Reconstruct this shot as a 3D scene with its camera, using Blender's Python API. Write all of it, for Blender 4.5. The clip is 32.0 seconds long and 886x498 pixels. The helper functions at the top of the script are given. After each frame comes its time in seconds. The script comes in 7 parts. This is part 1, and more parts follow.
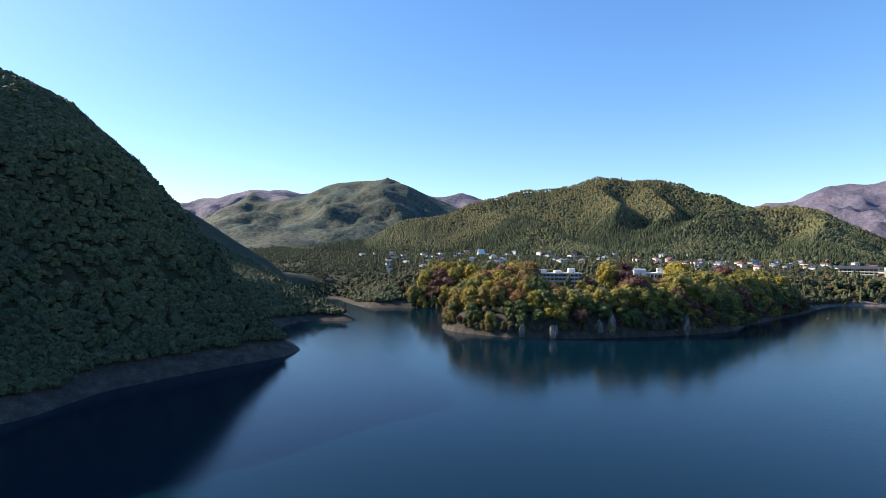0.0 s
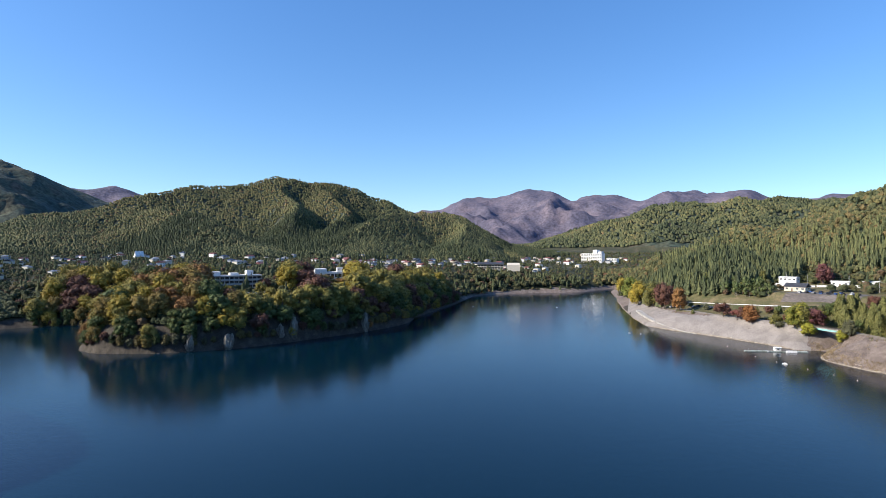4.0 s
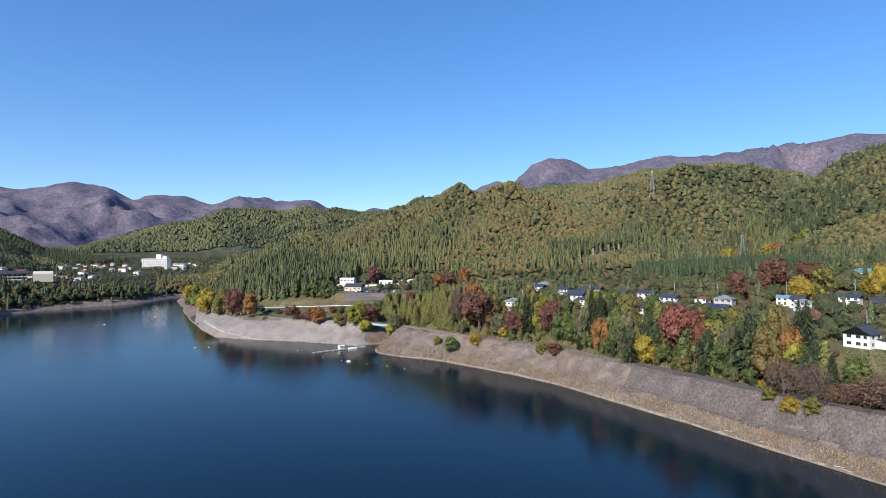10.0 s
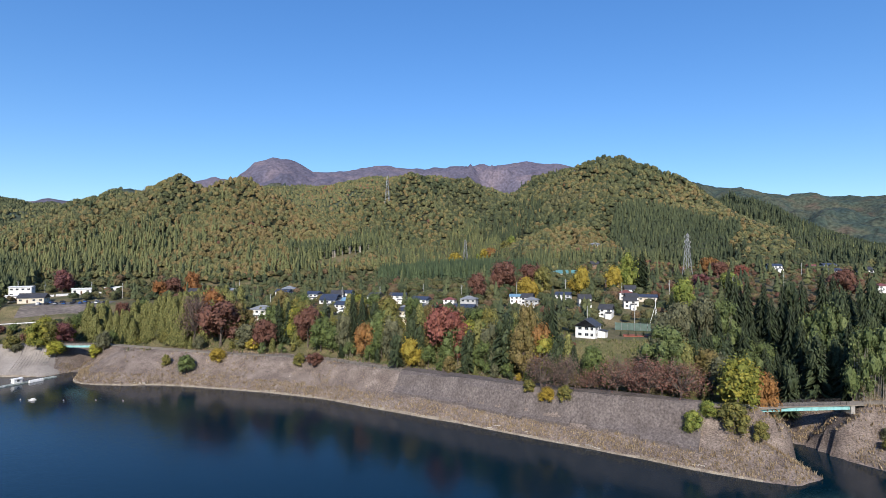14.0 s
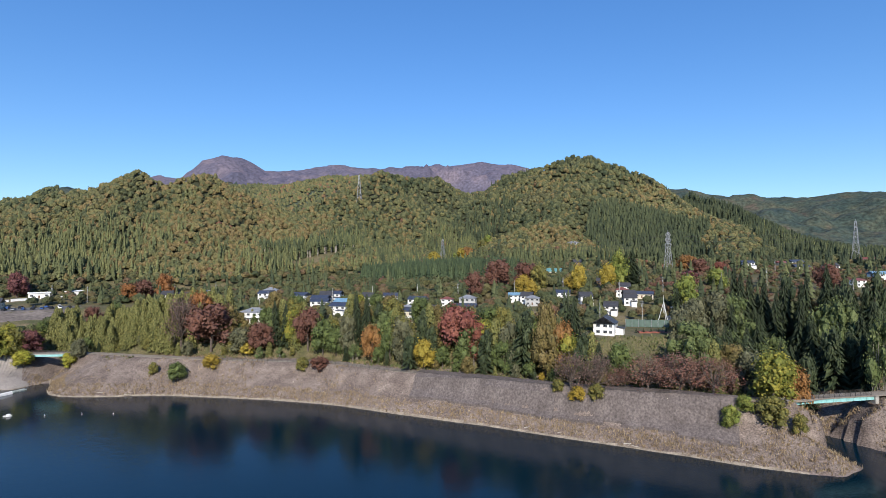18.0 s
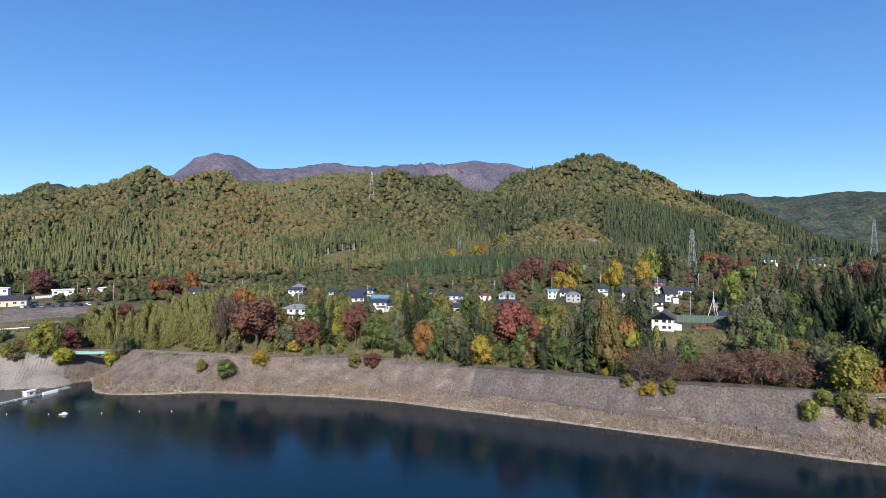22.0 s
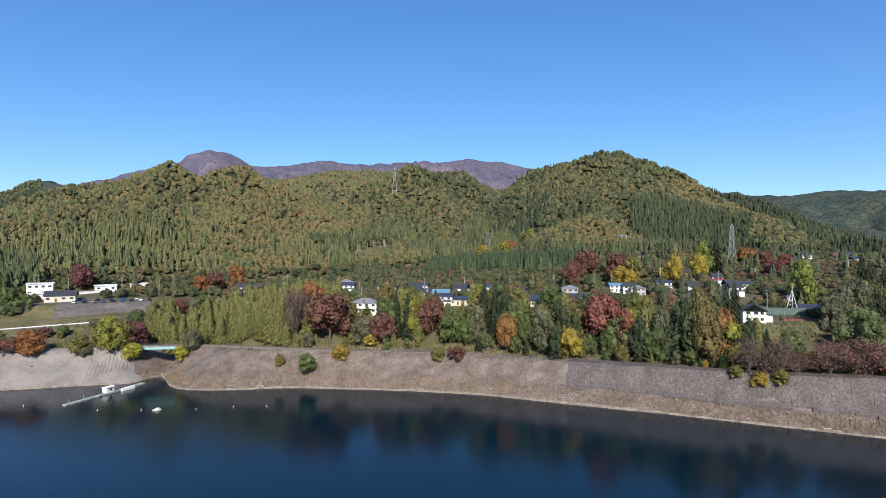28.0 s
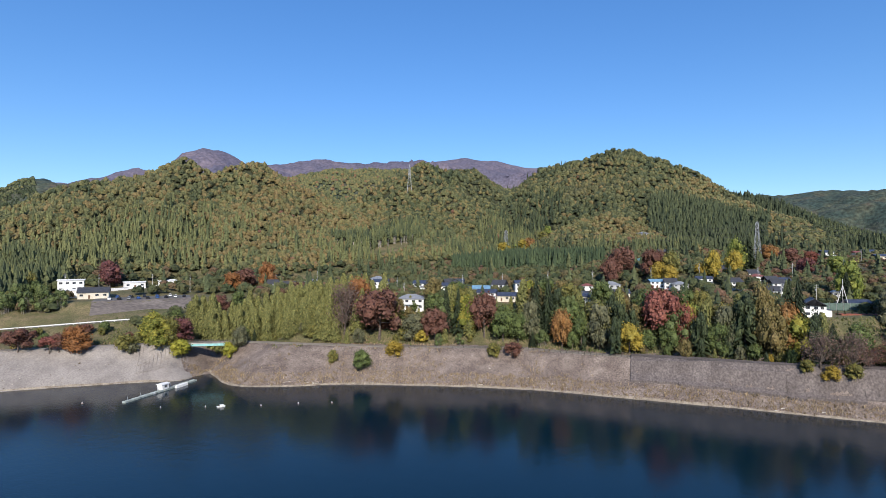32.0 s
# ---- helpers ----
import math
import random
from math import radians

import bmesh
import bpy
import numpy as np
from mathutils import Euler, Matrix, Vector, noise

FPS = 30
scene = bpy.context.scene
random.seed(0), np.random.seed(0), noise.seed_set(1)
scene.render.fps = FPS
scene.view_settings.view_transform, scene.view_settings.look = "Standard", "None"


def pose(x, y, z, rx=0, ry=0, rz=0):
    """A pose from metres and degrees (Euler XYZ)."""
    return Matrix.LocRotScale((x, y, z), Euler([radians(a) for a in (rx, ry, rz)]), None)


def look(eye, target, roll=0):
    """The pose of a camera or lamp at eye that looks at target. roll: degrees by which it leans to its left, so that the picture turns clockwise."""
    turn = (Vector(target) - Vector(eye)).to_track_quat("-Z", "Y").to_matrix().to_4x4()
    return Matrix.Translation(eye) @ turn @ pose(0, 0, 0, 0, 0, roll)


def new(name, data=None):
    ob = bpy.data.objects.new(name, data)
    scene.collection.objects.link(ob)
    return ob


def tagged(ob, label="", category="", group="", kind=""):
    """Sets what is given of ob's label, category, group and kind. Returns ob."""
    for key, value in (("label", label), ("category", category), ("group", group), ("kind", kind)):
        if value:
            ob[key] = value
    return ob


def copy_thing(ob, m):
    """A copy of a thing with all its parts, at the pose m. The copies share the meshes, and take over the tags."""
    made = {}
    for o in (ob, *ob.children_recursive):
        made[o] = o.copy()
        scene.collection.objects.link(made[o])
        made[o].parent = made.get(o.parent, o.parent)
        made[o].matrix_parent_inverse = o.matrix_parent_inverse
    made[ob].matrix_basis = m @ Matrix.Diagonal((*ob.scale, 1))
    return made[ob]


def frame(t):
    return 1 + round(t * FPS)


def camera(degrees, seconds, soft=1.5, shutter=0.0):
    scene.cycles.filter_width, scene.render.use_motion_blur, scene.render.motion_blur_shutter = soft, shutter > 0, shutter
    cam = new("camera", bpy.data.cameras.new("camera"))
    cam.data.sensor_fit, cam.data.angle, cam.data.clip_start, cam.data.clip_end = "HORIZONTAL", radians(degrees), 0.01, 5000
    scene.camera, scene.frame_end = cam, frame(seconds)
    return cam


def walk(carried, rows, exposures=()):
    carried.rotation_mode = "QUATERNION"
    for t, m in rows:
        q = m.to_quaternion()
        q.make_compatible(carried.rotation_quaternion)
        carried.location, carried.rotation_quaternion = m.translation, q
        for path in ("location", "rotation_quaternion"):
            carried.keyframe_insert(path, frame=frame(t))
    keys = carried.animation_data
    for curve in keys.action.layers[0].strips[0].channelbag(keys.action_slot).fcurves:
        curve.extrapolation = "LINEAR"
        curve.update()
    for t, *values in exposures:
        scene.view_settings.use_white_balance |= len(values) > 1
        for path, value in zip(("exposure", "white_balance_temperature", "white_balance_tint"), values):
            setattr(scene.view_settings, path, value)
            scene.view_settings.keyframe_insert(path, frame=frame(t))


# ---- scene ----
cam = camera(79.1, 32.0, soft=0.3)
PATH = [
    (0.0, 46.15, -106.14, 64.66, 89.811, -0.196, 62.575),
    (0.5, 43.22, -104.31, 64.15, 89.802, -0.210, 60.713),
    (1.0, 40.50, -102.36, 63.69, 89.838, -0.211, 57.316),
    (1.5, 37.93, -100.43, 63.34, 89.897, -0.153, 52.900),
    (2.0, 35.61, -98.46, 63.06, 89.952, -0.097, 47.486),
    (2.5, 33.47, -96.53, 62.84, 89.991, -0.040, 42.334),
    (4.5, 26.51, -88.56, 62.59, 90.031, 0.122, 24.232),
    (5.0, 25.55, -86.26, 62.59, 90.025, 0.085, 18.419),
    (5.5, 24.27, -84.10, 62.59, 90.097, 0.103, 12.784),
    (6.0, 23.18, -82.09, 62.59, 90.059, 0.153, 9.376),
    (6.5, 22.82, -79.56, 62.64, 90.097, 0.167, 4.979),
    (7.0, 22.73, -77.06, 62.64, 90.124, 0.203, 0.157),
    (7.5, 22.77, -74.19, 62.59, 90.203, 0.214, -2.720),
    (8.0, 23.15, -70.92, 62.45, 90.264, 0.189, -4.587),
    (8.5, 23.58, -67.24, 62.25, 90.330, 0.139, -6.358),
    (9.0, 24.04, -63.36, 62.00, 90.383, 0.087, -8.792),
    (9.5, 24.56, -59.58, 61.69, 90.440, 0.141, -12.036),
    (10.0, 24.67, -55.78, 61.42, 90.458, 0.192, -14.268),
    (10.5, 24.53, -52.39, 61.26, 90.494, 0.190, -17.196),
    (11.0, 24.11, -49.35, 61.24, 90.496, 0.171, -20.373),
    (11.5, 23.33, -46.33, 61.34, 90.512, 0.141, -22.955),
    (12.0, 22.23, -43.12, 61.53, 90.507, 0.090, -26.423),
    (12.5, 20.85, -39.64, 61.72, 90.544, 0.037, -30.674),
    (13.0, 19.44, -36.05, 61.78, 90.662, -0.019, -35.331),
    (13.5, 18.37, -32.58, 61.53, 90.693, -0.146, -40.215),
    (14.0, 17.13, -29.13, 61.17, 90.772, -0.241, -43.452),
    (14.5, 15.79, -25.75, 60.83, 90.899, -0.318, -45.003),
    (16.5, 9.66, -13.78, 60.21, 90.957, 0.006, -47.999),
    (17.0, 7.63, -11.05, 60.12, 90.882, 0.100, -48.255),
    (17.5, 5.81, -8.13, 60.09, 90.844, 0.119, -48.444),
    (18.0, 3.94, -5.31, 60.09, 90.818, 0.130, -48.562),
    (18.5, 2.03, -2.65, 60.07, 90.749, 0.138, -48.692),
    (19.0, 0.00, 0.00, 60.00, 90.728, 0.143, -48.789),
    (19.5, -2.31, 2.81, 59.83, 90.701, 0.112, -48.969),
    (20.0, -4.76, 5.65, 59.62, 90.702, 0.074, -49.165),
    (20.5, -7.14, 8.46, 59.42, 90.685, 0.013, -49.305),
    (21.0, -9.32, 11.20, 59.23, 90.735, -0.030, -49.453),
    (21.5, -11.36, 14.04, 58.98, 90.706, 0.023, -49.538),
    (22.0, -13.38, 16.97, 58.76, 90.675, 0.077, -49.689),
    (22.5, -15.37, 19.81, 58.59, 90.683, 0.090, -49.802),
    (23.0, -17.41, 22.51, 58.40, 90.662, 0.073, -49.906),
    (23.5, -19.73, 25.39, 58.12, 90.639, 0.078, -50.060),
    (24.0, -21.95, 28.27, 57.84, 90.653, 0.061, -50.195),
    (24.5, -24.07, 31.06, 57.59, 90.643, 0.025, -50.278),
    (25.0, -26.19, 33.89, 57.37, 90.645, -0.006, -50.413),
    (25.5, -28.26, 36.76, 57.16, 90.632, -0.044, -50.468),
    (27.5, -35.79, 48.19, 56.22, 90.571, 0.063, -50.863),
    (28.0, -37.71, 51.02, 56.01, 90.549, 0.108, -50.949),
    (28.5, -39.96, 53.81, 55.88, 90.539, 0.048, -51.049),
    (29.0, -42.31, 56.57, 55.72, 90.522, 0.019, -51.124),
    (29.5, -44.59, 59.40, 55.52, 90.486, 0.026, -51.228),
    (30.0, -46.61, 62.16, 55.31, 90.465, 0.001, -51.387),
    (30.5, -48.50, 64.99, 55.07, 90.446, -0.035, -51.519),
    (31.0, -50.24, 67.90, 54.79, 90.411, -0.047, -51.624),
    (31.5, -51.81, 70.85, 54.48, 90.427, -0.012, -51.698),
    (32.0, -53.30, 73.93, 54.13, 90.481, 0.080, -51.841),
]
walk(cam, [(t, pose(x, y, z, rx, ry, rz)) for t, x, y, z, rx, ry, rz in PATH],
     exposures=[(0.0, 0.75, 7250, 10), (2.5, 0.6, 7050, 10), (5.0, 0.45, 6650, 10), (10.0, 0.27, 6500, 10), (14.0, 0.18, 6500, 10), (32.0, 0.18, 6500, 10)])

# ---------------------------------------------------------------- sky and sun
SUN_AZ, SUN_EL = 227.0, 32.0        # compass bearing (clockwise from +y) and height of the sun
world = bpy.data.worlds.new("sky")
scene.world = world
world.use_nodes = True
wn = world.node_tree.nodes
wl = world.node_tree.links
sky = wn.new("ShaderNodeTexSky")
sky.sky_type = "NISHITA"
sky.sun_disc = False
sky.sun_elevation = radians(SUN_EL)
sky.sun_rotation = radians(SUN_AZ)
sky.altitude = 600.0
sky.air_density = 1.0
sky.dust_density = 0.6
sky.ozone_density = 2.0
hsv = wn.new("ShaderNodeHueSaturation")
hsv.inputs["Saturation"].default_value = 1.45
hsv.inputs["Hue"].default_value = 0.507
gam = wn.new("ShaderNodeGamma")
gam.inputs["Gamma"].default_value = 0.72
tint = wn.new("ShaderNodeMix")
tint.data_type, tint.blend_type = "RGBA", "MULTIPLY"
tint.inputs["Factor"].default_value = 1.0
tint.inputs["B"].default_value = (0.80, 1.0, 1.2, 1)
wl.new(sky.outputs[0], gam.inputs["Color"])
wl.new(gam.outputs[0], hsv.inputs["Color"])
wl.new(hsv.outputs[0], tint.inputs["A"])
wl.new(tint.outputs["Result"], wn["Background"].inputs[0])
wn["Background"].inputs[1].default_value = 0.2

sun = new("sun", bpy.data.lights.new("sun", "SUN"))
sun.data.energy = 5.0
sun.data.angle = radians(0.53)
sun.data.color = (1.0, 0.93, 0.82)
_az, _el = radians(SUN_AZ), radians(SUN_EL)
SUN_WAY = Vector((math.sin(_az) * math.cos(_el), math.cos(_az) * math.cos(_el), math.sin(_el)))
sun.matrix_world = look(SUN_WAY * 900.0, (0, 0, 0))

# ---------------------------------------------------------------- small tools
rng = np.random.default_rng(7)


def hash2(ix, iy, seed):
    n = (ix.astype(np.int64) * 374761393 + iy.astype(np.int64) * 668265263 + seed * 1442695041) & 0x7FFFFFFF
    n = ((n ^ (n >> 13)) * 1274126177) & 0x7FFFFFFF
    return ((n ^ (n >> 16)) & 0xFFFF) / 65535.0


def vnoise(x, y, seed=0):
    x, y = np.asarray(x, float), np.asarray(y, float)
    ix, iy = np.floor(x), np.floor(y)
    fx, fy = x - ix, y - iy
    fx, fy = fx * fx * (3 - 2 * fx), fy * fy * (3 - 2 * fy)
    a, b = hash2(ix, iy, seed), hash2(ix + 1, iy, seed)
    c, d = hash2(ix, iy + 1, seed), hash2(ix + 1, iy + 1, seed)
    return (a + (b - a) * fx) * (1 - fy) + (c + (d - c) * fx) * fy


def fbm(x, y, size, octaves=4, seed=0):
    """Soft noise of about -1 to 1, with features of that size in metres."""
    out, amp, tot = 0.0, 1.0, 0.0
    for k in range(octaves):
        out = out + amp * (2 * vnoise(np.asarray(x) / size * 2 ** k + 17.3 * k, np.asarray(y) / size * 2 ** k - 9.1 * k, seed + k) - 1)
        tot += amp
        amp *= 0.5
    return out / tot


def smooth_line(points, step):
    """A Catmull-Rom line through the points, sampled about every step metres."""
    p = np.array(points, float)
    p = np.vstack([2 * p[0] - p[1], p, 2 * p[-1] - p[-2]])
    out = []
    for i in range(1, len(p) - 2):
        n = max(1, int(np.linalg.norm(p[i + 1][:2] - p[i][:2]) / step))
        for k in range(n):
            u = k / n
            out.append(0.5 * ((2 * p[i]) + (p[i + 1] - p[i - 1]) * u + (2 * p[i - 1] - 5 * p[i] + 4 * p[i + 1] - p[i + 2]) * u * u
                              + (3 * p[i] - p[i - 1] - 3 * p[i + 1] + p[i + 2]) * u ** 3))
    out.append(p[-2])
    return np.array(out)


def mesh_from(name, verts, tris=None, quads=None, mats=(), index=None, smooth=False):
    """A mesh from numpy arrays."""
    me = bpy.data.meshes.new(name)
    verts = np.asarray(verts, np.float32).reshape(-1, 3)
    nt = 0 if tris is None else len(tris)
    nq = 0 if quads is None else len(quads)
    me.vertices.add(len(verts))
    me.vertices.foreach_set("co", verts.ravel())
    me.loops.add(nt * 3 + nq * 4)
    loops = np.concatenate([np.asarray(f, np.int32).ravel() for f in (tris, quads) if f is not None and len(f)])
    me.loops.foreach_set("vertex_index", loops)
    me.polygons.add(nt + nq)
    me.polygons.foreach_set("loop_start", np.concatenate([np.arange(nt) * 3, nt * 3 + np.arange(nq) * 4]).astype(np.int32))
    me.polygons.foreach_set("loop_total", np.concatenate([np.full(nt, 3), np.full(nq, 4)]).astype(np.int32))
    for m in mats:
        me.materials.append(m)
    if index is not None:
        me.polygons.foreach_set("material_index", np.asarray(index, np.int32))
    me.polygons.foreach_set("use_smooth", np.full(nt + nq, smooth))
    me.update(calc_edges=True)
    me.validate()
    return me


# ---------------------------------------------------------------- materials
def ramp_node(nt, stops, mode="LINEAR"):
    r = nt.nodes.new("ShaderNodeValToRGB")
    r.color_ramp.interpolation = mode
    while len(r.color_ramp.elements) < len(stops):
        r.color_ramp.elements.new(0.5)
    for e, (p, c) in zip(r.color_ramp.elements, stops):
        e.position, e.color = p, (*c, 1)
    return r


def material(name, stops, size=4.0, fine=0.3, fine_amount=0.35, rough=0.85, bump=0.0, bump_size=0.5, metal=0.0,
             random_stops=None, random_amount=0.5, by="island", spec=0.3, mode="LINEAR", stretch=(1, 1, 1)):
    """Two scales of noise through a colour ramp, a fine grain over it and a bump; random_stops: a hue of its own for each island or object."""
    m = bpy.data.materials.new(name)
    m.use_nodes = True
    nt = m.node_tree
    b = nt.nodes["Principled BSDF"]
    b.inputs["Roughness"].default_value = rough
    b.inputs["Metallic"].default_value = metal
    b.inputs["Specular IOR Level"].default_value = spec
    geo = nt.nodes.new("ShaderNodeNewGeometry")
    mp = nt.nodes.new("ShaderNodeMapping")
    mp.inputs["Scale"].default_value = stretch
    nt.links.new(geo.outputs["Position"], mp.inputs[0])
    n1 = nt.nodes.new("ShaderNodeTexNoise")
    n1.inputs["Scale"].default_value = 1.0 / size
    n1.inputs["Detail"].default_value = 6.0
    n1.inputs["Roughness"].default_value = 0.6
    nt.links.new(mp.outputs[0], n1.inputs["Vector"])
    r = ramp_node(nt, stops, mode)
    nt.links.new(n1.outputs["Fac"], r.inputs[0])
    col = r.outputs[0]
    if random_stops:
        if by == "island":
            src = geo.outputs["Random Per Island"]
        elif by == "tint":
            at = nt.nodes.new("ShaderNodeAttribute")
            at.attribute_name = "tint"
            src = at.outputs["Fac"]
        else:
            oi = nt.nodes.new("ShaderNodeObjectInfo")
            src = oi.outputs["Random"]
        r2 = ramp_node(nt, random_stops)
        nt.links.new(src, r2.inputs[0])
        mx = nt.nodes.new("ShaderNodeMix")
        mx.data_type = "RGBA"
        mx.inputs["Factor"].default_value = random_amount
        nt.links.new(col, mx.inputs["A"])
        nt.links.new(r2.outputs[0], mx.inputs["B"])
        col = mx.outputs["Result"]
    n2 = nt.nodes.new("ShaderNodeTexNoise")
    n2.inputs["Scale"].default_value = 1.0 / fine
    n2.inputs["Detail"].default_value = 4.0
    nt.links.new(mp.outputs[0], n2.inputs["Vector"])
    mr = nt.nodes.new("ShaderNodeMapRange")
    mr.inputs["From Min"].default_value, mr.inputs["From Max"].default_value = 0.3, 0.7
    mr.inputs["To Min"].default_value, mr.inputs["To Max"].default_value = 1 - fine_amount, 1 + fine_amount
    nt.links.new(n2.outputs["Fac"], mr.inputs["Value"])
    mul = nt.nodes.new("ShaderNodeMix")
    mul.data_type, mul.blend_type = "RGBA", "MULTIPLY"
    mul.inputs["Factor"].default_value = 1.0
    nt.links.new(col, mul.inputs["A"])
    nt.links.new(mr.outputs["Result"], mul.inputs["B"])
    nt.links.new(mul.outputs["Result"], b.inputs["Base Color"])
    if bump:
        n3 = nt.nodes.new("ShaderNodeTexNoise")
        n3.inputs["Scale"].default_value = 1.0 / bump_size
        n3.inputs["Detail"].default_value = 5.0
        nt.links.new(geo.outputs["Position"], n3.inputs["Vector"])
        bp = nt.nodes.new("ShaderNodeBump")
        bp.inputs["Distance"].default_value = bump
        bp.inputs["Strength"].default_value = 1.0
        nt.links.new(n3.outputs["Fac"], bp.inputs["Height"])
        nt.links.new(bp.outputs[0], b.inputs["Normal"])
    return m


# soil and litter tones, darkened to stand for shade in gaps between crowns
M_SHADEFLOOR = material("shade_toned_forest_floor", [(0.3, (0.022, 0.028, 0.013)), (0.55, (0.04, 0.042, 0.02)), (0.75, (0.08, 0.065, 0.035))], 18, 1.2, 0.4, bump=0.5, bump_size=2.0)
M_GRASS = material("dry_grass", [(0.3, (0.065, 0.075, 0.030)), (0.5, (0.115, 0.102, 0.048)), (0.7, (0.19, 0.145, 0.085))], 9, 0.5, 0.45, bump=0.25, bump_size=0.6)
M_BANK = material("bare_bank", [(0.3, (0.115, 0.088, 0.075)), (0.48, (0.168, 0.132, 0.113)), (0.62, (0.215, 0.172, 0.148)), (0.75, (0.285, 0.235, 0.198))], 5, 0.45, 0.5, bump=0.35, bump_size=0.6, stretch=(0.8, 0.8, 1.4))
M_GREYSLOPE = material("grey_lined_slope", [(0.3, (0.098, 0.083, 0.077)), (0.5, (0.135, 0.115, 0.105)), (0.7, (0.185, 0.158, 0.14))], 7, 0.7, 0.35, bump=0.15, bump_size=0.7, stretch=(0.35, 0.35, 2.0))
M_PALESLOPE = material("pale_paved_slope", [(0.3, (0.195, 0.172, 0.158)), (0.5, (0.25, 0.222, 0.203)), (0.7, (0.30, 0.27, 0.246))], 8, 0.6, 0.2, bump=0.1, bump_size=0.6)
# brown rock, its colour deepened to hold the shade of the steep western bank
M_SHADEBANK = material("shade_toned_rocky_bank", [(0.3, (0.032, 0.026, 0.02)), (0.5, (0.055, 0.045, 0.035)), (0.7, (0.095, 0.08, 0.062))], 5, 0.6, 0.4, bump=0.5, bump_size=1.2)
# both far woods carry distance haze as a blue-violet cast in their colour
M_HAZEWOOD = material("hazed_mixed_woods", [(0.3, (0.024, 0.041, 0.036)), (0.45, (0.040, 0.057, 0.044)), (0.58, (0.064, 0.070, 0.046)), (0.72, (0.094, 0.070, 0.050))], 110, 12, 0.55, bump=5.0, bump_size=22)
M_HAZEBARE = material("hazed_leafless_woods", [(0.3, (0.078, 0.076, 0.112)), (0.5, (0.115, 0.102, 0.138)), (0.7, (0.165, 0.133, 0.158))], 160, 14, 0.35, bump=10.0, bump_size=55)
M_FIELD = material("town_ground", [(0.3, (0.036, 0.044, 0.024)), (0.5, (0.062, 0.062, 0.034)), (0.7, (0.11, 0.092, 0.06))], 30, 2, 0.3, bump=0.2, bump_size=1.0)

# ---------------------------------------------------------------- the lake's outline
EAST_SHORE = [(-150, 790), (-138, 700), (-112, 610), (-103, 570), (-78, 480), (-47, 385), (-30, 362), (9, 339), (40, 317), (58, 304), (72, 308),
              (67, 280), (79, 261), (101, 236), (125, 198), (141, 164), (150, 131), (162, 88), (171, 55), (178, 27), (186, 9),
              (197, 6), (205, 15), (213, 22), (222, 25), (225, 16), (218, 4), (216, -6), (222, -40), (245, -110), (290, -250), (300, -420)]
SOUTH_SHORE = [(250, -640), (60, -720), (-120, -640), (-190, -420)]
WEST_SHORE = [(-178, -260), (-196, -165), (-219, -142), (-237, -126), (-256, -91), (-281, -38), (-312, -30), (-345, -33), (-398, -22), (-420, 6), (-405, 43),
              (-445, 42), (-500, 52), (-600, 60), (-612, 82), (-505, 84), (-475, 128), (-435, 158), (-396, 146), (-350, 100), (-322, 90), (-298, 99),
              (-275, 114), (-251, 146), (-234, 199), (-222, 242), (-222, 292), (-238, 340), (-264, 470), (-284, 556), (-262, 604), (-222, 650), (-182, 682), (-166, 740)]
LAKE = smooth_line(EAST_SHORE + SOUTH_SHORE + WEST_SHORE + [EAST_SHORE[0]], 7.0)[:-1]
LAKE = LAKE + np.stack([fbm(LAKE[:, 0], LAKE[:, 1], 22, 3, 5), fbm(LAKE[:, 0], LAKE[:, 1], 22, 3, 9)], 1) * 1.5


def shore_distance(x, y):
    """Metres from the shore, positive on land."""
    a, b = LAKE, np.roll(LAKE, -1, 0)
    if x.size < 40:
        d = b - a
        px, py = x.reshape(-1, 1) - a[:, 0], y.reshape(-1, 1) - a[:, 1]
        u = np.clip((px * d[:, 0] + py * d[:, 1]) / (d * d).sum(1), 0, 1)
        near = np.sqrt(((px - u * d[:, 0]) ** 2 + (py - u * d[:, 1]) ** 2).min(1))
        yy = y.reshape(-1, 1)
        cut = ((a[:, 1] > yy) != (b[:, 1] > yy)) & (px < (yy - a[:, 1]) * d[:, 0] / np.where(d[:, 1] == 0, 1e-9, d[:, 1]))
        return (np.where(cut.sum(1) % 2 == 1, -1.0, 1.0) * near).reshape(x.shape)
    best = np.full(x.shape, 1e18)
    inside = np.zeros(x.shape, bool)
    for (ax, ay), (bx, by) in zip(a, b):
        dx, dy = bx - ax, by - ay
        u = np.clip(((x - ax) * dx + (y - ay) * dy) / (dx * dx + dy * dy), 0, 1)
        np.minimum(best, (x - ax - u * dx) ** 2 + (y - ay - u * dy) ** 2, out=best)
        if ay != by:
            inside ^= ((ay > y) != (by > y)) & (x < ax + (y - ay) * dx / dy)
    return np.where(inside, -1.0, 1.0) * np.sqrt(best)


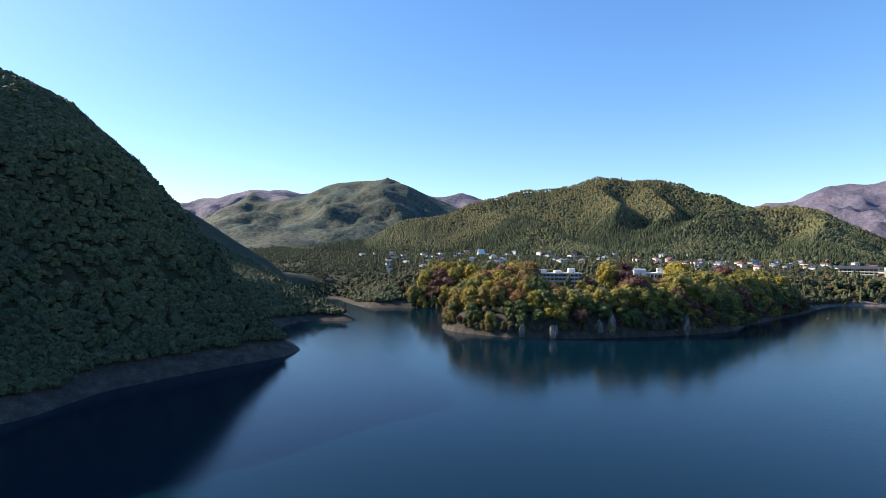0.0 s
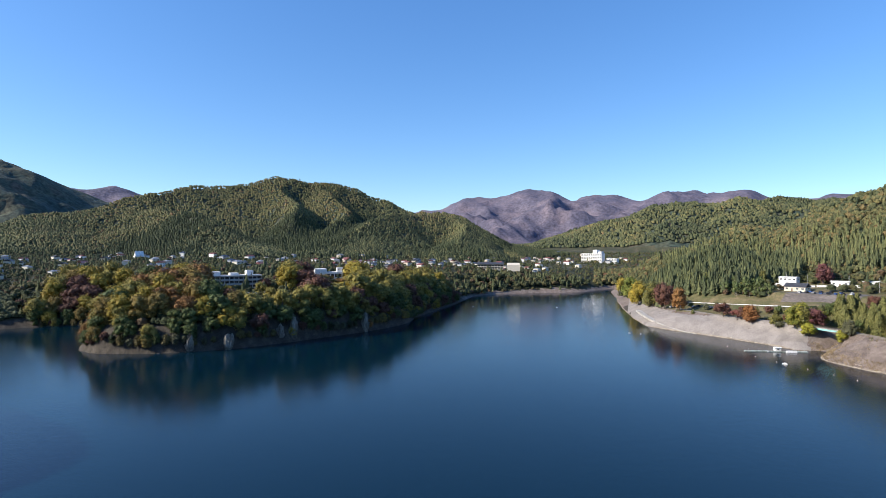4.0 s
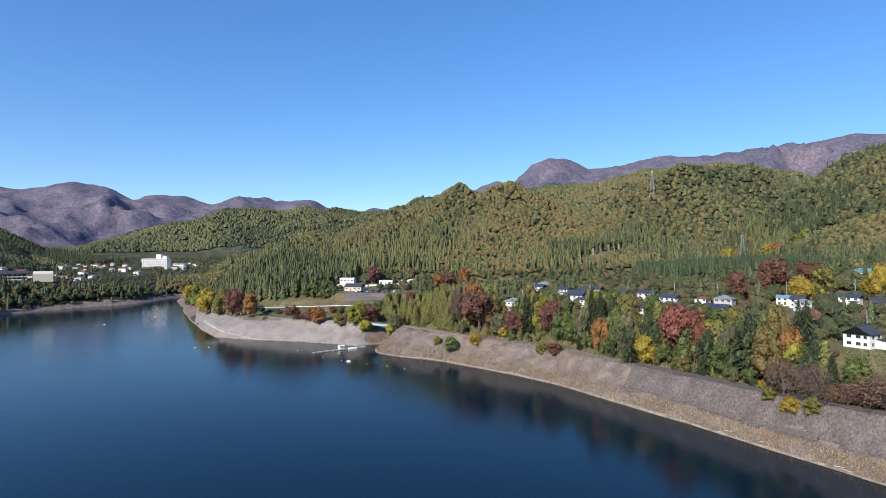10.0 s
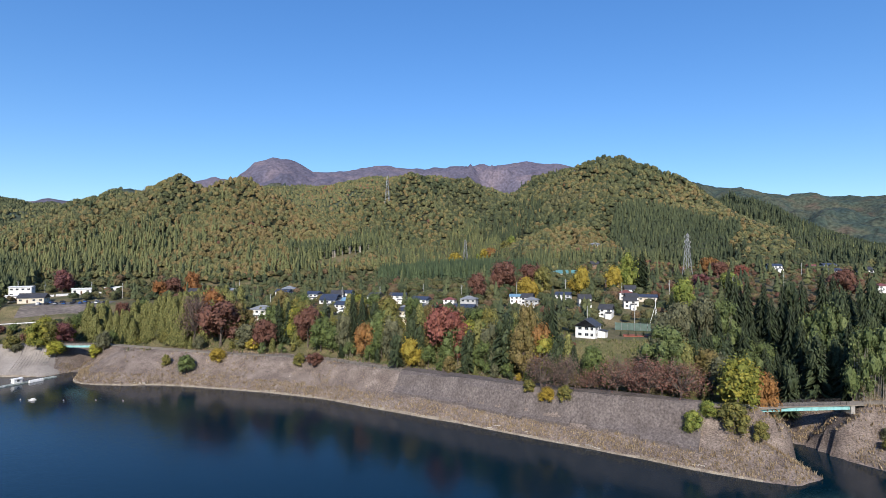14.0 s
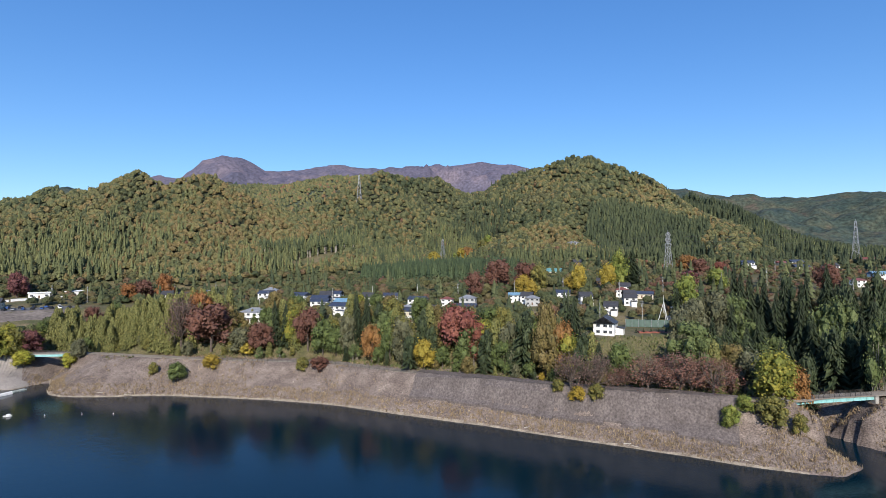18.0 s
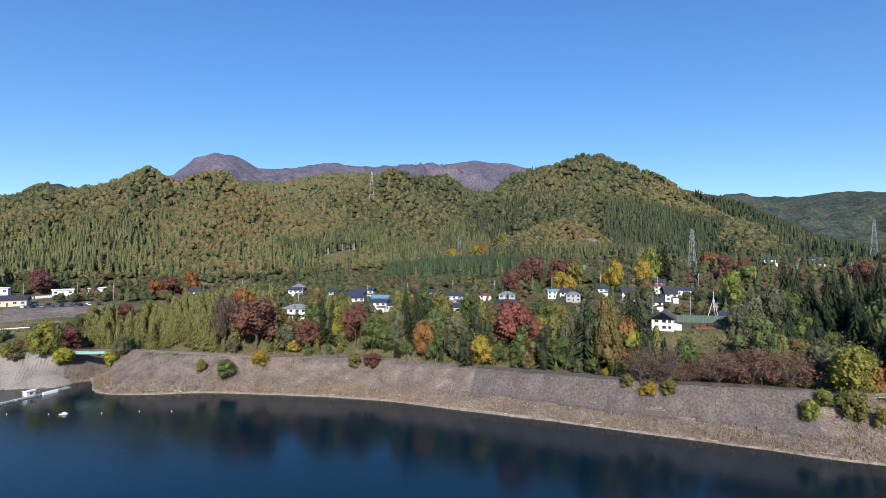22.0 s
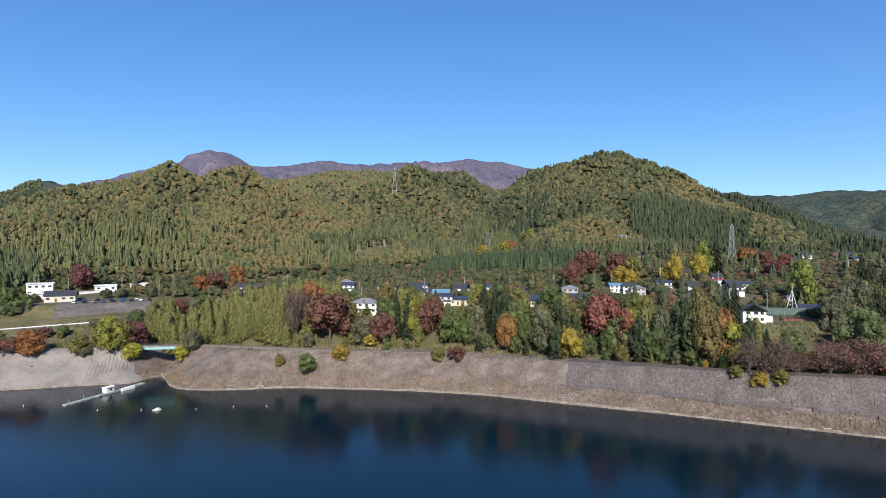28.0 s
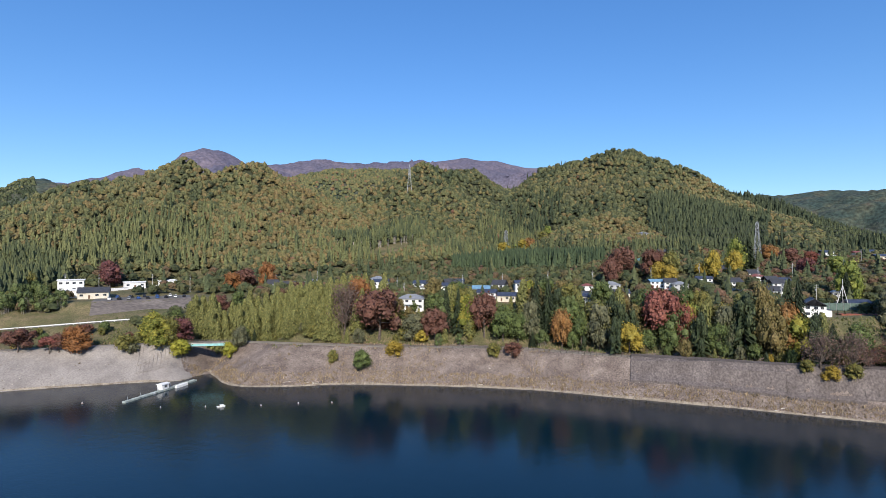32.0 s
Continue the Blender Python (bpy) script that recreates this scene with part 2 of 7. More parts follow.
# the rise of the land from the shore, at places round the lake: x, y and heights at these distances
STEPS = [0, 3, 8, 14, 20, 27, 45, 60, 90, 120, 160, 220, 320, 600, 1200]
RISES = [((150, 130), [0, 2.0, 5.2, 9.0, 12.5, 13.0, 26, 28.5, 30, 34, 43, 47, 50, 62, 80]),
         ((175, 45), [0, 1.6, 4.6, 8.6, 12.8, 13.6, 24, 28, 30, 35, 43, 47, 50, 60, 80]),
         ((95, 245), [0, 2.0, 5.2, 9.0, 12.5, 13.0, 26.5, 28.5, 29.5, 31, 34, 38, 47, 60, 80]),
         ((60, 320), [0, 2.0, 5.0, 8.4, 11.0, 12.5, 17, 22, 28, 30, 32, 36, 44, 60, 80]),
         ((0, 350), [0, 2.2, 5.4, 8.6, 10.4, 11.0, 13, 17, 27, 29, 31, 34, 42, 60, 80]),
         ((-70, 470), [0, 1.2, 3.2, 5.4, 8.0, 11, 18, 24, 30, 35, 38, 40, 45, 58, 80]),
         ((-120, 640), [0, 1.0, 2.5, 4.5, 7.0, 10, 17, 22, 26, 30, 33, 36, 42, 52, 60]),
         ((-170, 760), [0, 1.2, 3.0, 5.0, 7.0, 9, 13, 16, 20, 23, 26, 28, 30, 34, 42]),
         ((-275, 560), [0, 1.0, 2.6, 4.5, 7.0, 10, 19, 25, 31, 36, 39, 42, 46, 52, 56]),
         ((-240, 370), [0, 3.5, 9.0, 14, 18, 22, 29, 33, 37, 40, 42, 44, 48, 53, 56]),
         ((-225, 240), [0, 9.0, 17.0, 20, 22, 24, 29, 32, 35, 38, 41, 44, 48, 54, 57]),
         ((-270, 115), [0, 8.0, 15.0, 18, 20, 22, 28, 32, 35, 38, 41, 43, 48, 54, 57]),
         ((-430, 165), [0, 2.0, 5.0, 9, 13, 17, 26, 30, 34, 36, 39, 42, 46, 54, 57]),
         ((-610, 70), [0, 0.6, 1.2, 2.0, 3.5, 6, 14, 20, 26, 30, 35, 40, 46, 54, 58]),
         ((-410, 20), [0, 1.5, 4.0, 6.5, 9.0, 12, 22, 30, 38, 45, 48, 50, 50, 54, 58]),
         ((-260, -80), [0, 2.0, 5.2, 9.0, 13, 18, 30, 38, 46, 50, 50, 50, 50, 54, 58]),
         ((-200, -250), [0, 2.0, 5.2, 9.0, 13, 18, 30, 38, 46, 50, 53, 55, 55, 55, 58]),
         ((0, -690), [0, 2.0, 5.0, 9.0, 13, 18, 30, 40, 52, 60, 70, 80, 90, 90, 90]),
         ((260, -120), [0, 2.0, 5.0, 8.0, 11, 14, 22, 27, 31, 34, 39, 44, 48, 56, 70]),
         ((270, 62), [0, 2.0, 5.0, 8.5, 12, 14, 23, 28, 30.5, 35, 40, 45, 49, 56, 70])]

# ridges of the hills: crest line (x, y, height) and reach of the flanks
RIDGES = [
    ([(-300, -420, 166), (-345, -190, 164), (-363, -166, 155), (-379, -137, 126), (-394, -99, 85), (-405, -63, 60), (-415, -32, 38), (-417, 21, 12)], 190, 1.15),
    ([(-653, -83, 110), (-651, -40, 78), (-647, -8, 54), (-642, 25, 33)], 160, 1.2),
    ([(-6, 736, 60), (26, 724, 86), (75, 710, 84), (145, 689, 116), (190, 668, 128), (225, 646, 148), (250, 626, 128), (287, 599, 141), (330, 571, 116)], 225, 1.2),
    ([(372, 560, 100), (436, 540, 129), (487, 535, 154), (534, 532, 152), (588, 519, 164), (648, 503, 135)], 190, 1.2),
    ([(520, 550, 146), (447, 520, 131), (405, 480, 104), (355, 436, 70)], 115, 1.15),
    ([(627, 497, 118), (648, 441, 174), (657, 398, 179), (665, 350, 179), (666, 314, 186)], 230, 1.2),
    ([(667, 280, 156), (671, 250, 149), (660, 219, 130), (631, 173, 95), (587, 138, 66), (548, 120, 53)], 80, 0.95),
    ([(493, 317, 84), (501, 290, 90), (485, 255, 78), (466, 222, 60)], 85, 1.1),
    ([(-70, 520, 14), (-58, 531, 25), (-25, 535, 42), (7, 537, 54), (35, 537, 46), (60, 534, 30)], 110, 1.15),
    ([(864, 252, 147), (821, 222, 133), (741, 169, 107), (688, 130, 88), (643, 98, 70), (617, 63, 61), (599, 36, 55)], 85, 1.0),
    ([(638, 1331, 226), (748, 1275, 244), (829, 1227, 273), (970, 1125, 278), (1052, 1052, 275), (1117, 987, 249), (1200, 800, 200), (1250, 600, 160)], 620, 1.3),
    ([(3040, 1400, 433), (3099, 1133, 425), (3147, 992, 383), (3214, 749, 357), (3276, 398, 352), (3299, 93, 361), (3250, -500, 368)], 1500, 1.2),
    ([(700, 3250, 345), (984, 3120, 433), (1135, 3070, 489), (1257, 3023, 489), (1349, 2984, 576), (1442, 2942, 632), (1532, 2897, 604), (1653, 2831, 539), (1859, 2704, 571), (2083, 2539, 585), (2241, 2404, 547)], 1500, 1.3),
    ([(2452, 2752, 614), (2594, 2622, 653), (2726, 2487, 678), (2918, 2264, 714), (3065, 2066, 690), (3192, 1868, 639), (3404, 1458, 566), (3468, 1304, 488), (3546, 1083, 459), (3592, 927, 371)], 1500, 1.3),
    ([(-2007, 3359, 327), (-1937, 3399, 338), (-1793, 3477, 438), (-1606, 3566, 429), (-1353, 3669, 476), (-1174, 3730, 460), (-1053, 3766, 398), (-890, 3807, 424), (-768, 3834, 389)], 1300, 1.2),
    ([(-768, 3834, 402), (-606, 3864, 352), (-444, 3886, 446), (-285, 3902, 434), (-128, 3911, 421), (63, 3914, 421), (212, 3909, 356), (356, 3900, 367), (564, 3877, 371)], 1300, 1.2),
    ([(-722, 1983, 76), (-568, 2032, 134), (-411, 2070, 172), (-277, 2093, 212), (-189, 2103, 224), (-59, 2112, 213), (25, 2114, 219), (188, 2108, 199), (284, 2098, 203)], 600, 1.2),
    ([(-179, 2529, 256), (-22, 2536, 272), (194, 2531, 249), (357, 2530, 214), (515, 2548, 273), (620, 2525, 323)], 700, 1.2),
    ([(-1330, 373, 78), (-1295, 461, 131), (-1244, 570, 152), (-1200, 649, 171), (-1141, 738, 200), (-1105, 787, 226), (-1062, 840, 245), (-1012, 895, 250), (-976, 931, 204)], 215, 1.25),
    ([(-976, 931, 209), (-908, 994, 224), (-860, 1034, 226), (-785, 1090, 197), (-732, 1125, 156), (-669, 1162, 156), (-617, 1190, 142), (-557, 1219, 104), (-504, 1241, 65)], 215, 1.25),
    ([(-1109, 649, 150), (-983, 621, 131), (-875, 599, 112), (-774, 596, 74)], 125, 1.0),
    ([(-982, 873, 205), (-871, 829, 160), (-785, 717, 98)], 120, 1.0),
    ([(-882, 942, 185), (-773, 890, 145), (-736, 778, 94)], 105, 1.0),
    ([(-645, 1089, 138), (-681, 960, 138), (-674, 866, 130), (-659, 738, 86)], 140, 1.0),
    ([(-596, 1104, 122), (-528, 1015, 108), (-483, 892, 76)], 115, 1.0),
    ([(-2185, 779, 310), (-2065, 612, 230), (-1874, 378, 144), (-1771, 239, 100)], 260, 1.1),
    ([(-2108, 833, 290), (-1911, 784, 195), (-1737, 606, 108)], 240, 1.1),
    ([(-2256, 573, 285), (-2102, 493, 210), (-1931, 310, 125)], 240, 1.1),
    ([(-2431, 232, 280), (-2237, 173, 195), (-2043, 110, 128)], 240, 1.1),
    ([(-2398, 450, 279), (-2363, 587, 336), (-2318, 728, 360), (-2285, 815, 376), (-2243, 916, 341), (-2199, 1010, 297), (-2150, 1102, 246), (-2070, 1238, 196)], 900, 1.2),
    ([(-3400, -300, 250), (-3359, -38, 297), (-3348, 177, 336), (-3330, 348, 388), (-3289, 587, 383), (-3253, 741, 376)], 1200, 1.2),
    ([(-3759, 1688, 440), (-3701, 1805, 427), (-3618, 1960, 461), (-3540, 2093, 424)], 1200, 1.2),
    ([(-100, -1300, 240), (600, -1200, 260), (1300, -700, 200)], 600, 1.2),
]


def base_height(x, y, sd):
    num, den = 0.0, 0.0
    for (ax, ay), hs in RISES:
        w = 1.0 / ((x - ax) ** 2 + (y - ay) ** 2 + 400.0) ** 2
        num = num + w * np.interp(sd, STEPS, hs)
        den = den + w
    return num / den


def hill_height(x, y, base):
    shape = np.shape(x)
    x, y, base = np.ravel(x), np.ravel(y), np.ravel(base)
    tot = np.zeros_like(x)
    for pts, reach, e in RIDGES:
        p = np.array(pts, float)
        lim = reach * 1.4
        near = np.nonzero((x > p[:, 0].min() - lim) & (x < p[:, 0].max() + lim) & (y > p[:, 1].min() - lim) & (y < p[:, 1].max() + lim))[0]
        if not len(near):
            continue
        u, v = x[near], y[near]
        best = np.full(len(near), 1e18)
        top = np.zeros(len(near))
        for a, b in zip(p[:-1], p[1:]):
            dx, dy = b[0] - a[0], b[1] - a[1]
            k = np.clip(((u - a[0]) * dx + (v - a[1]) * dy) / (dx * dx + dy * dy), 0, 1)
            d = (u - a[0] - k * dx) ** 2 + (v - a[1] - k * dy) ** 2
            m = d < best
            best = np.where(m, d, best)
            top = np.where(m, a[2] + k * (b[2] - a[2]), top)
        m = best < lim * lim
        near, u, v, best, top = near[m], u[m], v[m], best[m], top[m]
        if not len(near):
            continue
        wob = 1 + 0.28 * fbm(u, v, reach * 0.5, 3, 31)
        q = np.clip(1 - np.sqrt(best) / (reach * wob), 0, 1) ** e
        if reach > 450:
            crest = 0.28 - np.abs(fbm(u, v, reach * 0.32, 3, 47))
            fold = 0.25 - np.abs(fbm(u, v, reach * 0.2, 4, 53)) + 0.6 * (0.25 - np.abs(fbm(u, v, reach * 0.085, 3, 59)))
            q = np.clip(q + (crest * 1.3 + fold * (1.4 if reach > 1100 else 0.6)) * q * (1 - q) * np.clip((1 - q) * 3, 0, 1), 0, 1)
        tot[near] += (np.maximum(top - base[near], 0) * q) ** 5
    return (tot ** 0.2).reshape(shape)


# level strips (roads, car parks): middle line with heights, half width, width of the slope beside it
LAKE_ROAD = [(-20, 398, 12.5), (12, 366, 12.5), (40, 345, 12.8), (60, 327, 13.2), (84, 304, 13.2), (100, 276, 13.0), (121, 239, 12.8), (150, 196, 12.6), (158, 165, 12.6), (168, 128, 12.8),
             (174, 102, 13.2), (181, 76, 13.8), (190, 52, 14.4), (199, 28, 15.0), (212, 18, 15.2), (226, 7, 15.2), (245, -10, 15.4), (262, -40, 15.8)]
UPPER_ROAD = [(-30, 440, 14.5), (0, 418, 16.0), (30, 396, 18.0), (58, 374, 20.0), (84, 356, 21.5)]
VILLAGE_ROAD = [(296, 20, 25.5), (335, 13, 27.0), (380, 0, 29.0), (440, -25, 31.0)]
CAR_PARK = [(62, 412, 28.6), (84, 402, 28.6), (106, 392, 28.8)]
COURT = [(232, 80, 28.2), (246, 92, 28.2)]
YARD = [(206, 96, 28.0), (222, 88, 28.0)]
BENCHES = [(LAKE_ROAD, 3.2, 3.5), (UPPER_ROAD, 3.2, 4.0), (VILLAGE_ROAD, 3.5, 5.0), (CAR_PARK, 12, 7.0), (COURT, 10, 6.0), (YARD, 8, 8.0)]
GULLIES = [([(66, 305, -0.5), (78, 314, 2.0), (96, 330, 9.0), (120, 350, 20.0)], 1.6),
           ([(220, 20, -0.5), (236, 27, 3.5), (265, 38, 9.0), (305, 52, 20.0)], 2.0)]


def along(line, x, y):
    """Distance from a line and the line's height there."""
    p = np.array(line, float)
    best, top = np.full(np.shape(x), 1e18), np.zeros(np.shape(x))
    for a, b in zip(p[:-1], p[1:]):
        dx, dy = b[0] - a[0], b[1] - a[1]
        u = np.clip(((x - a[0]) * dx + (y - a[1]) * dy) / (dx * dx + dy * dy), 0, 1)
        d = (x - a[0] - u * dx) ** 2 + (y - a[1] - u * dy) ** 2
        m = d < best
        best, top = np.where(m, d, best), np.where(m, a[2] + u * (b[2] - a[2]), top)
    return np.sqrt(best), top


def height(x, y, sd=None):
    """The height of the ground."""
    x, y = np.asarray(x, float), np.asarray(y, float)
    if sd is None:
        sd = shore_distance(x, y)
    base = base_height(x, y, np.maximum(sd, 0))
    hill = hill_height(x, y, base)
    far = np.clip((sd - 40) / 250.0, 0, 1)
    gully = (0.42 - np.abs(fbm(x, y, 210, 3, 61))) * 30 * np.clip(hill / 110.0, 0, 1.3)
    rough = gully + fbm(x, y, 70, 4, 3) * np.clip(hill / 60.0, 0, 1) * 9 + fbm(x, y, 420, 4, 8) * np.clip((hill - 60) / 200, 0, 1) * 40 + (0.3 - np.abs(fbm(x, y, 150, 3, 15))) * np.clip((hill - 200) / 200, 0, 1) * 16
    soft = fbm(x, y, 35, 3, 21) * 1.2 * far
    near = np.clip((sd - 6) / 62.0, 0, 1)
    z = base + hill * near * near * (3 - 2 * near) + rough * np.clip(sd / 60.0, 0, 1) + soft
    for line, half, soft_edge in BENCHES:
        d, rz = along(line, x, y)
        k = np.clip((half + soft_edge - d) / soft_edge, 0, 1)
        k = k * k * (3 - 2 * k)
        z = z + (rz - z) * k
    for line, half in GULLIES:
        d, rz = along(line, x, y)
        z = np.minimum(z, rz + np.maximum(d - half, 0) * 0.85)
    return np.where(sd < 0, np.maximum(-14.0, sd * 0.5) - 0.2, z)


def ground_at(x, y):
    return float(height(np.array([float(x)]), np.array([float(y)]))[0])


def shore_at(x, y):
    return float(shore_distance(np.array([float(x)]), np.array([float(y)]))[0])

# ---------------------------------------------------------------- the ground, one sheet to the horizon
def build_ground():
    ang = np.radians(np.concatenate([np.arange(-156, 112, 0.45), np.arange(112, 204, 3.0)]))
    rad = np.concatenate([[1.0, 60.0, 110], np.arange(135, 420, 2.2), np.geomspace(422, 1500, 120), np.geomspace(1515, 4650, 130)])
    A, Rr = np.meshgrid(ang, rad, indexing="ij")
    X, Y = np.sin(A) * Rr, np.cos(A) * Rr
    sd = np.concatenate([shore_distance(X[i:i + 60], Y[i:i + 60]) for i in range(0, len(ang), 60)])
    Z = height(X, Y, sd)
    n, m = X.shape
    idx = np.arange(n * m).reshape(n, m)
    nxt = np.roll(idx, -1, 0)
    quads = np.stack([idx[:, :-1], idx[:, 1:], nxt[:, 1:], nxt[:, :-1]], -1).reshape(-1, 4)
    cx, cy, cz, cs = [v[:, :-1].ravel() for v in (X, Y, Z, sd)]
    dist = np.hypot(cx, cy)
    jit = fbm(cx, cy, 60, 3, 77)
    ind = np.zeros(len(quads), int)                                   # forest floor
    east = (cx > -90) & (cy > -60) & (cx + 0.2 * cy > 20)
    ind[(cs < 24 + 4 * jit) & east] = 2
    ind[(cs >= 24 + 4 * jit) & (cs < 330) & east & (cz < 60)] = 1
    ind[((cx - 300) / 40) ** 2 + ((cy - 412) / 26) ** 2 < 1] = 1
    ind[(cs < 21) & east & (cx < 62) & (cy > 300)] = 8
    # western banks: the rock with shade in its colour
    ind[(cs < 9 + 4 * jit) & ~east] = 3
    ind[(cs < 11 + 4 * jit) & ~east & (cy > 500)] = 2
    town = ~east & (cs > 150) & (cz < 66) & (dist < 2600)
    ind[town] = 6
    # far slopes take the two haze-tinted woods
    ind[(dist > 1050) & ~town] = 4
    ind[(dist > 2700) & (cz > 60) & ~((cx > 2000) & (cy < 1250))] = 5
    me = mesh_from("ground", np.stack([X, Y, Z], -1), quads=quads, mats=[M_SHADEFLOOR, M_GRASS, M_BANK, M_SHADEBANK, M_HAZEWOOD, M_HAZEBARE, M_FIELD, M_GREYSLOPE, M_PALESLOPE], index=ind, smooth=True)
    ob = new("ground", me)
    tagged(ob, "valley ground with wooded hills, bare lake banks and distant mountains", "ground", kind="structure")


build_ground()


# ---------------------------------------------------------------- water
def build_water():
    m = bpy.data.materials.new("lake_water")
    m.use_nodes = True
    nt = m.node_tree
    b = nt.nodes["Principled BSDF"]
    b.inputs["Base Color"].default_value = (0.0009, 0.0125, 0.0235, 1)
    b.inputs["Roughness"].default_value = 0.085
    b.inputs["IOR"].default_value = 1.333
    b.inputs["Specular IOR Level"].default_value = 0.43
    geo = nt.nodes.new("ShaderNodeNewGeometry")
    hs = []
    for size, amount in ((0.7, 0.030), (3.0, 0.036)):
        n = nt.nodes.new("ShaderNodeTexNoise")
        n.inputs["Scale"].default_value = 1 / size
        n.inputs["Detail"].default_value = 3
        nt.links.new(geo.outputs["Position"], n.inputs["Vector"])
        k = nt.nodes.new("ShaderNodeMath")
        k.operation = "MULTIPLY"
        k.inputs[1].default_value = amount
        nt.links.new(n.outputs["Fac"], k.inputs[0])
        hs.append(k)
    ad = nt.nodes.new("ShaderNodeMath")
    nt.links.new(hs[0].outputs[0], ad.inputs[0])
    nt.links.new(hs[1].outputs[0], ad.inputs[1])
    bp = nt.nodes.new("ShaderNodeBump")
    bp.inputs["Distance"].default_value = 1.0
    bp.inputs["Strength"].default_value = 1.0
    nt.links.new(ad.outputs[0], bp.inputs["Height"])
    nt.links.new(bp.outputs[0], b.inputs["Normal"])
    v = [(-700, -800, 0), (420, -800, 0), (420, 900, 0), (-700, 900, 0)]
    ob = new("water", mesh_from("water", v, quads=[(0, 1, 2, 3)], mats=[m]))
    tagged(ob, "deep blue-green reservoir water with fine ripples", "water", kind="structure")


build_water()

# ---------------------------------------------------------------- woods on the hills
def conifer_shape(rs):
    """Tiers of drooping boughs, about one metre wide and one high."""
    v, f = [], []
    for z0, z1, r in ((0.06, 0.42, 0.50), (0.22, 0.56, 0.50), (0.38, 0.70, 0.45), (0.54, 0.84, 0.37), (0.70, 1.0, 0.26)):
        n = 7
        a0 = rs.uniform(0, 6.28)
        c = len(v)
        v.append((rs.normal(0, 0.02), rs.normal(0, 0.02), z1))
        for k in range(n):
            a = a0 + 2 * math.pi * k / n
            q = r * rs.uniform(0.6, 1.25)
            v.append((q * math.cos(a), q * math.sin(a), z0 + rs.uniform(-0.07, 0.07)))
        f += [(c, c + 1 + k, c + 1 + (k + 1) % n) for k in range(n)]
    return np.array(v), np.array(f)


def ico(sub):
    bm = bmesh.new()
    bmesh.ops.create_icosphere(bm, subdivisions=sub, radius=0.5)
    v = np.array([p.co[:] for p in bm.verts])
    f = np.array([[q.index for q in p.verts] for p in bm.faces])
    bm.free()
    return v, f


def dome_shape(rs):
    """A small lumpy dome for trees far off."""
    a = np.arange(6) * math.pi / 3
    v = np.vstack([[(0, 0, 1.0)], np.stack([0.34 * np.cos(a), 0.34 * np.sin(a), np.full(6, 0.8)], 1), np.stack([0.5 * np.cos(a + 0.5), 0.5 * np.sin(a + 0.5), np.full(6, 0.25)], 1)])
    v = v * rs.uniform(0.8, 1.2, (13, 1))
    k = np.arange(6)
    n = (k + 1) % 6
    f = np.vstack([np.stack([0 * k, 1 + k, 1 + n], 1), np.stack([1 + k, 7 + k, 1 + n], 1), np.stack([1 + n, 7 + k, 7 + n], 1)])
    return v, f


def wood(name, xs, ys, hs, ws, shapes, mat, label, rs, sink=0.0, tint=None):
    """Many trees joined into one mesh, each with a tone of its own."""
    tint = np.clip(rs.normal(0.45, 0.2, len(xs)) + 0.2 * fbm(xs, ys, 90, 3, 44), 0, 1) if tint is None else tint
    zs = height(xs, ys)
    V, Fc, T, off = [], [], [], 0
    pick = rs.integers(0, len(shapes), len(xs))
    for k, (sv, sf) in enumerate(shapes):
        s = pick == k
        n = int(s.sum())
        if not n:
            continue
        a = rs.uniform(0, 6.283, n)
        ca, sa = np.cos(a)[:, None], np.sin(a)[:, None]
        x = (sv[None, :, 0] * ca - sv[None, :, 1] * sa) * ws[s][:, None] + xs[s][:, None]
        y = (sv[None, :, 0] * sa + sv[None, :, 1] * ca) * ws[s][:, None] + ys[s][:, None]
        z = sv[None, :, 2] * hs[s][:, None] + zs[s][:, None] - sink * hs[s][:, None]
        V.append(np.stack([x, y, z], -1).reshape(-1, 3))
        Fc.append((sf[None] + (np.arange(n) * len(sv))[:, None, None] + off).reshape(-1, 3))
        T.append(np.repeat(tint[s], len(sv)))
        off += n * len(sv)
    me = mesh_from(name, np.concatenate(V), tris=np.concatenate(Fc), mats=[mat])
    me.attributes.new("tint", "FLOAT", "POINT").data.foreach_set("value", np.concatenate(T).astype(np.float32))
    ob = new(name, me)
    return tagged(ob, label, "forest", kind="stuff")


def scatter(a0, a1, r0, r1, area, rs):
    """Points of about that many square metres each in a sector: bearings in degrees, radii in metres."""
    n = int(math.radians(a1 - a0) / 2 * (r1 * r1 - r0 * r0) / area)
    a = np.radians(rs.uniform(a0, a1, n))
    r = np.sqrt(rs.uniform(r0 * r0, r1 * r1, n))
    return np.sin(a) * r, np.cos(a) * r


COARSE = np.arange(-1700, 1701, 12.5)


def coarse_table():
    gx, gy = np.meshgrid(COARSE, COARSE, indexing="ij")
    return np.concatenate([height(gx[i:i + 40], gy[i:i + 40]) for i in range(0, len(COARSE), 40)])


TABLE = coarse_table()


def coarse(x, y):
    """The ground's height from a coarse table."""
    i, j = (np.clip((q + 1700) / 12.5, 0, len(COARSE) - 1.01) for q in (x, y))
    a, b = i.astype(int), j.astype(int)
    u, v = i - a, j - b
    return (TABLE[a, b] * (1 - u) + TABLE[a + 1, b] * u) * (1 - v) + (TABLE[a, b + 1] * (1 - u) + TABLE[a + 1, b + 1] * u) * v


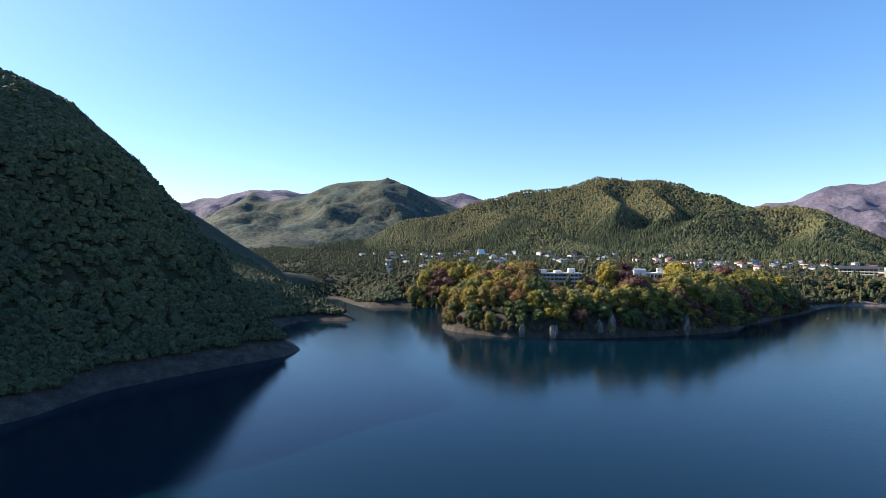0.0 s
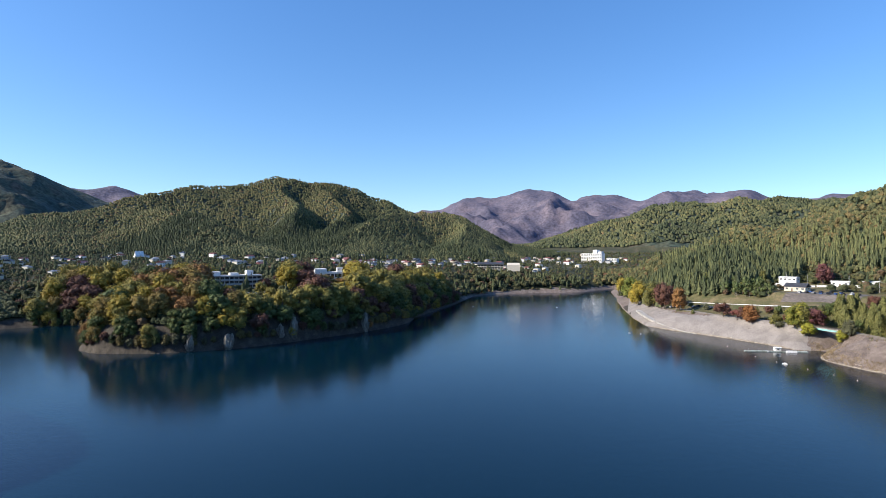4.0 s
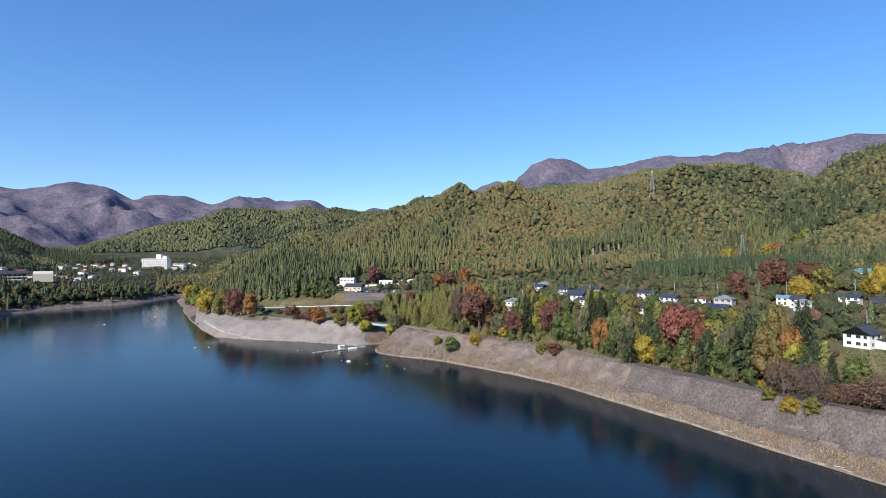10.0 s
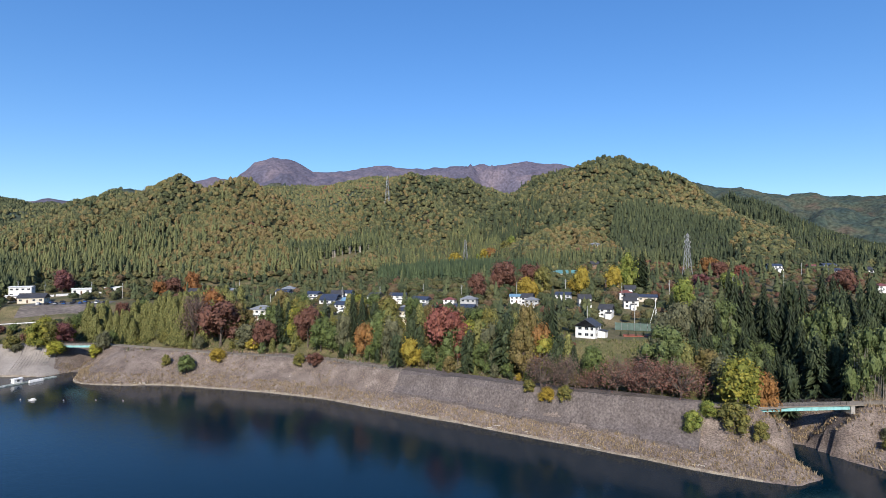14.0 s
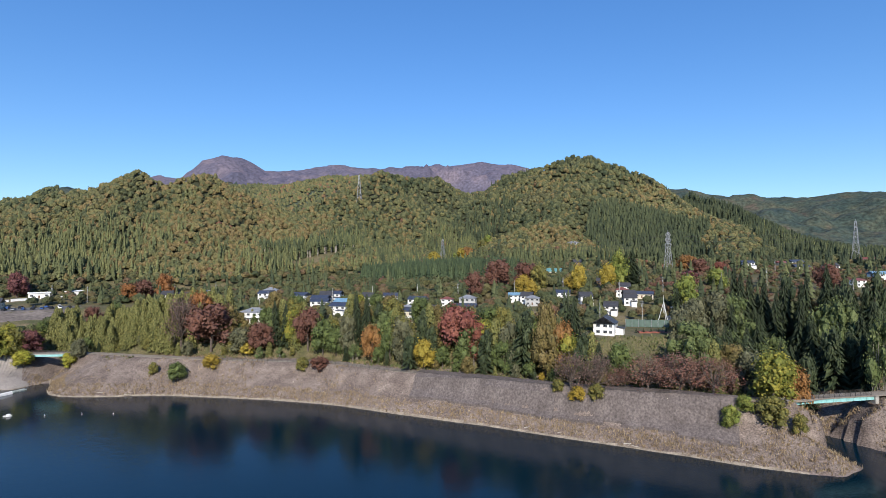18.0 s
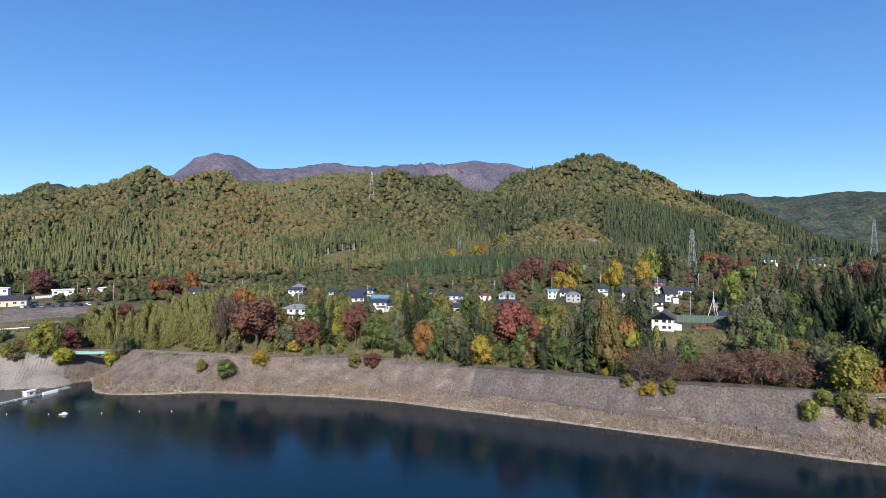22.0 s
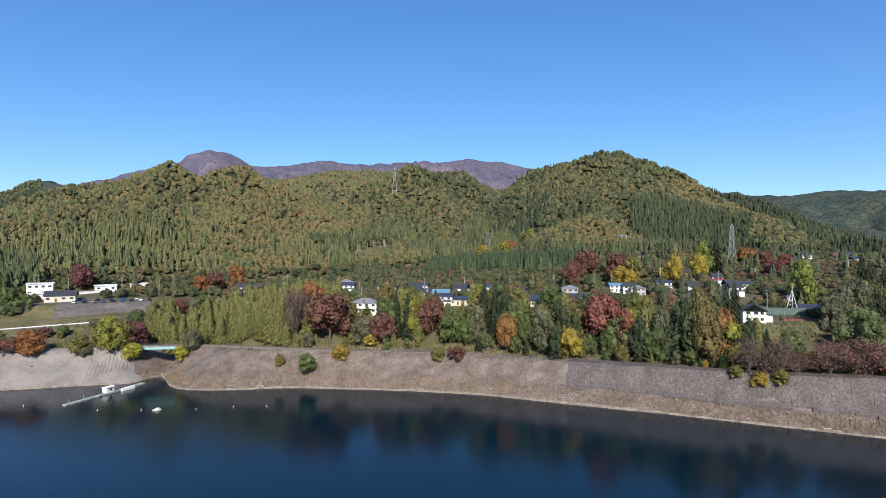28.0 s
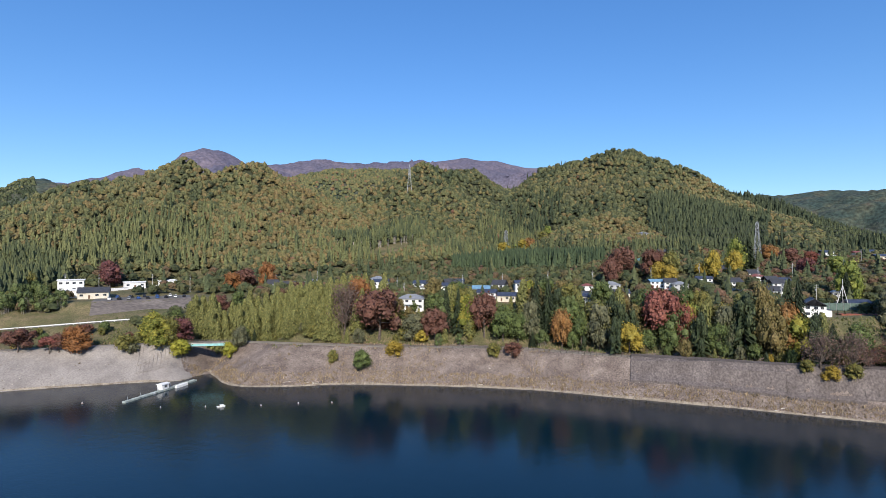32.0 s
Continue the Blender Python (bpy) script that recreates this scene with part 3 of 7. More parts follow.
def facing(x, y, z):
    """Whether the place can be seen from over the lake, roughly: no ground in between stands clearly higher."""
    ok = np.zeros(len(x), bool)
    for ex, ey, ez in ((46, -106, 70), (0, 0, 66), (-50, 70, 62)):
        vis = np.ones(len(x), bool)
        for u in (0.55, 0.7, 0.8, 0.88, 0.94):
            px, py = ex + (x - ex) * u, ey + (y - ey) * u
            vis &= coarse(px, py) < ez + (z + 14 - ez) * u + 28
        ok |= vis
    return ok


M_CONIFER = material("conifer_boughs", [(0.35, (0.066, 0.080, 0.036)), (0.55, (0.092, 0.105, 0.046)), (0.7, (0.120, 0.128, 0.056))], 70, 1.0, 0.4, by="tint",
                     random_stops=[(0.0, (0.022, 0.034, 0.021)), (0.4, (0.056, 0.070, 0.033)), (0.8, (0.105, 0.115, 0.048)), (1.0, (0.145, 0.148, 0.058))], random_amount=0.75)
M_BROAD = material("autumn_crowns", [(0.32, (0.060, 0.072, 0.034)), (0.46, (0.105, 0.106, 0.046)), (0.58, (0.145, 0.125, 0.054)), (0.72, (0.160, 0.105, 0.057))], 60, 1.3, 0.45, by="tint",
                   random_stops=[(0.0, (0.030, 0.045, 0.025)), (0.3, (0.076, 0.088, 0.040)), (0.52, (0.125, 0.124, 0.052)), (0.70, (0.172, 0.142, 0.056)), (0.84, (0.185, 0.108, 0.052)), (1.0, (0.155, 0.064, 0.046))], random_amount=0.78)


def spray_shape(rs, n=32, sub=1, leaf=0.15):
    """A lumpy crown with leaf sprays standing off it."""
    v, f = ico(sub)
    f = f[v[f].mean(1)[:, 2] > -0.25]
    v = v * (0.80 + rs.uniform(-0.18, 0.18, len(v)))[:, None]
    d = rs.normal(0, 1, (n, 3))
    d /= np.linalg.norm(d, axis=1)[:, None]
    d[:, 2] = np.abs(d[:, 2]) * 0.9 - 0.15
    c = d * rs.uniform(0.36, 0.52, n)[:, None]
    u = np.cross(d, rs.normal(0, 1, (n, 3)))
    u /= np.linalg.norm(u, axis=1)[:, None]
    w = np.cross(d, u)
    s = rs.uniform(0.7, 1.3, n)[:, None] * leaf
    q = np.stack([c - u * s, c + w * s + d * 0.06, c + u * s], 1).reshape(-1, 3)
    k = np.arange(n)[:, None] * 3 + len(v) + np.array([0, 1, 2])
    v = np.concatenate([v, q])
    v[:, 2] += 0.5
    return v, np.concatenate([f, k])


def grove(x, y):
    """Below 1 inside the bamboo grove."""
    u, v = (x - 335) * 0.80 + (y - 288) * -0.60, (x - 335) * 0.60 + (y - 288) * 0.80
    return (u / 66) ** 2 + (v / 34) ** 2


def clearing(x, y):
    """Below 1 where trees stay away: the grove, the cutting on the hill, the yard behind the car park and the road's verge."""
    c = np.minimum(grove(x, y) * 1.02, ((x - 300) / 30) ** 2 + ((y - 414) / 15) ** 2)
    yard = ((x - 80) / 30) ** 2 + ((y - 440) / 22) ** 2
    verge = np.where((x > 4) & (x < 62), np.abs(y - 400 + 0.75 * (x - 20)) / 17, 2)
    return np.minimum(np.minimum(c, yard), verge)


M_GROVE = material("bamboo_leaves", [(0.35, (0.030, 0.052, 0.027)), (0.65, (0.058, 0.084, 0.040))], 20, 0.8, 0.4, random_stops=[(0.0, (0.014, 0.028, 0.016)), (1.0, (0.090, 0.118, 0.052))], random_amount=0.7, by="tint")
M_STEM = material("pale_stems", [(0.35, (0.30, 0.26, 0.22)), (0.65, (0.42, 0.37, 0.32))], 3, 0.4, 0.2)
HOUSE_SITES = [(522, 45), (502, 100), (536, 71), (512, 64), (368, 204), (419, 208), (214, 91), (263, 160), (274, 130), (321, 128), (490, 53), (262, 110), (200, 267), (189, 234), (217, 276), (228, 212), (452, 89), (278, 146), (193, 258), (204, 273), (313, 113),
               (483, 57), (261, 77), (194, 226), (193, 196), (284, 84), (259, 154), (206, 334), (201, 246), (263, 168), (437, 13), (350, 357), (372, 354), (391, 345), (308, 124), (239, 199),
               (405, 21), (300, 164), (149, 253), (193, 180), (340, 150), (195, 320), (202, 291), (210, 275), (208, 253), (229, 235), (202, 194), (219, 245), (242, 186), (230, 178), (216, 194), (290, 112), (299, 116), (-312, 188), (-296, 284)]
M_GARDEN = material("garden_crowns", [(0.32, (0.045, 0.058, 0.024)), (0.48, (0.075, 0.078, 0.032)), (0.6, (0.105, 0.078, 0.036)), (0.72, (0.115, 0.062, 0.04))], 30, 1.0, 0.4, by="tint",
                    random_stops=[(0.0, (0.030, 0.046, 0.022)), (0.40, (0.062, 0.074, 0.031)), (0.62, (0.105, 0.098, 0.040)), (0.80, (0.125, 0.078, 0.045)), (1.0, (0.110, 0.050, 0.040))], random_amount=0.8)


def uplands(x, y):
    """The open brown slopes and fields above the village."""
    return (x > 318) & (x < 540 - 0.25 * y) & (y > -60) & (y < 150 + 0.28 * (x - 318))


PLANTATIONS = [(540, 188, 50, 60), (510, 400, 70, 40), (320, 440, 50, 26), (700, 110, 60, 60), (780, 190, 80, 60), (630, 75, 40, 40)]
AUTUMN_WOODS = [(478, 285, 40, 70), (625, 345, 30, 50), (300, 520, 90, 40), (642, 195, 34, 50), (594, 148, 38, 30), (556, 124, 30, 22)]


def in_patches(x, y, patches):
    """1 inside any of the patches (middle, half sizes), falling to 0 at a ragged edge."""
    out = np.zeros(np.shape(x))
    for px, py, rx, ry in patches:
        d = np.hypot((x - px) / rx, (y - py) / ry) + 0.2 * fbm(x, y, 25, 2, 6)
        out = np.maximum(out, np.clip((1.15 - d) * 4, 0, 1))
    return out


def build_woods():
    rs = np.random.default_rng(11)
    con = [conifer_shape(rs) for _ in range(8)]
    spr = [spray_shape(rs) for _ in range(8)]
    mid = [spray_shape(rs, 15) for _ in range(8)]
    dome = [dome_shape(rs) for _ in range(10)]
    bushy = [spray_shape(rs, 130, 2, 0.075) for _ in range(8)]
    # hills behind the houses: near flanks, then the parts behind
    for r0, r1, area, near in ((300, 640, 11.5, True), (640, 1080, 14, False)):
        x, y = scatter(-14, 108, r0, r1, area, rs)
        sd = shore_distance(x, y)
        z = height(x, y, sd)
        hill = z - base_height(x, y, np.maximum(sd, 0))
        knoll = (((x + 8) / 84) ** 2 + ((y - 505) / 64) ** 2 < 1) & (sd > 17)
        keep = ((sd > 60) | knoll) & ~(uplands(x, y) & (rs.uniform(size=len(x)) < 0.55)) & (clearing(x, y) > 1) & ((hill > 6) | knoll | ((sd > 260) & (rs.uniform(size=len(x)) < 0.35)))
        x, y, z, hill = x[keep], y[keep], z[keep], hill[keep]
        f = facing(x, y, z)
        x, y, z, hill = x[f], y[f], z[f], hill[f]
        # plantations low on the flanks, broadleaf woods on the crests
        mix = fbm(x, y, 110, 3, 55) * 1.0 + 1.5 * (0.10 - np.clip((z - 42) / 100, 0, 0.6)) - 0.16 - np.where(x < 330, 0.28, 0.0) + rs.normal(0, 0.4, len(x))
        mix = mix + 1.2 * in_patches(x, y, PLANTATIONS) - 1.3 * in_patches(x, y, AUTUMN_WOODS) - np.where(uplands(x, y), 2.0, 0.0)
        c = (mix > 0.0) | ((((x + 8) / 84) ** 2 + ((y - 505) / 64) ** 2 < 0.85) & (rs.uniform(size=len(x)) < 0.85))
        c |= (x > 690) & (y < 300) & (rs.uniform(size=len(x)) < 0.93)
        n = int(c.sum())
        wood("conifer_wood", x[c], y[c], rs.uniform(10, 15, n), rs.uniform(2.9, 4.4, n), con, M_CONIFER, "dense green cedar and cypress plantation on the hillsides", rs,
             tint=np.clip(rs.normal(0.60, 0.28, n) + 0.25 * fbm(x[c], y[c], 60, 3, 44) + np.where(x[c] > 505, -0.5, np.where(x[c] < 330, 0.28, 0.05)), 0, 1))
        n = int((~c).sum())
        up = np.where(uplands(x[~c], y[~c]), 0.55, 1.0)
        wood("broadleaf_wood", x[~c], y[~c], rs.uniform(5, 9.5, n) * up, rs.uniform(4.4, 8.2, n) * (0.3 + 0.7 * up), spr if near else mid, M_BROAD, "mixed broadleaf forest turning yellow and rust on the hills", rs, 0.12,
             np.clip(0.40 + 0.30 * fbm(x[~c], y[~c], 75, 3, 12) + rs.normal(0, 0.25, n) + 0.16 * in_patches(x[~c], y[~c], AUTUMN_WOODS) + np.where(x[~c] > 505, -0.14, np.where(x[~c] < 330, 0.18, 0.04)) + 0.3 * (up < 1), 0, np.where((up < 1) | (rs.uniform(size=n) < 0.03), 1.0, 0.76)))
    # cedars on the steep foot of the main hill
    x, y = rs.uniform(470, 690, 4200), rs.uniform(150, 300, 4200)
    z = height(x, y)
    k = in_patches(x, y, PLANTATIONS[:1]) > 0.3
    x, y = x[k], y[k]
    n = len(x)
    wood("steep_cedars", x, y, rs.uniform(11, 16, n), rs.uniform(4.2, 5.8, n), con, M_CONIFER, "dark tall cedars on the steep foot of the hill", rs, tint=np.clip(rs.normal(0.25, 0.15, n), 0, 1))
    # hills further back
    x, y = scatter(12, 66, 1090, 1650, 30, rs)
    sd = shore_distance(x, y)
    f = facing(x, y, height(x, y, sd))
    x, y = x[f], y[f]
    n = len(x)
    wood("back_wood", x, y, rs.uniform(6, 10, n), rs.uniform(6, 9, n), dome, M_BROAD, "mixed forest on the ridge behind the village hills", rs, 0.12)
    # bamboo grove on the slope above the houses
    x, y = rs.uniform(255, 430, 7500), rs.uniform(215, 375, 7500)
    k = grove(x, y) < 1
    x, y = x[k], y[k]
    n = len(x)
    wood("bamboo_grove", x, y, rs.uniform(11, 16, n), rs.uniform(2.6, 4.0, n), con, M_GROVE, "dense green bamboo grove on the slope above the houses", rs)
    # cedars with bare stems at the edge of a cutting
    x, y = rs.uniform(262, 345, 260), rs.uniform(392, 452, 260)
    k = np.abs((x - 262) * 0.35 + (y - 445)) < 9
    x, y = x[k], y[k]
    n = len(x)
    tall = []
    for v, f in con:
        w = v.copy()
        w[:, 2] = 0.5 + 0.5 * w[:, 2]
        tall.append((w, f))
    wood("cutting_cedars", x, y, np.full(n, 15.0), rs.uniform(3, 4.2, n), tall, M_CONIFER, "tall thinned cedars at the edge of a cutting", rs)
    stem = np.array([(0.05, 0, -0.05), (-0.03, 0.045, -0.05), (-0.03, -0.045, -0.05), (0.03, 0, 0.62), (-0.02, 0.03, 0.62), (-0.02, -0.03, 0.62)])
    sf = np.array([(0, 1, 4), (0, 4, 3), (1, 2, 5), (1, 5, 4), (2, 0, 3), (2, 3, 5)])
    wood("cutting_stems", x, y, np.full(n, 15.0), np.full(n, 5.0), [(stem, sf)], M_STEM, "bare pale cedar stems at the edge of a cutting", rs)
    # the steep hill close to the water
    x, y = scatter(-152, -76, 190, 600, 3.6, rs)
    sd = shore_distance(x, y)
    z = height(x, y, sd)
    k = (sd > 11 + 3 * fbm(x, y, 25, 2, 4)) & (x < -185)
    x, y, z = x[k], y[k], z[k]
    f = facing(x, y, z)
    x, y = x[f], y[f]
    n = len(x)
    wood("steep_wood", x, y, rs.uniform(5, 8, n), rs.uniform(5.5, 8.5, n), [spray_shape(rs, 7, 1, 0.2) for _ in range(8)], M_BROAD, "dense mixed woodland on the shaded steep hillside", rs, 0.3,
         np.clip(rs.normal(0.24, 0.1, n) + 0.25 * fbm(x, y, 60, 3, 18), 0, 0.8))
    # the long hill beyond the town
    x, y = scatter(-84, -16, 740, 1560, 13, rs)
    sd = shore_distance(x, y)
    z = height(x, y, sd)
    hill = z - base_height(x, y, np.maximum(sd, 0))
    k = (hill > 2.5) & (sd > 120)
    x, y, z, hill = x[k], y[k], z[k], hill[k]
    f = facing(x, y, z)
    x, y, hill = x[f], y[f], hill[f]
    c = (fbm(x, y, 190, 3, 91) * 1.2 + 0.9 * (0.30 - np.clip(hill / 130, 0, 1)) + rs.normal(0, 0.15, len(x))) > 0
    n = int(c.sum())
    wood("far_conifer_wood", x[c], y[c], rs.uniform(6, 9.5, n), rs.uniform(3.0, 4.4, n), con, M_CONIFER, "dark conifer plantation on the hill beyond the town", rs, tint=np.clip(rs.normal(0.3, 0.15, n), 0, 1))
    n = int((~c).sum())
    wood("far_broadleaf_wood", x[~c], y[~c], rs.uniform(3.5, 6, n), rs.uniform(4.2, 6.5, n), dome, M_BROAD, "autumn broadleaf forest on the hill beyond the town", rs, 0.12,
         np.clip(0.35 + 0.0015 * hill[~c] + 0.32 * fbm(x[~c], y[~c], 150, 3, 12) + rs.normal(0, 0.12, n), 0, 1))
    # woods and gardens on the terraces round the lake
    for a0, a1, r0, r1, area, bx in ((2, 106, 215, 560, 17, 1), (-92, -20, 300, 620, 34, -1), (-90, -20, 620, 1000, 40, -1), (-30, 5, 560, 1500, 60, -1), (-98, -62, 600, 1500, 42, -1)):
        x, y = scatter(a0, a1, r0, r1, area, rs)
        sd = shore_distance(x, y)
        z = height(x, y, sd)
        hill = z - base_height(x, y, np.maximum(sd, 0))
        k = (sd > (46 if bx > 0 else 8)) & (hill < 8) & (clearing(x, y) > 1) & (((x - 228) / 22) ** 2 + ((y - 74) / 18) ** 2 > 1) & (fbm(x, y, 60, 2, 14) + rs.normal(0, 0.3, len(x)) > (-0.4 if bx > 0 else -0.6))
        for hx, hy in HOUSE_SITES:
            k &= (x - hx) ** 2 + (y - hy) ** 2 > 46
            k &= ~((np.abs((x - hx) * 0.76 + (y - hy) * 0.65 + 12) < 12) & (np.abs((x - hx) * 0.65 - (y - hy) * 0.76) < 7) & (rs.uniform(size=len(x)) < 0.8))
        for line, half, e in BENCHES:
            d = along(line, x, y)[0]
            k &= (d > half + 3) & ~((line is CAR_PARK) & (d < half + 20) & (np.hypot(x, y) < 408))
        x, y = x[k], y[k]
        c = rs.uniform(size=len(x)) < 0.06
        low = 1.0 if bx > 0 or r0 < 500 else 0.68
        n = int(c.sum())
        wood("garden_conifers", x[c], y[c], rs.uniform(8, 14, n) * low, rs.uniform(3.2, 5, n), con, M_CONIFER, "scattered dark conifers between houses and fields", rs)
        n = int((~c).sum())
        close = ~c & (np.hypot(x, y) < 380)
        for sel, shapes in ((close, bushy), (~c & ~close, spr)):
            n = int(sel.sum())
            if n:
                hs = rs.uniform(2.5, 8, n) * low * np.where(uplands(x[sel], y[sel]), 0.6, 1.0)
                wood("garden_trees", x[sel], y[sel], hs, hs * rs.uniform(0.85, 1.15, n), shapes, M_GARDEN, "scattered autumn trees between houses and fields", rs, 0.08,
                     np.clip(rs.normal(0.42, 0.24, n) + np.where(uplands(x[sel], y[sel]), 0.28, 0.0), 0, 1))
    # dense cedars on the knoll behind the lower car park
    x, y = rs.uniform(-110, 76, 2600), rs.uniform(425, 590, 2600)
    k = (((x + 12) / 90) ** 2 + ((y - 512) / 90) ** 2 < 1) & (shore_distance(x, y) > 22) & (along([(-30, 415, 0), (18, 390, 0)], x, y)[0] > 13)
    for line, half, e in BENCHES:
        k &= along(line, x, y)[0] > half + 4
    k &= ~((x > 38) & (y < 455))
    x, y = x[k], y[k]
    n = len(x)
    wood("knoll_cedars", x, y, rs.uniform(11, 18, n), rs.uniform(3.8, 5.6, n), con, M_CONIFER, "tall dense cedars on the knoll above the lake", rs)
    x, y = scatter(-13, 1, 545, 900, 24, rs)
    sd = shore_distance(x, y)
    k = (sd > 12) & (sd < 150)
    x, y = x[k], y[k]
    n = len(x)
    wood("hillside_trees", x, y, rs.uniform(6, 11, n), rs.uniform(5, 8.5, n), spr, M_BROAD, "yellow and green mixed trees on the slope above the lake", rs, 0.08)
    x, y = scatter(-24, 13, 1640, 2680, 60, rs)
    z = height(x, y)
    k = z - base_height(x, y, np.full(len(x), 1500.0)) > 1
    x, y = x[k], y[k]
    c = fbm(x, y, 300, 3, 37) + rs.normal(0, 0.12, len(x)) > 0.02
    n = int(c.sum())
    wood("valley_conifers", x[c], y[c], rs.uniform(9, 13, n), rs.uniform(5, 7.5, n), con, M_CONIFER, "dark conifer plantations on the hills at the valley head", rs, tint=np.clip(rs.normal(0.15, 0.12, n), 0, 1))
    n = int((~c).sum())
    wood("valley_broadleaf", x[~c], y[~c], rs.uniform(8, 12, n), rs.uniform(8, 12, n), dome, M_BROAD, "autumn woods on the hills at the valley head", rs, 0.12, np.clip(rs.normal(0.28, 0.15, n) + 0.4 * fbm(x[~c], y[~c], 160, 3, 2), 0, 1))
    # trees along the northern shore and the shaded western bank
    x, y = scatter(-46, -4, 420, 780, 26, rs)
    sd = shore_distance(x, y)
    k = (sd > 5 + 3 * fbm(x, y, 30, 2, 19)) & (sd < 62) & (x < -95) & (fbm(x, y, 40, 2, 23) + rs.normal(0, 0.2, len(x)) > -0.25)
    k &= (sd > 17) | (y < 600)
    x, y = x[k], y[k]
    c = rs.uniform(size=len(x)) < 0.25
    n = int(c.sum())
    wood("shore_conifers", x[c], y[c], rs.uniform(9, 15, n), rs.uniform(4, 6, n), con, M_CONIFER, "dark conifers on the wooded lake bank", rs)
    n = int((~c).sum())
    wood("shore_trees", x[~c], y[~c], rs.uniform(6, 12, n), rs.uniform(6, 11, n), spr, M_GARDEN, "rust and orange autumn trees along the lake bank", rs, 0.05)


build_woods()

# ---------------------------------------------------------------- helpers for things
def part(name, me, parent, label="", m=None):
    ob = new(name, me)
    ob.parent = parent
    if m is not None:
        ob.matrix_basis = m
    if label:
        tagged(ob, label)
    return ob


def thing(name, label, category, group="", m=None):
    ob = new(name)
    ob.empty_display_size = 0.5
    tagged(ob, label, category, group)
    if m is not None:
        ob.matrix_basis = m
    return ob


class Shape:
    """Gathers boxes, bars and faces into one mesh."""

    def __init__(self):
        self.v, self.q, self.t = [], [], []

    def box(self, x0, x1, y0, y1, z0, z1):
        c = len(self.v)
        self.v += [(x0, y0, z0), (x1, y0, z0), (x1, y1, z0), (x0, y1, z0), (x0, y0, z1), (x1, y0, z1), (x1, y1, z1), (x0, y1, z1)]
        self.q += [(c, c + 3, c + 2, c + 1), (c + 4, c + 5, c + 6, c + 7), (c, c + 1, c + 5, c + 4), (c + 1, c + 2, c + 6, c + 5),
                   (c + 2, c + 3, c + 7, c + 6), (c + 3, c, c + 4, c + 7)]
        return self

    def bar(self, a, b, r0, r1=None, n=5):
        a, b = Vector(a), Vector(b)
        r1 = r0 if r1 is None else r1
        w = (b - a).normalized()
        u = w.orthogonal().normalized()
        s = w.cross(u)
        c = len(self.v)
        for p, r in ((a, r0), (b, r1)):
            for k in range(n):
                g = 2 * math.pi * k / n
                self.v.append(tuple(p + u * (r * math.cos(g)) + s * (r * math.sin(g))))
        self.q += [(c + k, c + (k + 1) % n, c + n + (k + 1) % n, c + n + k) for k in range(n)]
        for o, d in ((0, -1), (n, 1)):
            e = len(self.v)
            self.v.append(tuple(a if o == 0 else b))
            for k in range(n):
                f = (e, c + o + k, c + o + (k + 1) % n)
                self.t.append(f if d > 0 else f[::-1])
        return self

    def tube(self, pts, r, n=4):
        """One bent bar through the points."""
        c = len(self.v)
        for i, p in enumerate(pts):
            w = (Vector(pts[min(i + 1, len(pts) - 1)]) - Vector(pts[max(i - 1, 0)])).normalized()
            u = w.orthogonal().normalized() if abs(w.z) > 0.9 else w.cross(Vector((0, 0, 1))).normalized()
            s = w.cross(u)
            for k in range(n):
                g = 2 * math.pi * k / n
                self.v.append(tuple(Vector(p) + u * (r * math.cos(g)) + s * (r * math.sin(g))))
        for i in range(len(pts) - 1):
            self.q += [(c + i * n + k, c + i * n + (k + 1) % n, c + (i + 1) * n + (k + 1) % n, c + (i + 1) * n + k) for k in range(n)]
        return self

    def prism(self, pts, x0, x1):
        """A profile in y and z, drawn out along x."""
        c, n = len(self.v), len(pts)
        for x in (x0, x1):
            self.v += [(x, y, z) for y, z in pts]
        self.q += [(c + k, c + (k + 1) % n, c + n + (k + 1) % n, c + n + k) for k in range(n)]
        for k in range(1, n - 1):
            self.t.append((c, c + k + 1, c + k))
            self.t.append((c + n, c + n + k, c + n + k + 1))
        return self

    def mesh(self, name, *mats):
        me = mesh_from(name, self.v, tris=self.t or None, quads=self.q or None, mats=mats)
        bm = bmesh.new()
        bm.from_mesh(me)
        bmesh.ops.recalc_face_normals(bm, faces=bm.faces)
        bm.to_mesh(me)
        bm.free()
        return me


def ribbon(name, line, half, lift, mat, label, step=2.0, sides=0.25):
    """A road: a strip with thickness that follows a line of points with heights."""
    p = smooth_line(line, step)
    d = np.gradient(p[:, :2], axis=0)
    d /= np.linalg.norm(d, axis=1)[:, None]
    nrm = np.stack([d[:, 1], -d[:, 0]], 1)
    rows = []
    for off, dz in ((-half, -sides), (-half, 0), (-half * 0.35, 0.05), (half * 0.35, 0.05), (half, 0), (half, -sides)):
        rows.append(np.column_stack([p[:, :2] + nrm * off, p[:, 2] + lift + dz]))
    v = np.stack(rows, 1)
    n, m = v.shape[:2]
    i = np.arange(n * m).reshape(n, m)
    q = np.stack([i[:-1, :-1], i[:-1, 1:], i[1:, 1:], i[1:, :-1]], -1).reshape(-1, 4)
    ob = new(name, mesh_from(name, v, quads=q, mats=[mat]))
    return tagged(ob, label, "road", kind="structure")


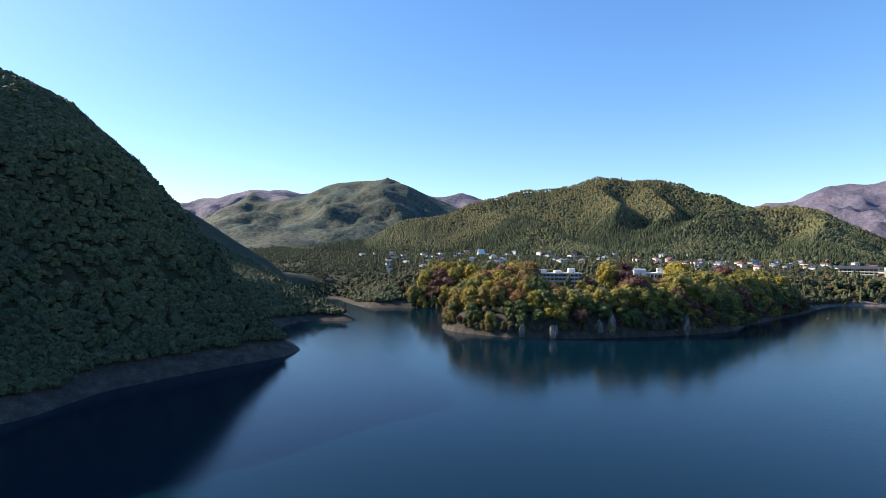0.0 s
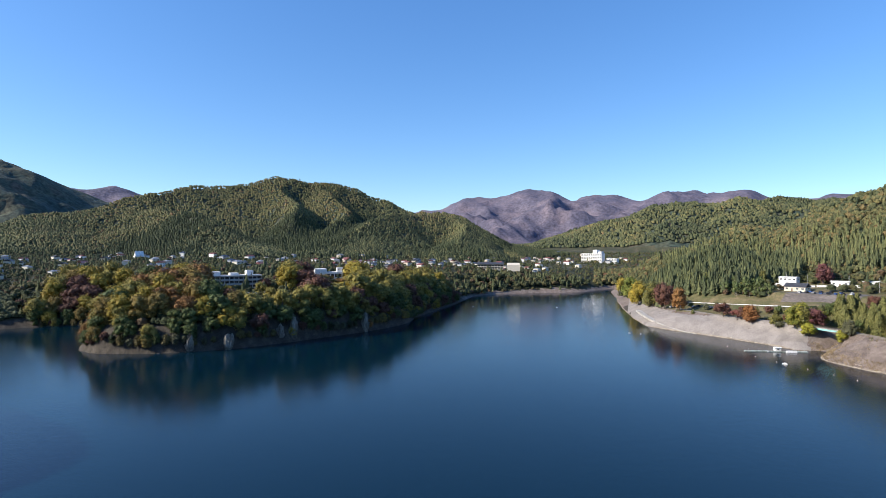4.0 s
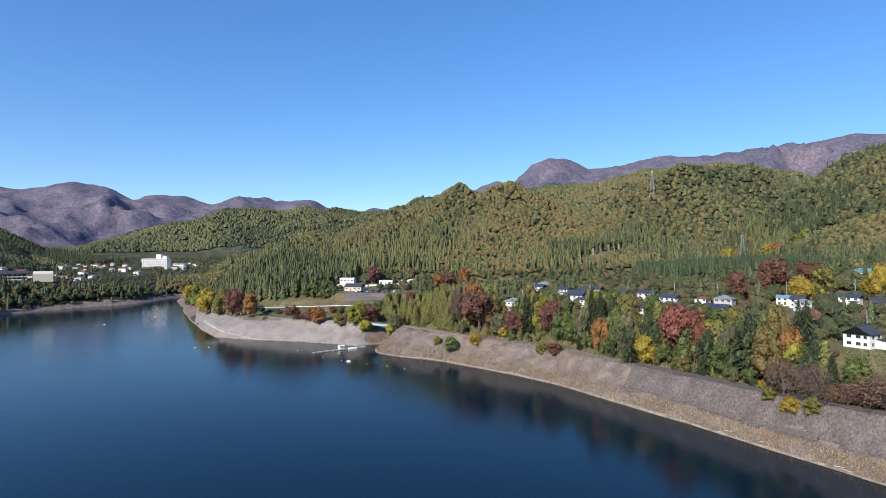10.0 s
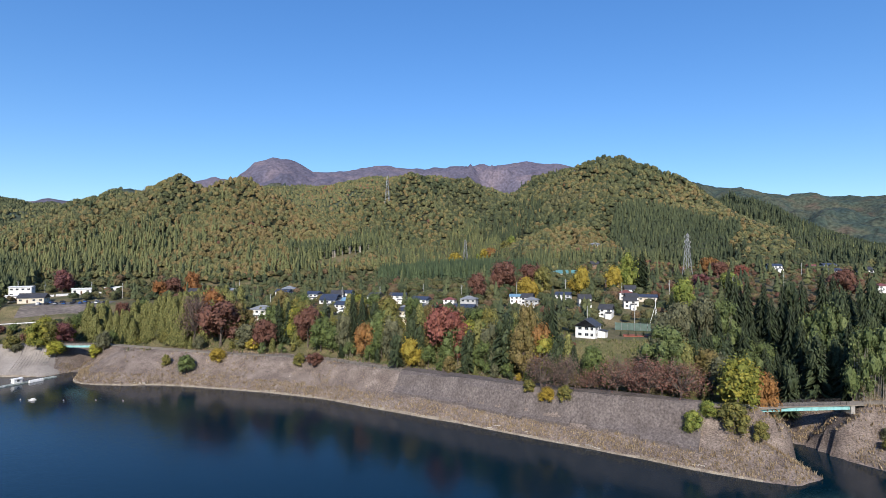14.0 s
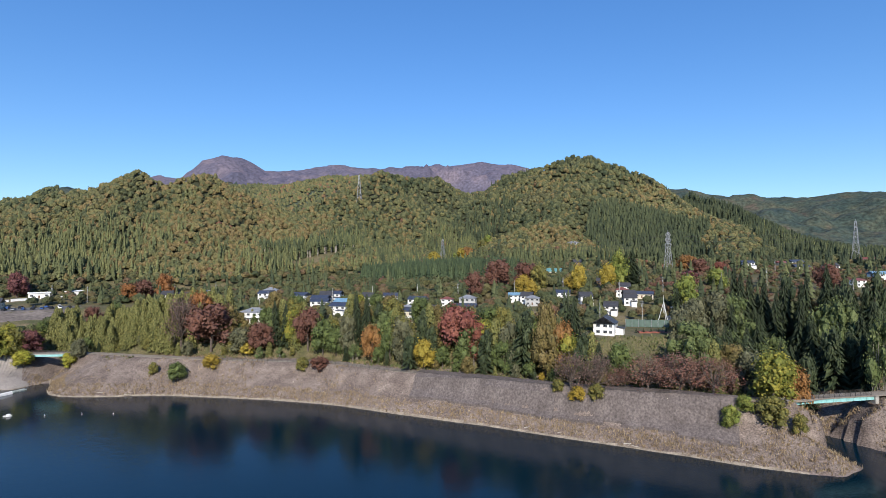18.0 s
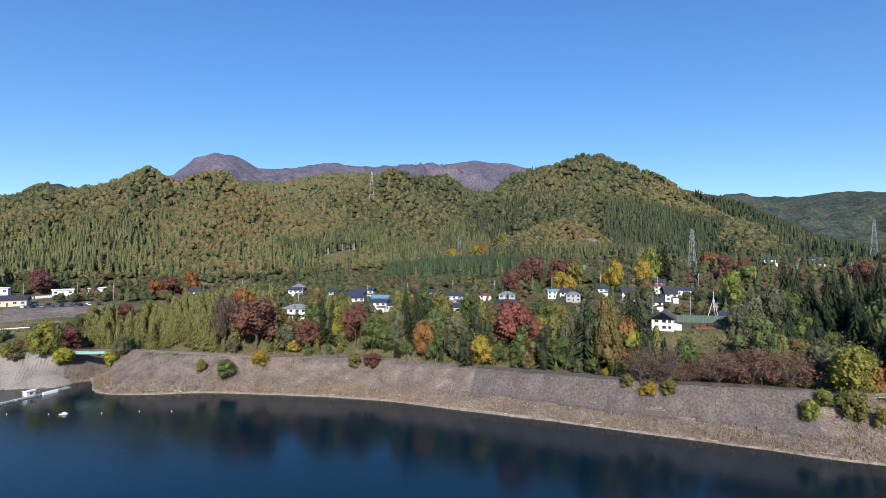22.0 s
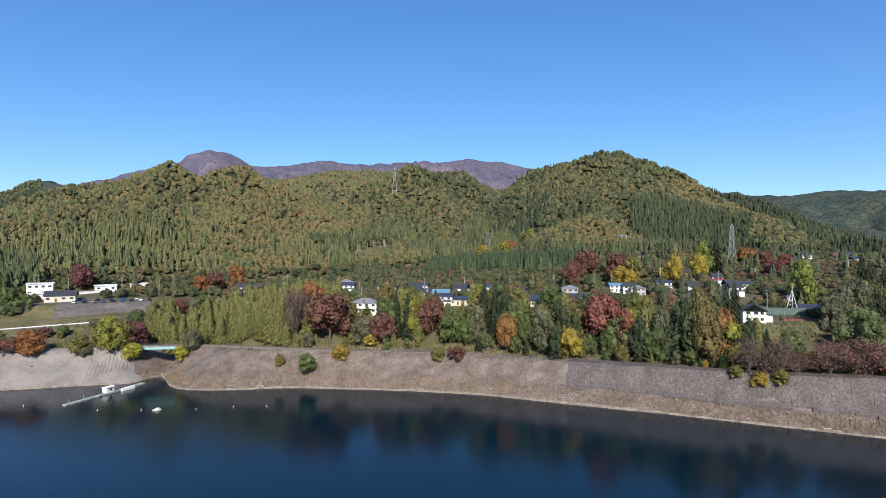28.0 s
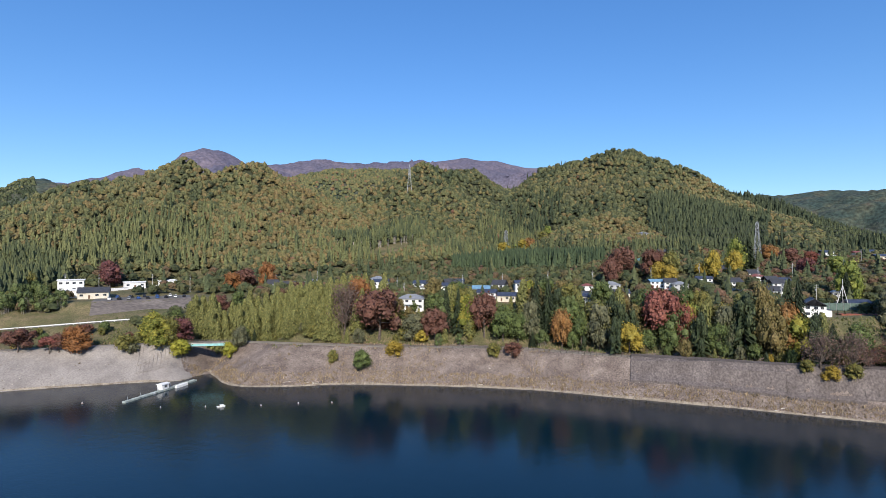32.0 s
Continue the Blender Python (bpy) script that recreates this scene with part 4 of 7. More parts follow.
def stretch_of(line, step):
    """Places every step metres along a line: x, y, z and bearing of the line."""
    p = smooth_line(line, 0.5)
    s = np.concatenate([[0], np.cumsum(np.linalg.norm(np.diff(p[:, :2], axis=0), axis=1))])
    out = []
    for k in np.arange(0, s[-1], step):
        q = [np.interp(k, s, p[:, i]) for i in range(3)]
        r = [np.interp(min(k + 0.5, s[-1]), s, p[:, i]) - np.interp(max(k - 0.5, 0), s, p[:, i]) for i in range(2)]
        out.append((*q, math.atan2(r[1], r[0])))
    return out


def plain(name, col, rough=0.6, metal=0.0, wear=0.15, size=1.5):
    d = tuple(c * (1 - wear) for c in col)
    l = tuple(min(1, c * (1 + wear)) for c in col)
    return material(name, [(0.35, d), (0.65, l)], size, 0.25, 0.08, rough=rough, metal=metal)


M_ASPHALT = material("worn_asphalt", [(0.3, (0.10, 0.095, 0.09)), (0.7, (0.16, 0.15, 0.135))], 4, 0.3, 0.15)
M_LANE = material("worn_pale_lane", [(0.3, (0.20, 0.17, 0.14)), (0.7, (0.29, 0.25, 0.205))], 5, 0.4, 0.2)
M_CONC = plain("weathered_concrete", (0.36, 0.34, 0.31), 0.9, 0, 0.25, 3)
M_WHITE = plain("white_render", (0.76, 0.75, 0.73), 0.7, 0, 0.08)
M_CREAM = plain("cream_render", (0.62, 0.56, 0.46), 0.7, 0, 0.08)
M_GREYWALL = plain("grey_siding", (0.42, 0.42, 0.42), 0.7, 0, 0.1)
M_BROWNWALL = plain("brown_boards", (0.20, 0.13, 0.085), 0.75, 0, 0.2)
M_NAVYROOF = plain("navy_tin_roof", (0.045, 0.055, 0.085), 0.4, 0, 0.2)
M_DARKROOF = plain("dark_tiles", (0.055, 0.055, 0.06), 0.45, 0, 0.2)
M_GREYROOF = plain("grey_tin_roof", (0.22, 0.23, 0.25), 0.4, 0, 0.15)
M_BLUEROOF = plain("blue_tin_roof", (0.15, 0.27, 0.38), 0.4, 0, 0.15)
M_TEALROOF = plain("teal_tin_roof", (0.11, 0.25, 0.25), 0.45, 0, 0.25)
M_REDROOF = plain("red_tin_roof", (0.19, 0.07, 0.06), 0.45, 0, 0.2)
M_GLASS = plain("dark_window_glass", (0.025, 0.03, 0.04), 0.08, 0, 0.2)
M_FRAME = plain("window_frame", (0.5, 0.5, 0.5), 0.4, 0.3, 0.1)
M_DOOR = plain("brown_door", (0.14, 0.08, 0.05), 0.6, 0, 0.15)
M_STEEL = plain("galvanised_steel", (0.30, 0.31, 0.33), 0.5, 0.4, 0.15)
M_TURQ = plain("turquoise_paint", (0.26, 0.50, 0.49), 0.45, 0, 0.12)
M_DARKSTEEL = plain("dark_painted_rail", (0.07, 0.065, 0.06), 0.6, 0.3, 0.2)
M_BARK = material("bark", [(0.3, (0.07, 0.055, 0.045)), (0.7, (0.16, 0.13, 0.11))], 1.0, 0.15, 0.3)
M_PALEBARK = material("pale_bark", [(0.3, (0.22, 0.19, 0.16)), (0.7, (0.34, 0.30, 0.26))], 1.0, 0.15, 0.25)
M_RED_EARTH = plain("red_earth", (0.26, 0.09, 0.06), 0.9, 0, 0.2)
M_GREENNET = plain("green_net", (0.10, 0.145, 0.125), 0.8, 0, 0.15)
M_BUOY = plain("orange_buoy", (0.6, 0.42, 0.34), 0.5, 0, 0.1)
M_DECK = plain("pale_deck", (0.34, 0.37, 0.34), 0.7, 0, 0.3)
M_CARPAINT = {"white": plain("white_car_paint", (0.75, 0.75, 0.75), 0.25), "silver": plain("silver_car_paint", (0.4, 0.41, 0.42), 0.3, 0.5),
              "black": plain("black_car_paint", (0.02, 0.02, 0.022), 0.25), "blue": plain("blue_car_paint", (0.04, 0.10, 0.28), 0.25), "red": plain("red_car_paint", (0.4, 0.03, 0.03), 0.25)}
M_TYRE = plain("tyre_rubber", (0.02, 0.02, 0.02), 0.8)

# ---------------------------------------------------------------- roads and rails by the lake
ribbon("road_lakeside", LAKE_ROAD, 2.3, 0.1, M_LANE, "narrow grey asphalt lane along the lake bank")
ribbon("road_upper", UPPER_ROAD, 2.6, 0.1, M_ASPHALT, "asphalt road rising behind the lake bank")
ribbon("road_village", VILLAGE_ROAD, 2.8, 0.1, M_ASPHALT, "village road with a white guard rail")
ribbon("car_park_ground", CAR_PARK, 11.0, 0.1, M_ASPHALT, "wide asphalt car park above a paved slope")


def rail_fence(name, line, side, step, post_h, post_r, rails, mat, rail_r, label):
    root = thing(name, label, "guard rail")
    pts = stretch_of(line, step)
    pm = Shape().bar((0, 0, -0.4), (0, 0, post_h), post_r, n=6).mesh("post", mat)
    ends = []
    for x, y, z, a in pts:
        px, py = x - math.sin(a) * side, y + math.cos(a) * side
        ends.append((px, py, z))
        part("post", pm, root, m=Matrix.Translation((px, py, z)))
    for h in rails:
        s = Shape().tube([(a[0], a[1], a[2] + h) for a in ends], rail_r)
        part("rail", s.mesh("rail", mat), root)
    return root


rail_fence("guard_rail", LAKE_ROAD[6:13], -2.5, 2.4, 1.0, 0.07, (0.5, 0.95), M_DARKSTEEL, 0.05, "dark weathered guard rail along the lakeside lane")
rail_fence("guard_rail", UPPER_ROAD, -2.9, 3.0, 0.8, 0.10, (0.55, 0.75), M_WHITE, 0.16, "white guard rail along the rising road")
UPPER_RAIL = [(x, y, ground_at(x, y)) for x, y in ((426, 302), (424, 284), (424, 266), (430, 246), (438, 228))]
rail_fence("guard_rail", UPPER_RAIL, 0.0, 3.0, 0.9, 0.09, (0.5, 0.8), M_WHITE, 0.16, "white guard rail on the slope above the village")
rail_fence("guard_rail", VILLAGE_ROAD, -3.0, 3.0, 0.8, 0.09, (0.5, 0.72), M_WHITE, 0.14, "white guard rail beside the village road")


def girder_bridge(a, b, z, label):
    a, b = Vector((*a, z)), Vector((*b, z))
    n = (b - a).length
    root = thing("footbridge", label, "bridge", m=Matrix.Translation(a) @ Matrix.Rotation(math.atan2(b.y - a.y, b.x - a.x), 4, "Z"))
    part("deck", Shape().box(-1, n + 1, -1.9, 1.9, -0.25, 0.1).mesh("deck", M_CONC), root)
    for y in (-1.75, 1.75):
        s = Shape().box(-0.5, n + 0.5, y - 0.06, y + 0.06, -1.25, -0.26).box(-0.5, n + 0.5, y - 0.22, y + 0.22, -1.31, -1.25).box(-0.5, n + 0.5, y - 0.22, y + 0.22, -0.30, -0.255)
        for k in range(int(n / 2.5) + 1):
            s.box(k * 2.5 - 0.04, k * 2.5 + 0.04, y - 0.2, y + 0.2, -1.25, -0.3)
        part("girder", s.mesh("girder", M_TURQ), root, "turquoise steel girder")
        post = Shape().box(-0.05, 0.05, -0.05, 0.05, 0.1, 1.15).mesh("post", M_DARKSTEEL)
        for k in range(int(n / 2) + 1):
            part("post", post, root, m=Matrix.Translation((k * 2.0, y, 0)))
        for h in (0.45, 0.8, 1.12):
            part("rail", Shape().bar((-0.3, y, h), (n + 0.3, y, h), 0.045, n=4).mesh("rail", M_DARKSTEEL), root)
    for x in (-1.2, n + 0.2):
        part("abutment", Shape().box(x, x + 1.4, -2.3, 2.3, -2.6, -0.26).mesh("abutment", M_CONC), root, "stained concrete abutment")
    return root


girder_bridge((200, 27), (226, 7), 15.2, "turquoise steel girder bridge over a narrow inlet")
girder_bridge((66, 321), (84, 304), 13.2, "small turquoise girder bridge over a creek mouth")

# ---------------------------------------------------------------- trees one by one
LEAVES = {"orange": ((0.25, 0.10, 0.03), (0.19, 0.09, 0.035)), "red": ((0.18, 0.058, 0.046), (0.22, 0.085, 0.060)), "red2": ((0.20, 0.062, 0.042), (0.15, 0.06, 0.042)),
          "rust": ((0.15, 0.065, 0.045), (0.10, 0.05, 0.035)), "olive": ((0.118, 0.12, 0.034), (0.175, 0.148, 0.036)), "lime2": ((0.13, 0.15, 0.025), (0.22, 0.19, 0.03)),
          "purple": ((0.11, 0.04, 0.045), (0.15, 0.06, 0.05)), "yellow": ((0.30, 0.27, 0.03), (0.20, 0.21, 0.03)), "grey": ((0.085, 0.09, 0.048), (0.125, 0.12, 0.065)),
          "bare": ((0.13, 0.085, 0.07), (0.17, 0.11, 0.085)), "yellow2": ((0.36, 0.26, 0.035), (0.23, 0.19, 0.035)), "cedar": ((0.023, 0.035, 0.017), (0.042, 0.055, 0.023)),
          "cedar2": ((0.145, 0.152, 0.050), (0.21, 0.200, 0.064)), "green": ((0.065, 0.090, 0.028), (0.10, 0.125, 0.036)), "orange2": ((0.28, 0.13, 0.04), (0.20, 0.11, 0.04)),
          "pine": ((0.036, 0.053, 0.025), (0.064, 0.080, 0.034)), "oak": ((0.125, 0.105, 0.034), (0.155, 0.115, 0.043)), "gold": ((0.31, 0.215, 0.03), (0.24, 0.175, 0.03)),
          "amber": ((0.20, 0.155, 0.042), (0.26, 0.17, 0.045)), "ochre": ((0.19, 0.175, 0.045), (0.27, 0.21, 0.045)), "cherry": ((0.20, 0.085, 0.06), (0.17, 0.105, 0.08)), "lime": ((0.12, 0.155, 0.03), (0.18, 0.19, 0.04)), "bamboo": ((0.08, 0.11, 0.035), (0.12, 0.14, 0.05))}
WORDS = {"orange": "orange autumn", "red": "crimson maple", "red2": "dark red maple", "rust": "rust-brown autumn", "olive": "olive-yellow", "lime2": "yellow-green",
         "purple": "maroon-leaved", "yellow": "bright yellow-green", "grey": "grey-green", "bare": "half-bare brown", "yellow2": "yellow", "cedar": "dark green cedar",
         "cedar2": "yellowish green cedar", "green": "leafy green", "orange2": "orange-brown", "pine": "feathery dark pine", "oak": "brown-green oak", "gold": "golden yellow",
         "amber": "amber-leaved", "ochre": "ochre-yellow", "cherry": "nearly bare reddish cherry", "lime": "lime green", "bamboo": "pale green bamboo"}


def leaf_cards(c, out, size, rs, droop=0.0):
    """Small bent leaf sprays at the places c that face outward."""
    n = len(c)
    d = out / (np.linalg.norm(out, axis=1)[:, None] + 1e-6) + rs.normal(0, 0.45, (n, 3))
    d[:, 2] += 0.35 - droop
    d /= np.linalg.norm(d, axis=1)[:, None]
    u = np.cross(d, rs.normal(0, 1, (n, 3)))
    u /= np.linalg.norm(u, axis=1)[:, None]
    w = np.cross(d, u)
    s = (size * rs.uniform(0.6, 1.3, n))[:, None]
    v = np.stack([c - u * s, c + w * s * 0.7 + d * s * 0.25, c + u * s, c - w * s * 0.7 - d * s * 0.15], 1)
    k = np.arange(n)[:, None] * 4
    f = np.concatenate([k + [0, 1, 2], k + [0, 2, 3]], 0)
    return v.reshape(-1, 3), f


def broad_crown(rs, cards, lobes=13, core=True, spread=1.0, low=0.08, size=0.045):
    """A crown one metre high and one wide, of lobes of leaf sprays, standing from low upward."""
    C, Rr = [], []
    for k in range(lobes):
        a, h = rs.uniform(0, 6.283), rs.uniform(0, 1) ** 0.8
        r = 0.30 * math.sqrt(max(0.05, 1 - (h - 0.35) ** 2 / 0.5)) * rs.uniform(0.5, 1.1) * spread
        C.append((math.cos(a) * r, math.sin(a) * r, low + 0.12 + h * (0.74 - low)))
        Rr.append(rs.uniform(0.12, 0.22))
    C, Rr = np.array(C), np.array(Rr)
    pick = rs.integers(0, lobes, cards)
    d = rs.normal(0, 1, (cards, 3))
    d /= np.linalg.norm(d, axis=1)[:, None]
    pos = C[pick] + d * (Rr[pick] * rs.uniform(0.55, 1.2, cards))[:, None]
    v, f = leaf_cards(pos, d, size, rs)
    V, Fc, off = [v], [f], len(v)
    if core:
        sv, sf = ico(1)
        for c, r in zip(C, Rr):
            V.append(sv * (r * 1.25) * (1 + rs.uniform(-0.15, 0.15, (len(sv), 1))) + c)
            Fc.append(sf + off)
            off += len(sv)
    return np.concatenate(V), np.concatenate(Fc), C


def cedar_crown(rs, low=0.08, width=1.0, levels=34, per=15, ragged=0.3, full=0.7):
    V, Fc, off = [], [], 0
    for k in range(levels):
        h = low + (0.985 - low) * (k / levels) ** 0.92
        r = 0.5 * width * (1 - (h - low) / (1 - low)) ** full + 0.015
        n = max(4, int(per * (0.45 + r)))
        for j in range(n):
            a = 6.283 * j / n + rs.uniform(-0.4, 0.4) + k
            q = r * rs.uniform(1 - ragged, 1 + ragged * 0.6)
            da = 0.30
            dz = -0.035 - 0.06 * q + rs.uniform(-0.015, 0.015)
            ca, sa = math.cos(a), math.sin(a)
            V += [(0, 0, h + 0.03), (q * 0.6 * math.cos(a - da), q * 0.6 * math.sin(a - da), h + dz * 0.4 + 0.015), (q * ca, q * sa, h + dz), (q * 0.6 * math.cos(a + da), q * 0.6 * math.sin(a + da), h + dz * 0.4 + 0.015)]
            Fc += [(off, off + 1, off + 2), (off, off + 2, off + 3)]
            off += 4
    return np.array(V), np.array(Fc)


def trunk_shape(rs, height_frac, C=(), r=0.022, mat=None, limbs=6, name="trunk"):
    s = Shape()
    lean = rs.uniform(-0.03, 0.03, 2)
    mid = (lean[0], lean[1], height_frac * 0.5)
    top = (lean[0] * 1.6, lean[1] * 1.6, height_frac)
    s.bar((0, 0, -0.06), mid, r * 1.25, r * 0.85, 7).bar(mid, top, r * 0.85, r * 0.4, 6)
    if len(C):
        for k in rs.permutation(len(C))[:limbs]:
            f = rs.uniform(0.45, 0.95)
            base = (lean[0] * 1.6 * f, lean[1] * 1.6 * f, height_frac * f)
            s.bar(base, C[k], r * 0.5, r * 0.15, 4)
    return s.mesh(name, mat or M_BARK)


def tree_kind(kind, rs):
    """A tree one metre high and wide, to be scaled, with trunk and crown."""
    a, b = LEAVES[kind]
    mat = tree_kind.mats.get(kind)
    if mat is None:
        dk, lt = tuple(c * 0.45 for c in a), tuple(min(1, c * 1.25) for c in b)
        mat = material("leaves_" + kind, [(0.35, a), (0.65, b)], 2.5, 0.4, 0.45, rough=0.7, random_stops=[(0.0, dk), (0.4, a), (0.8, b), (1.0, lt)], random_amount=0.75)
        tree_kind.mats[kind] = mat
    name = {"cedar": "cedar_tree", "cedar2": "cedar_tree", "pine": "pine_tree", "bamboo": "bamboo_clump", "cherry": "cherry_tree", "red": "maple_tree", "red2": "maple_tree",
            "gold": "ginkgo_tree", "oak": "oak_tree", "orange": "maple_tree", "rust": "beech_tree", "olive": "zelkova_tree", "lime2": "poplar_tree", "grey": "willow_tree", "green": "evergreen_tree", "bare": "cherry_tree"}.get(kind, "tree")
    root = thing(name, WORDS[kind] + " tree on the bank above the lake", "tree", "trees above the lake")
    if kind == "cedar2":
        v, f = cedar_crown(rs, low=0.03, width=0.9, levels=26, per=12, ragged=0.4, full=0.5)
        n = 900
        h = rs.uniform(0.04, 0.98, n)
        r = 0.44 * (1 - h) ** 0.5 * rs.uniform(0.75, 1.12, n)
        a = rs.uniform(0, 6.283, n)
        d = np.stack([np.cos(a), np.sin(a), np.full(n, 0.3)], 1)
        w, k = leaf_cards(np.stack([np.cos(a) * r, np.sin(a) * r, h], 1), d, 0.035, rs, 0.2)
        part("crown", mesh_from("crown", np.concatenate([v, w]), tris=np.concatenate([f, k + len(v)]), mats=[mat]), root)
        part("trunk", trunk_shape(rs, 0.9, r=0.02), root)
    elif kind == "cedar":
        v, f = cedar_crown(rs, low=0.08)
        part("crown", mesh_from("crown", v, tris=f, mats=[mat]), root)
        part("trunk", trunk_shape(rs, 0.9, r=0.02), root)
    elif kind == "pine":
        v, f = cedar_crown(rs, low=0.12, levels=16, per=12, ragged=0.5)
        w, h, C = broad_crown(rs, 900, lobes=12, core=True, spread=0.9, low=0.2, size=0.03)
        part("crown", mesh_from("crown", np.concatenate([v, w]), tris=np.concatenate([f, h + len(v)]), mats=[mat]), root)
        part("trunk", trunk_shape(rs, 0.85, C, 0.022), root)
    elif kind in ("cherry", "bare"):
        w, h, C = broad_crown(rs, 1700, lobes=30, core=False, spread=1.3, low=0.12, size=0.018)
        part("crown", mesh_from("crown", w, tris=h, mats=[mat]), root)
        tr = Shape()
        tr.bar((0, 0, -0.06), (0.02, 0.01, 0.22), 0.03, 0.022, 7)
        for c in C:
            m = Vector((c[0] * 0.45, c[1] * 0.45, 0.2 + (c[2] - 0.2) * 0.5))
            tr.bar((0.02, 0.01, 0.2), m, 0.014, 0.009, 4).bar(m, c, 0.009, 0.004, 4)
            for _ in range(4):
                e = Vector(c) + Vector(rs.normal(0, 0.1, 3)) + Vector((0, 0, 0.07))
                tr.bar(m.lerp(Vector(c), 0.7), e, 0.005, 0.002, 3)
        part("trunk", tr.mesh("trunk", M_BARK), root, "grey-brown trunk and bare branches")
    elif kind == "bamboo":
        w, h, C = broad_crown(rs, 1700, lobes=22, core=True, spread=1.1, low=0.05, size=0.024)
        part("crown", mesh_from("crown", w, tris=h, mats=[mat]), root)
        s = Shape()
        for c in C:
            s.bar((c[0] * 0.7, c[1] * 0.7, -0.04), c, 0.006, 0.003, 4)
        tagged(part("stem", s.mesh("stem", M_PALEBARK), root), "pale thin culms standing close together", kind="stuff")
    else:
        w, h, C = broad_crown(rs, 2300, lobes=34, size=0.028, low=0.3 if kind == "red" else 0.12 if kind == "rust" else 0.06, spread=1.15 if kind in ("red", "rust") else 1.0)
        part("crown", mesh_from("crown", w, tris=h, mats=[mat]), root)
        part("trunk", trunk_shape(rs, 0.55, C, 0.022), root)
    return root


tree_kind.mats = {}
TREE_SHAPES = {}


def plant(kind, x, y, h, w, rs, z=None):
    """One tree: the first of a shape is moved, the others are copies."""
    key = (kind, int(rs.integers(0, 3)))
    z = ground_at(x, y) if z is None else z
    m = pose(x, y, z - 0.15, 0, 0, float(rs.uniform(0, 360))) @ Matrix.Diagonal((w, w, h, 1))
    if key not in TREE_SHAPES:
        t = tree_kind(kind, rs)
        t.matrix_basis = m
        TREE_SHAPES[key] = t
        return t
    src = TREE_SHAPES[key]
    t = copy_thing(src, Matrix())
    t.matrix_basis = m
    return t


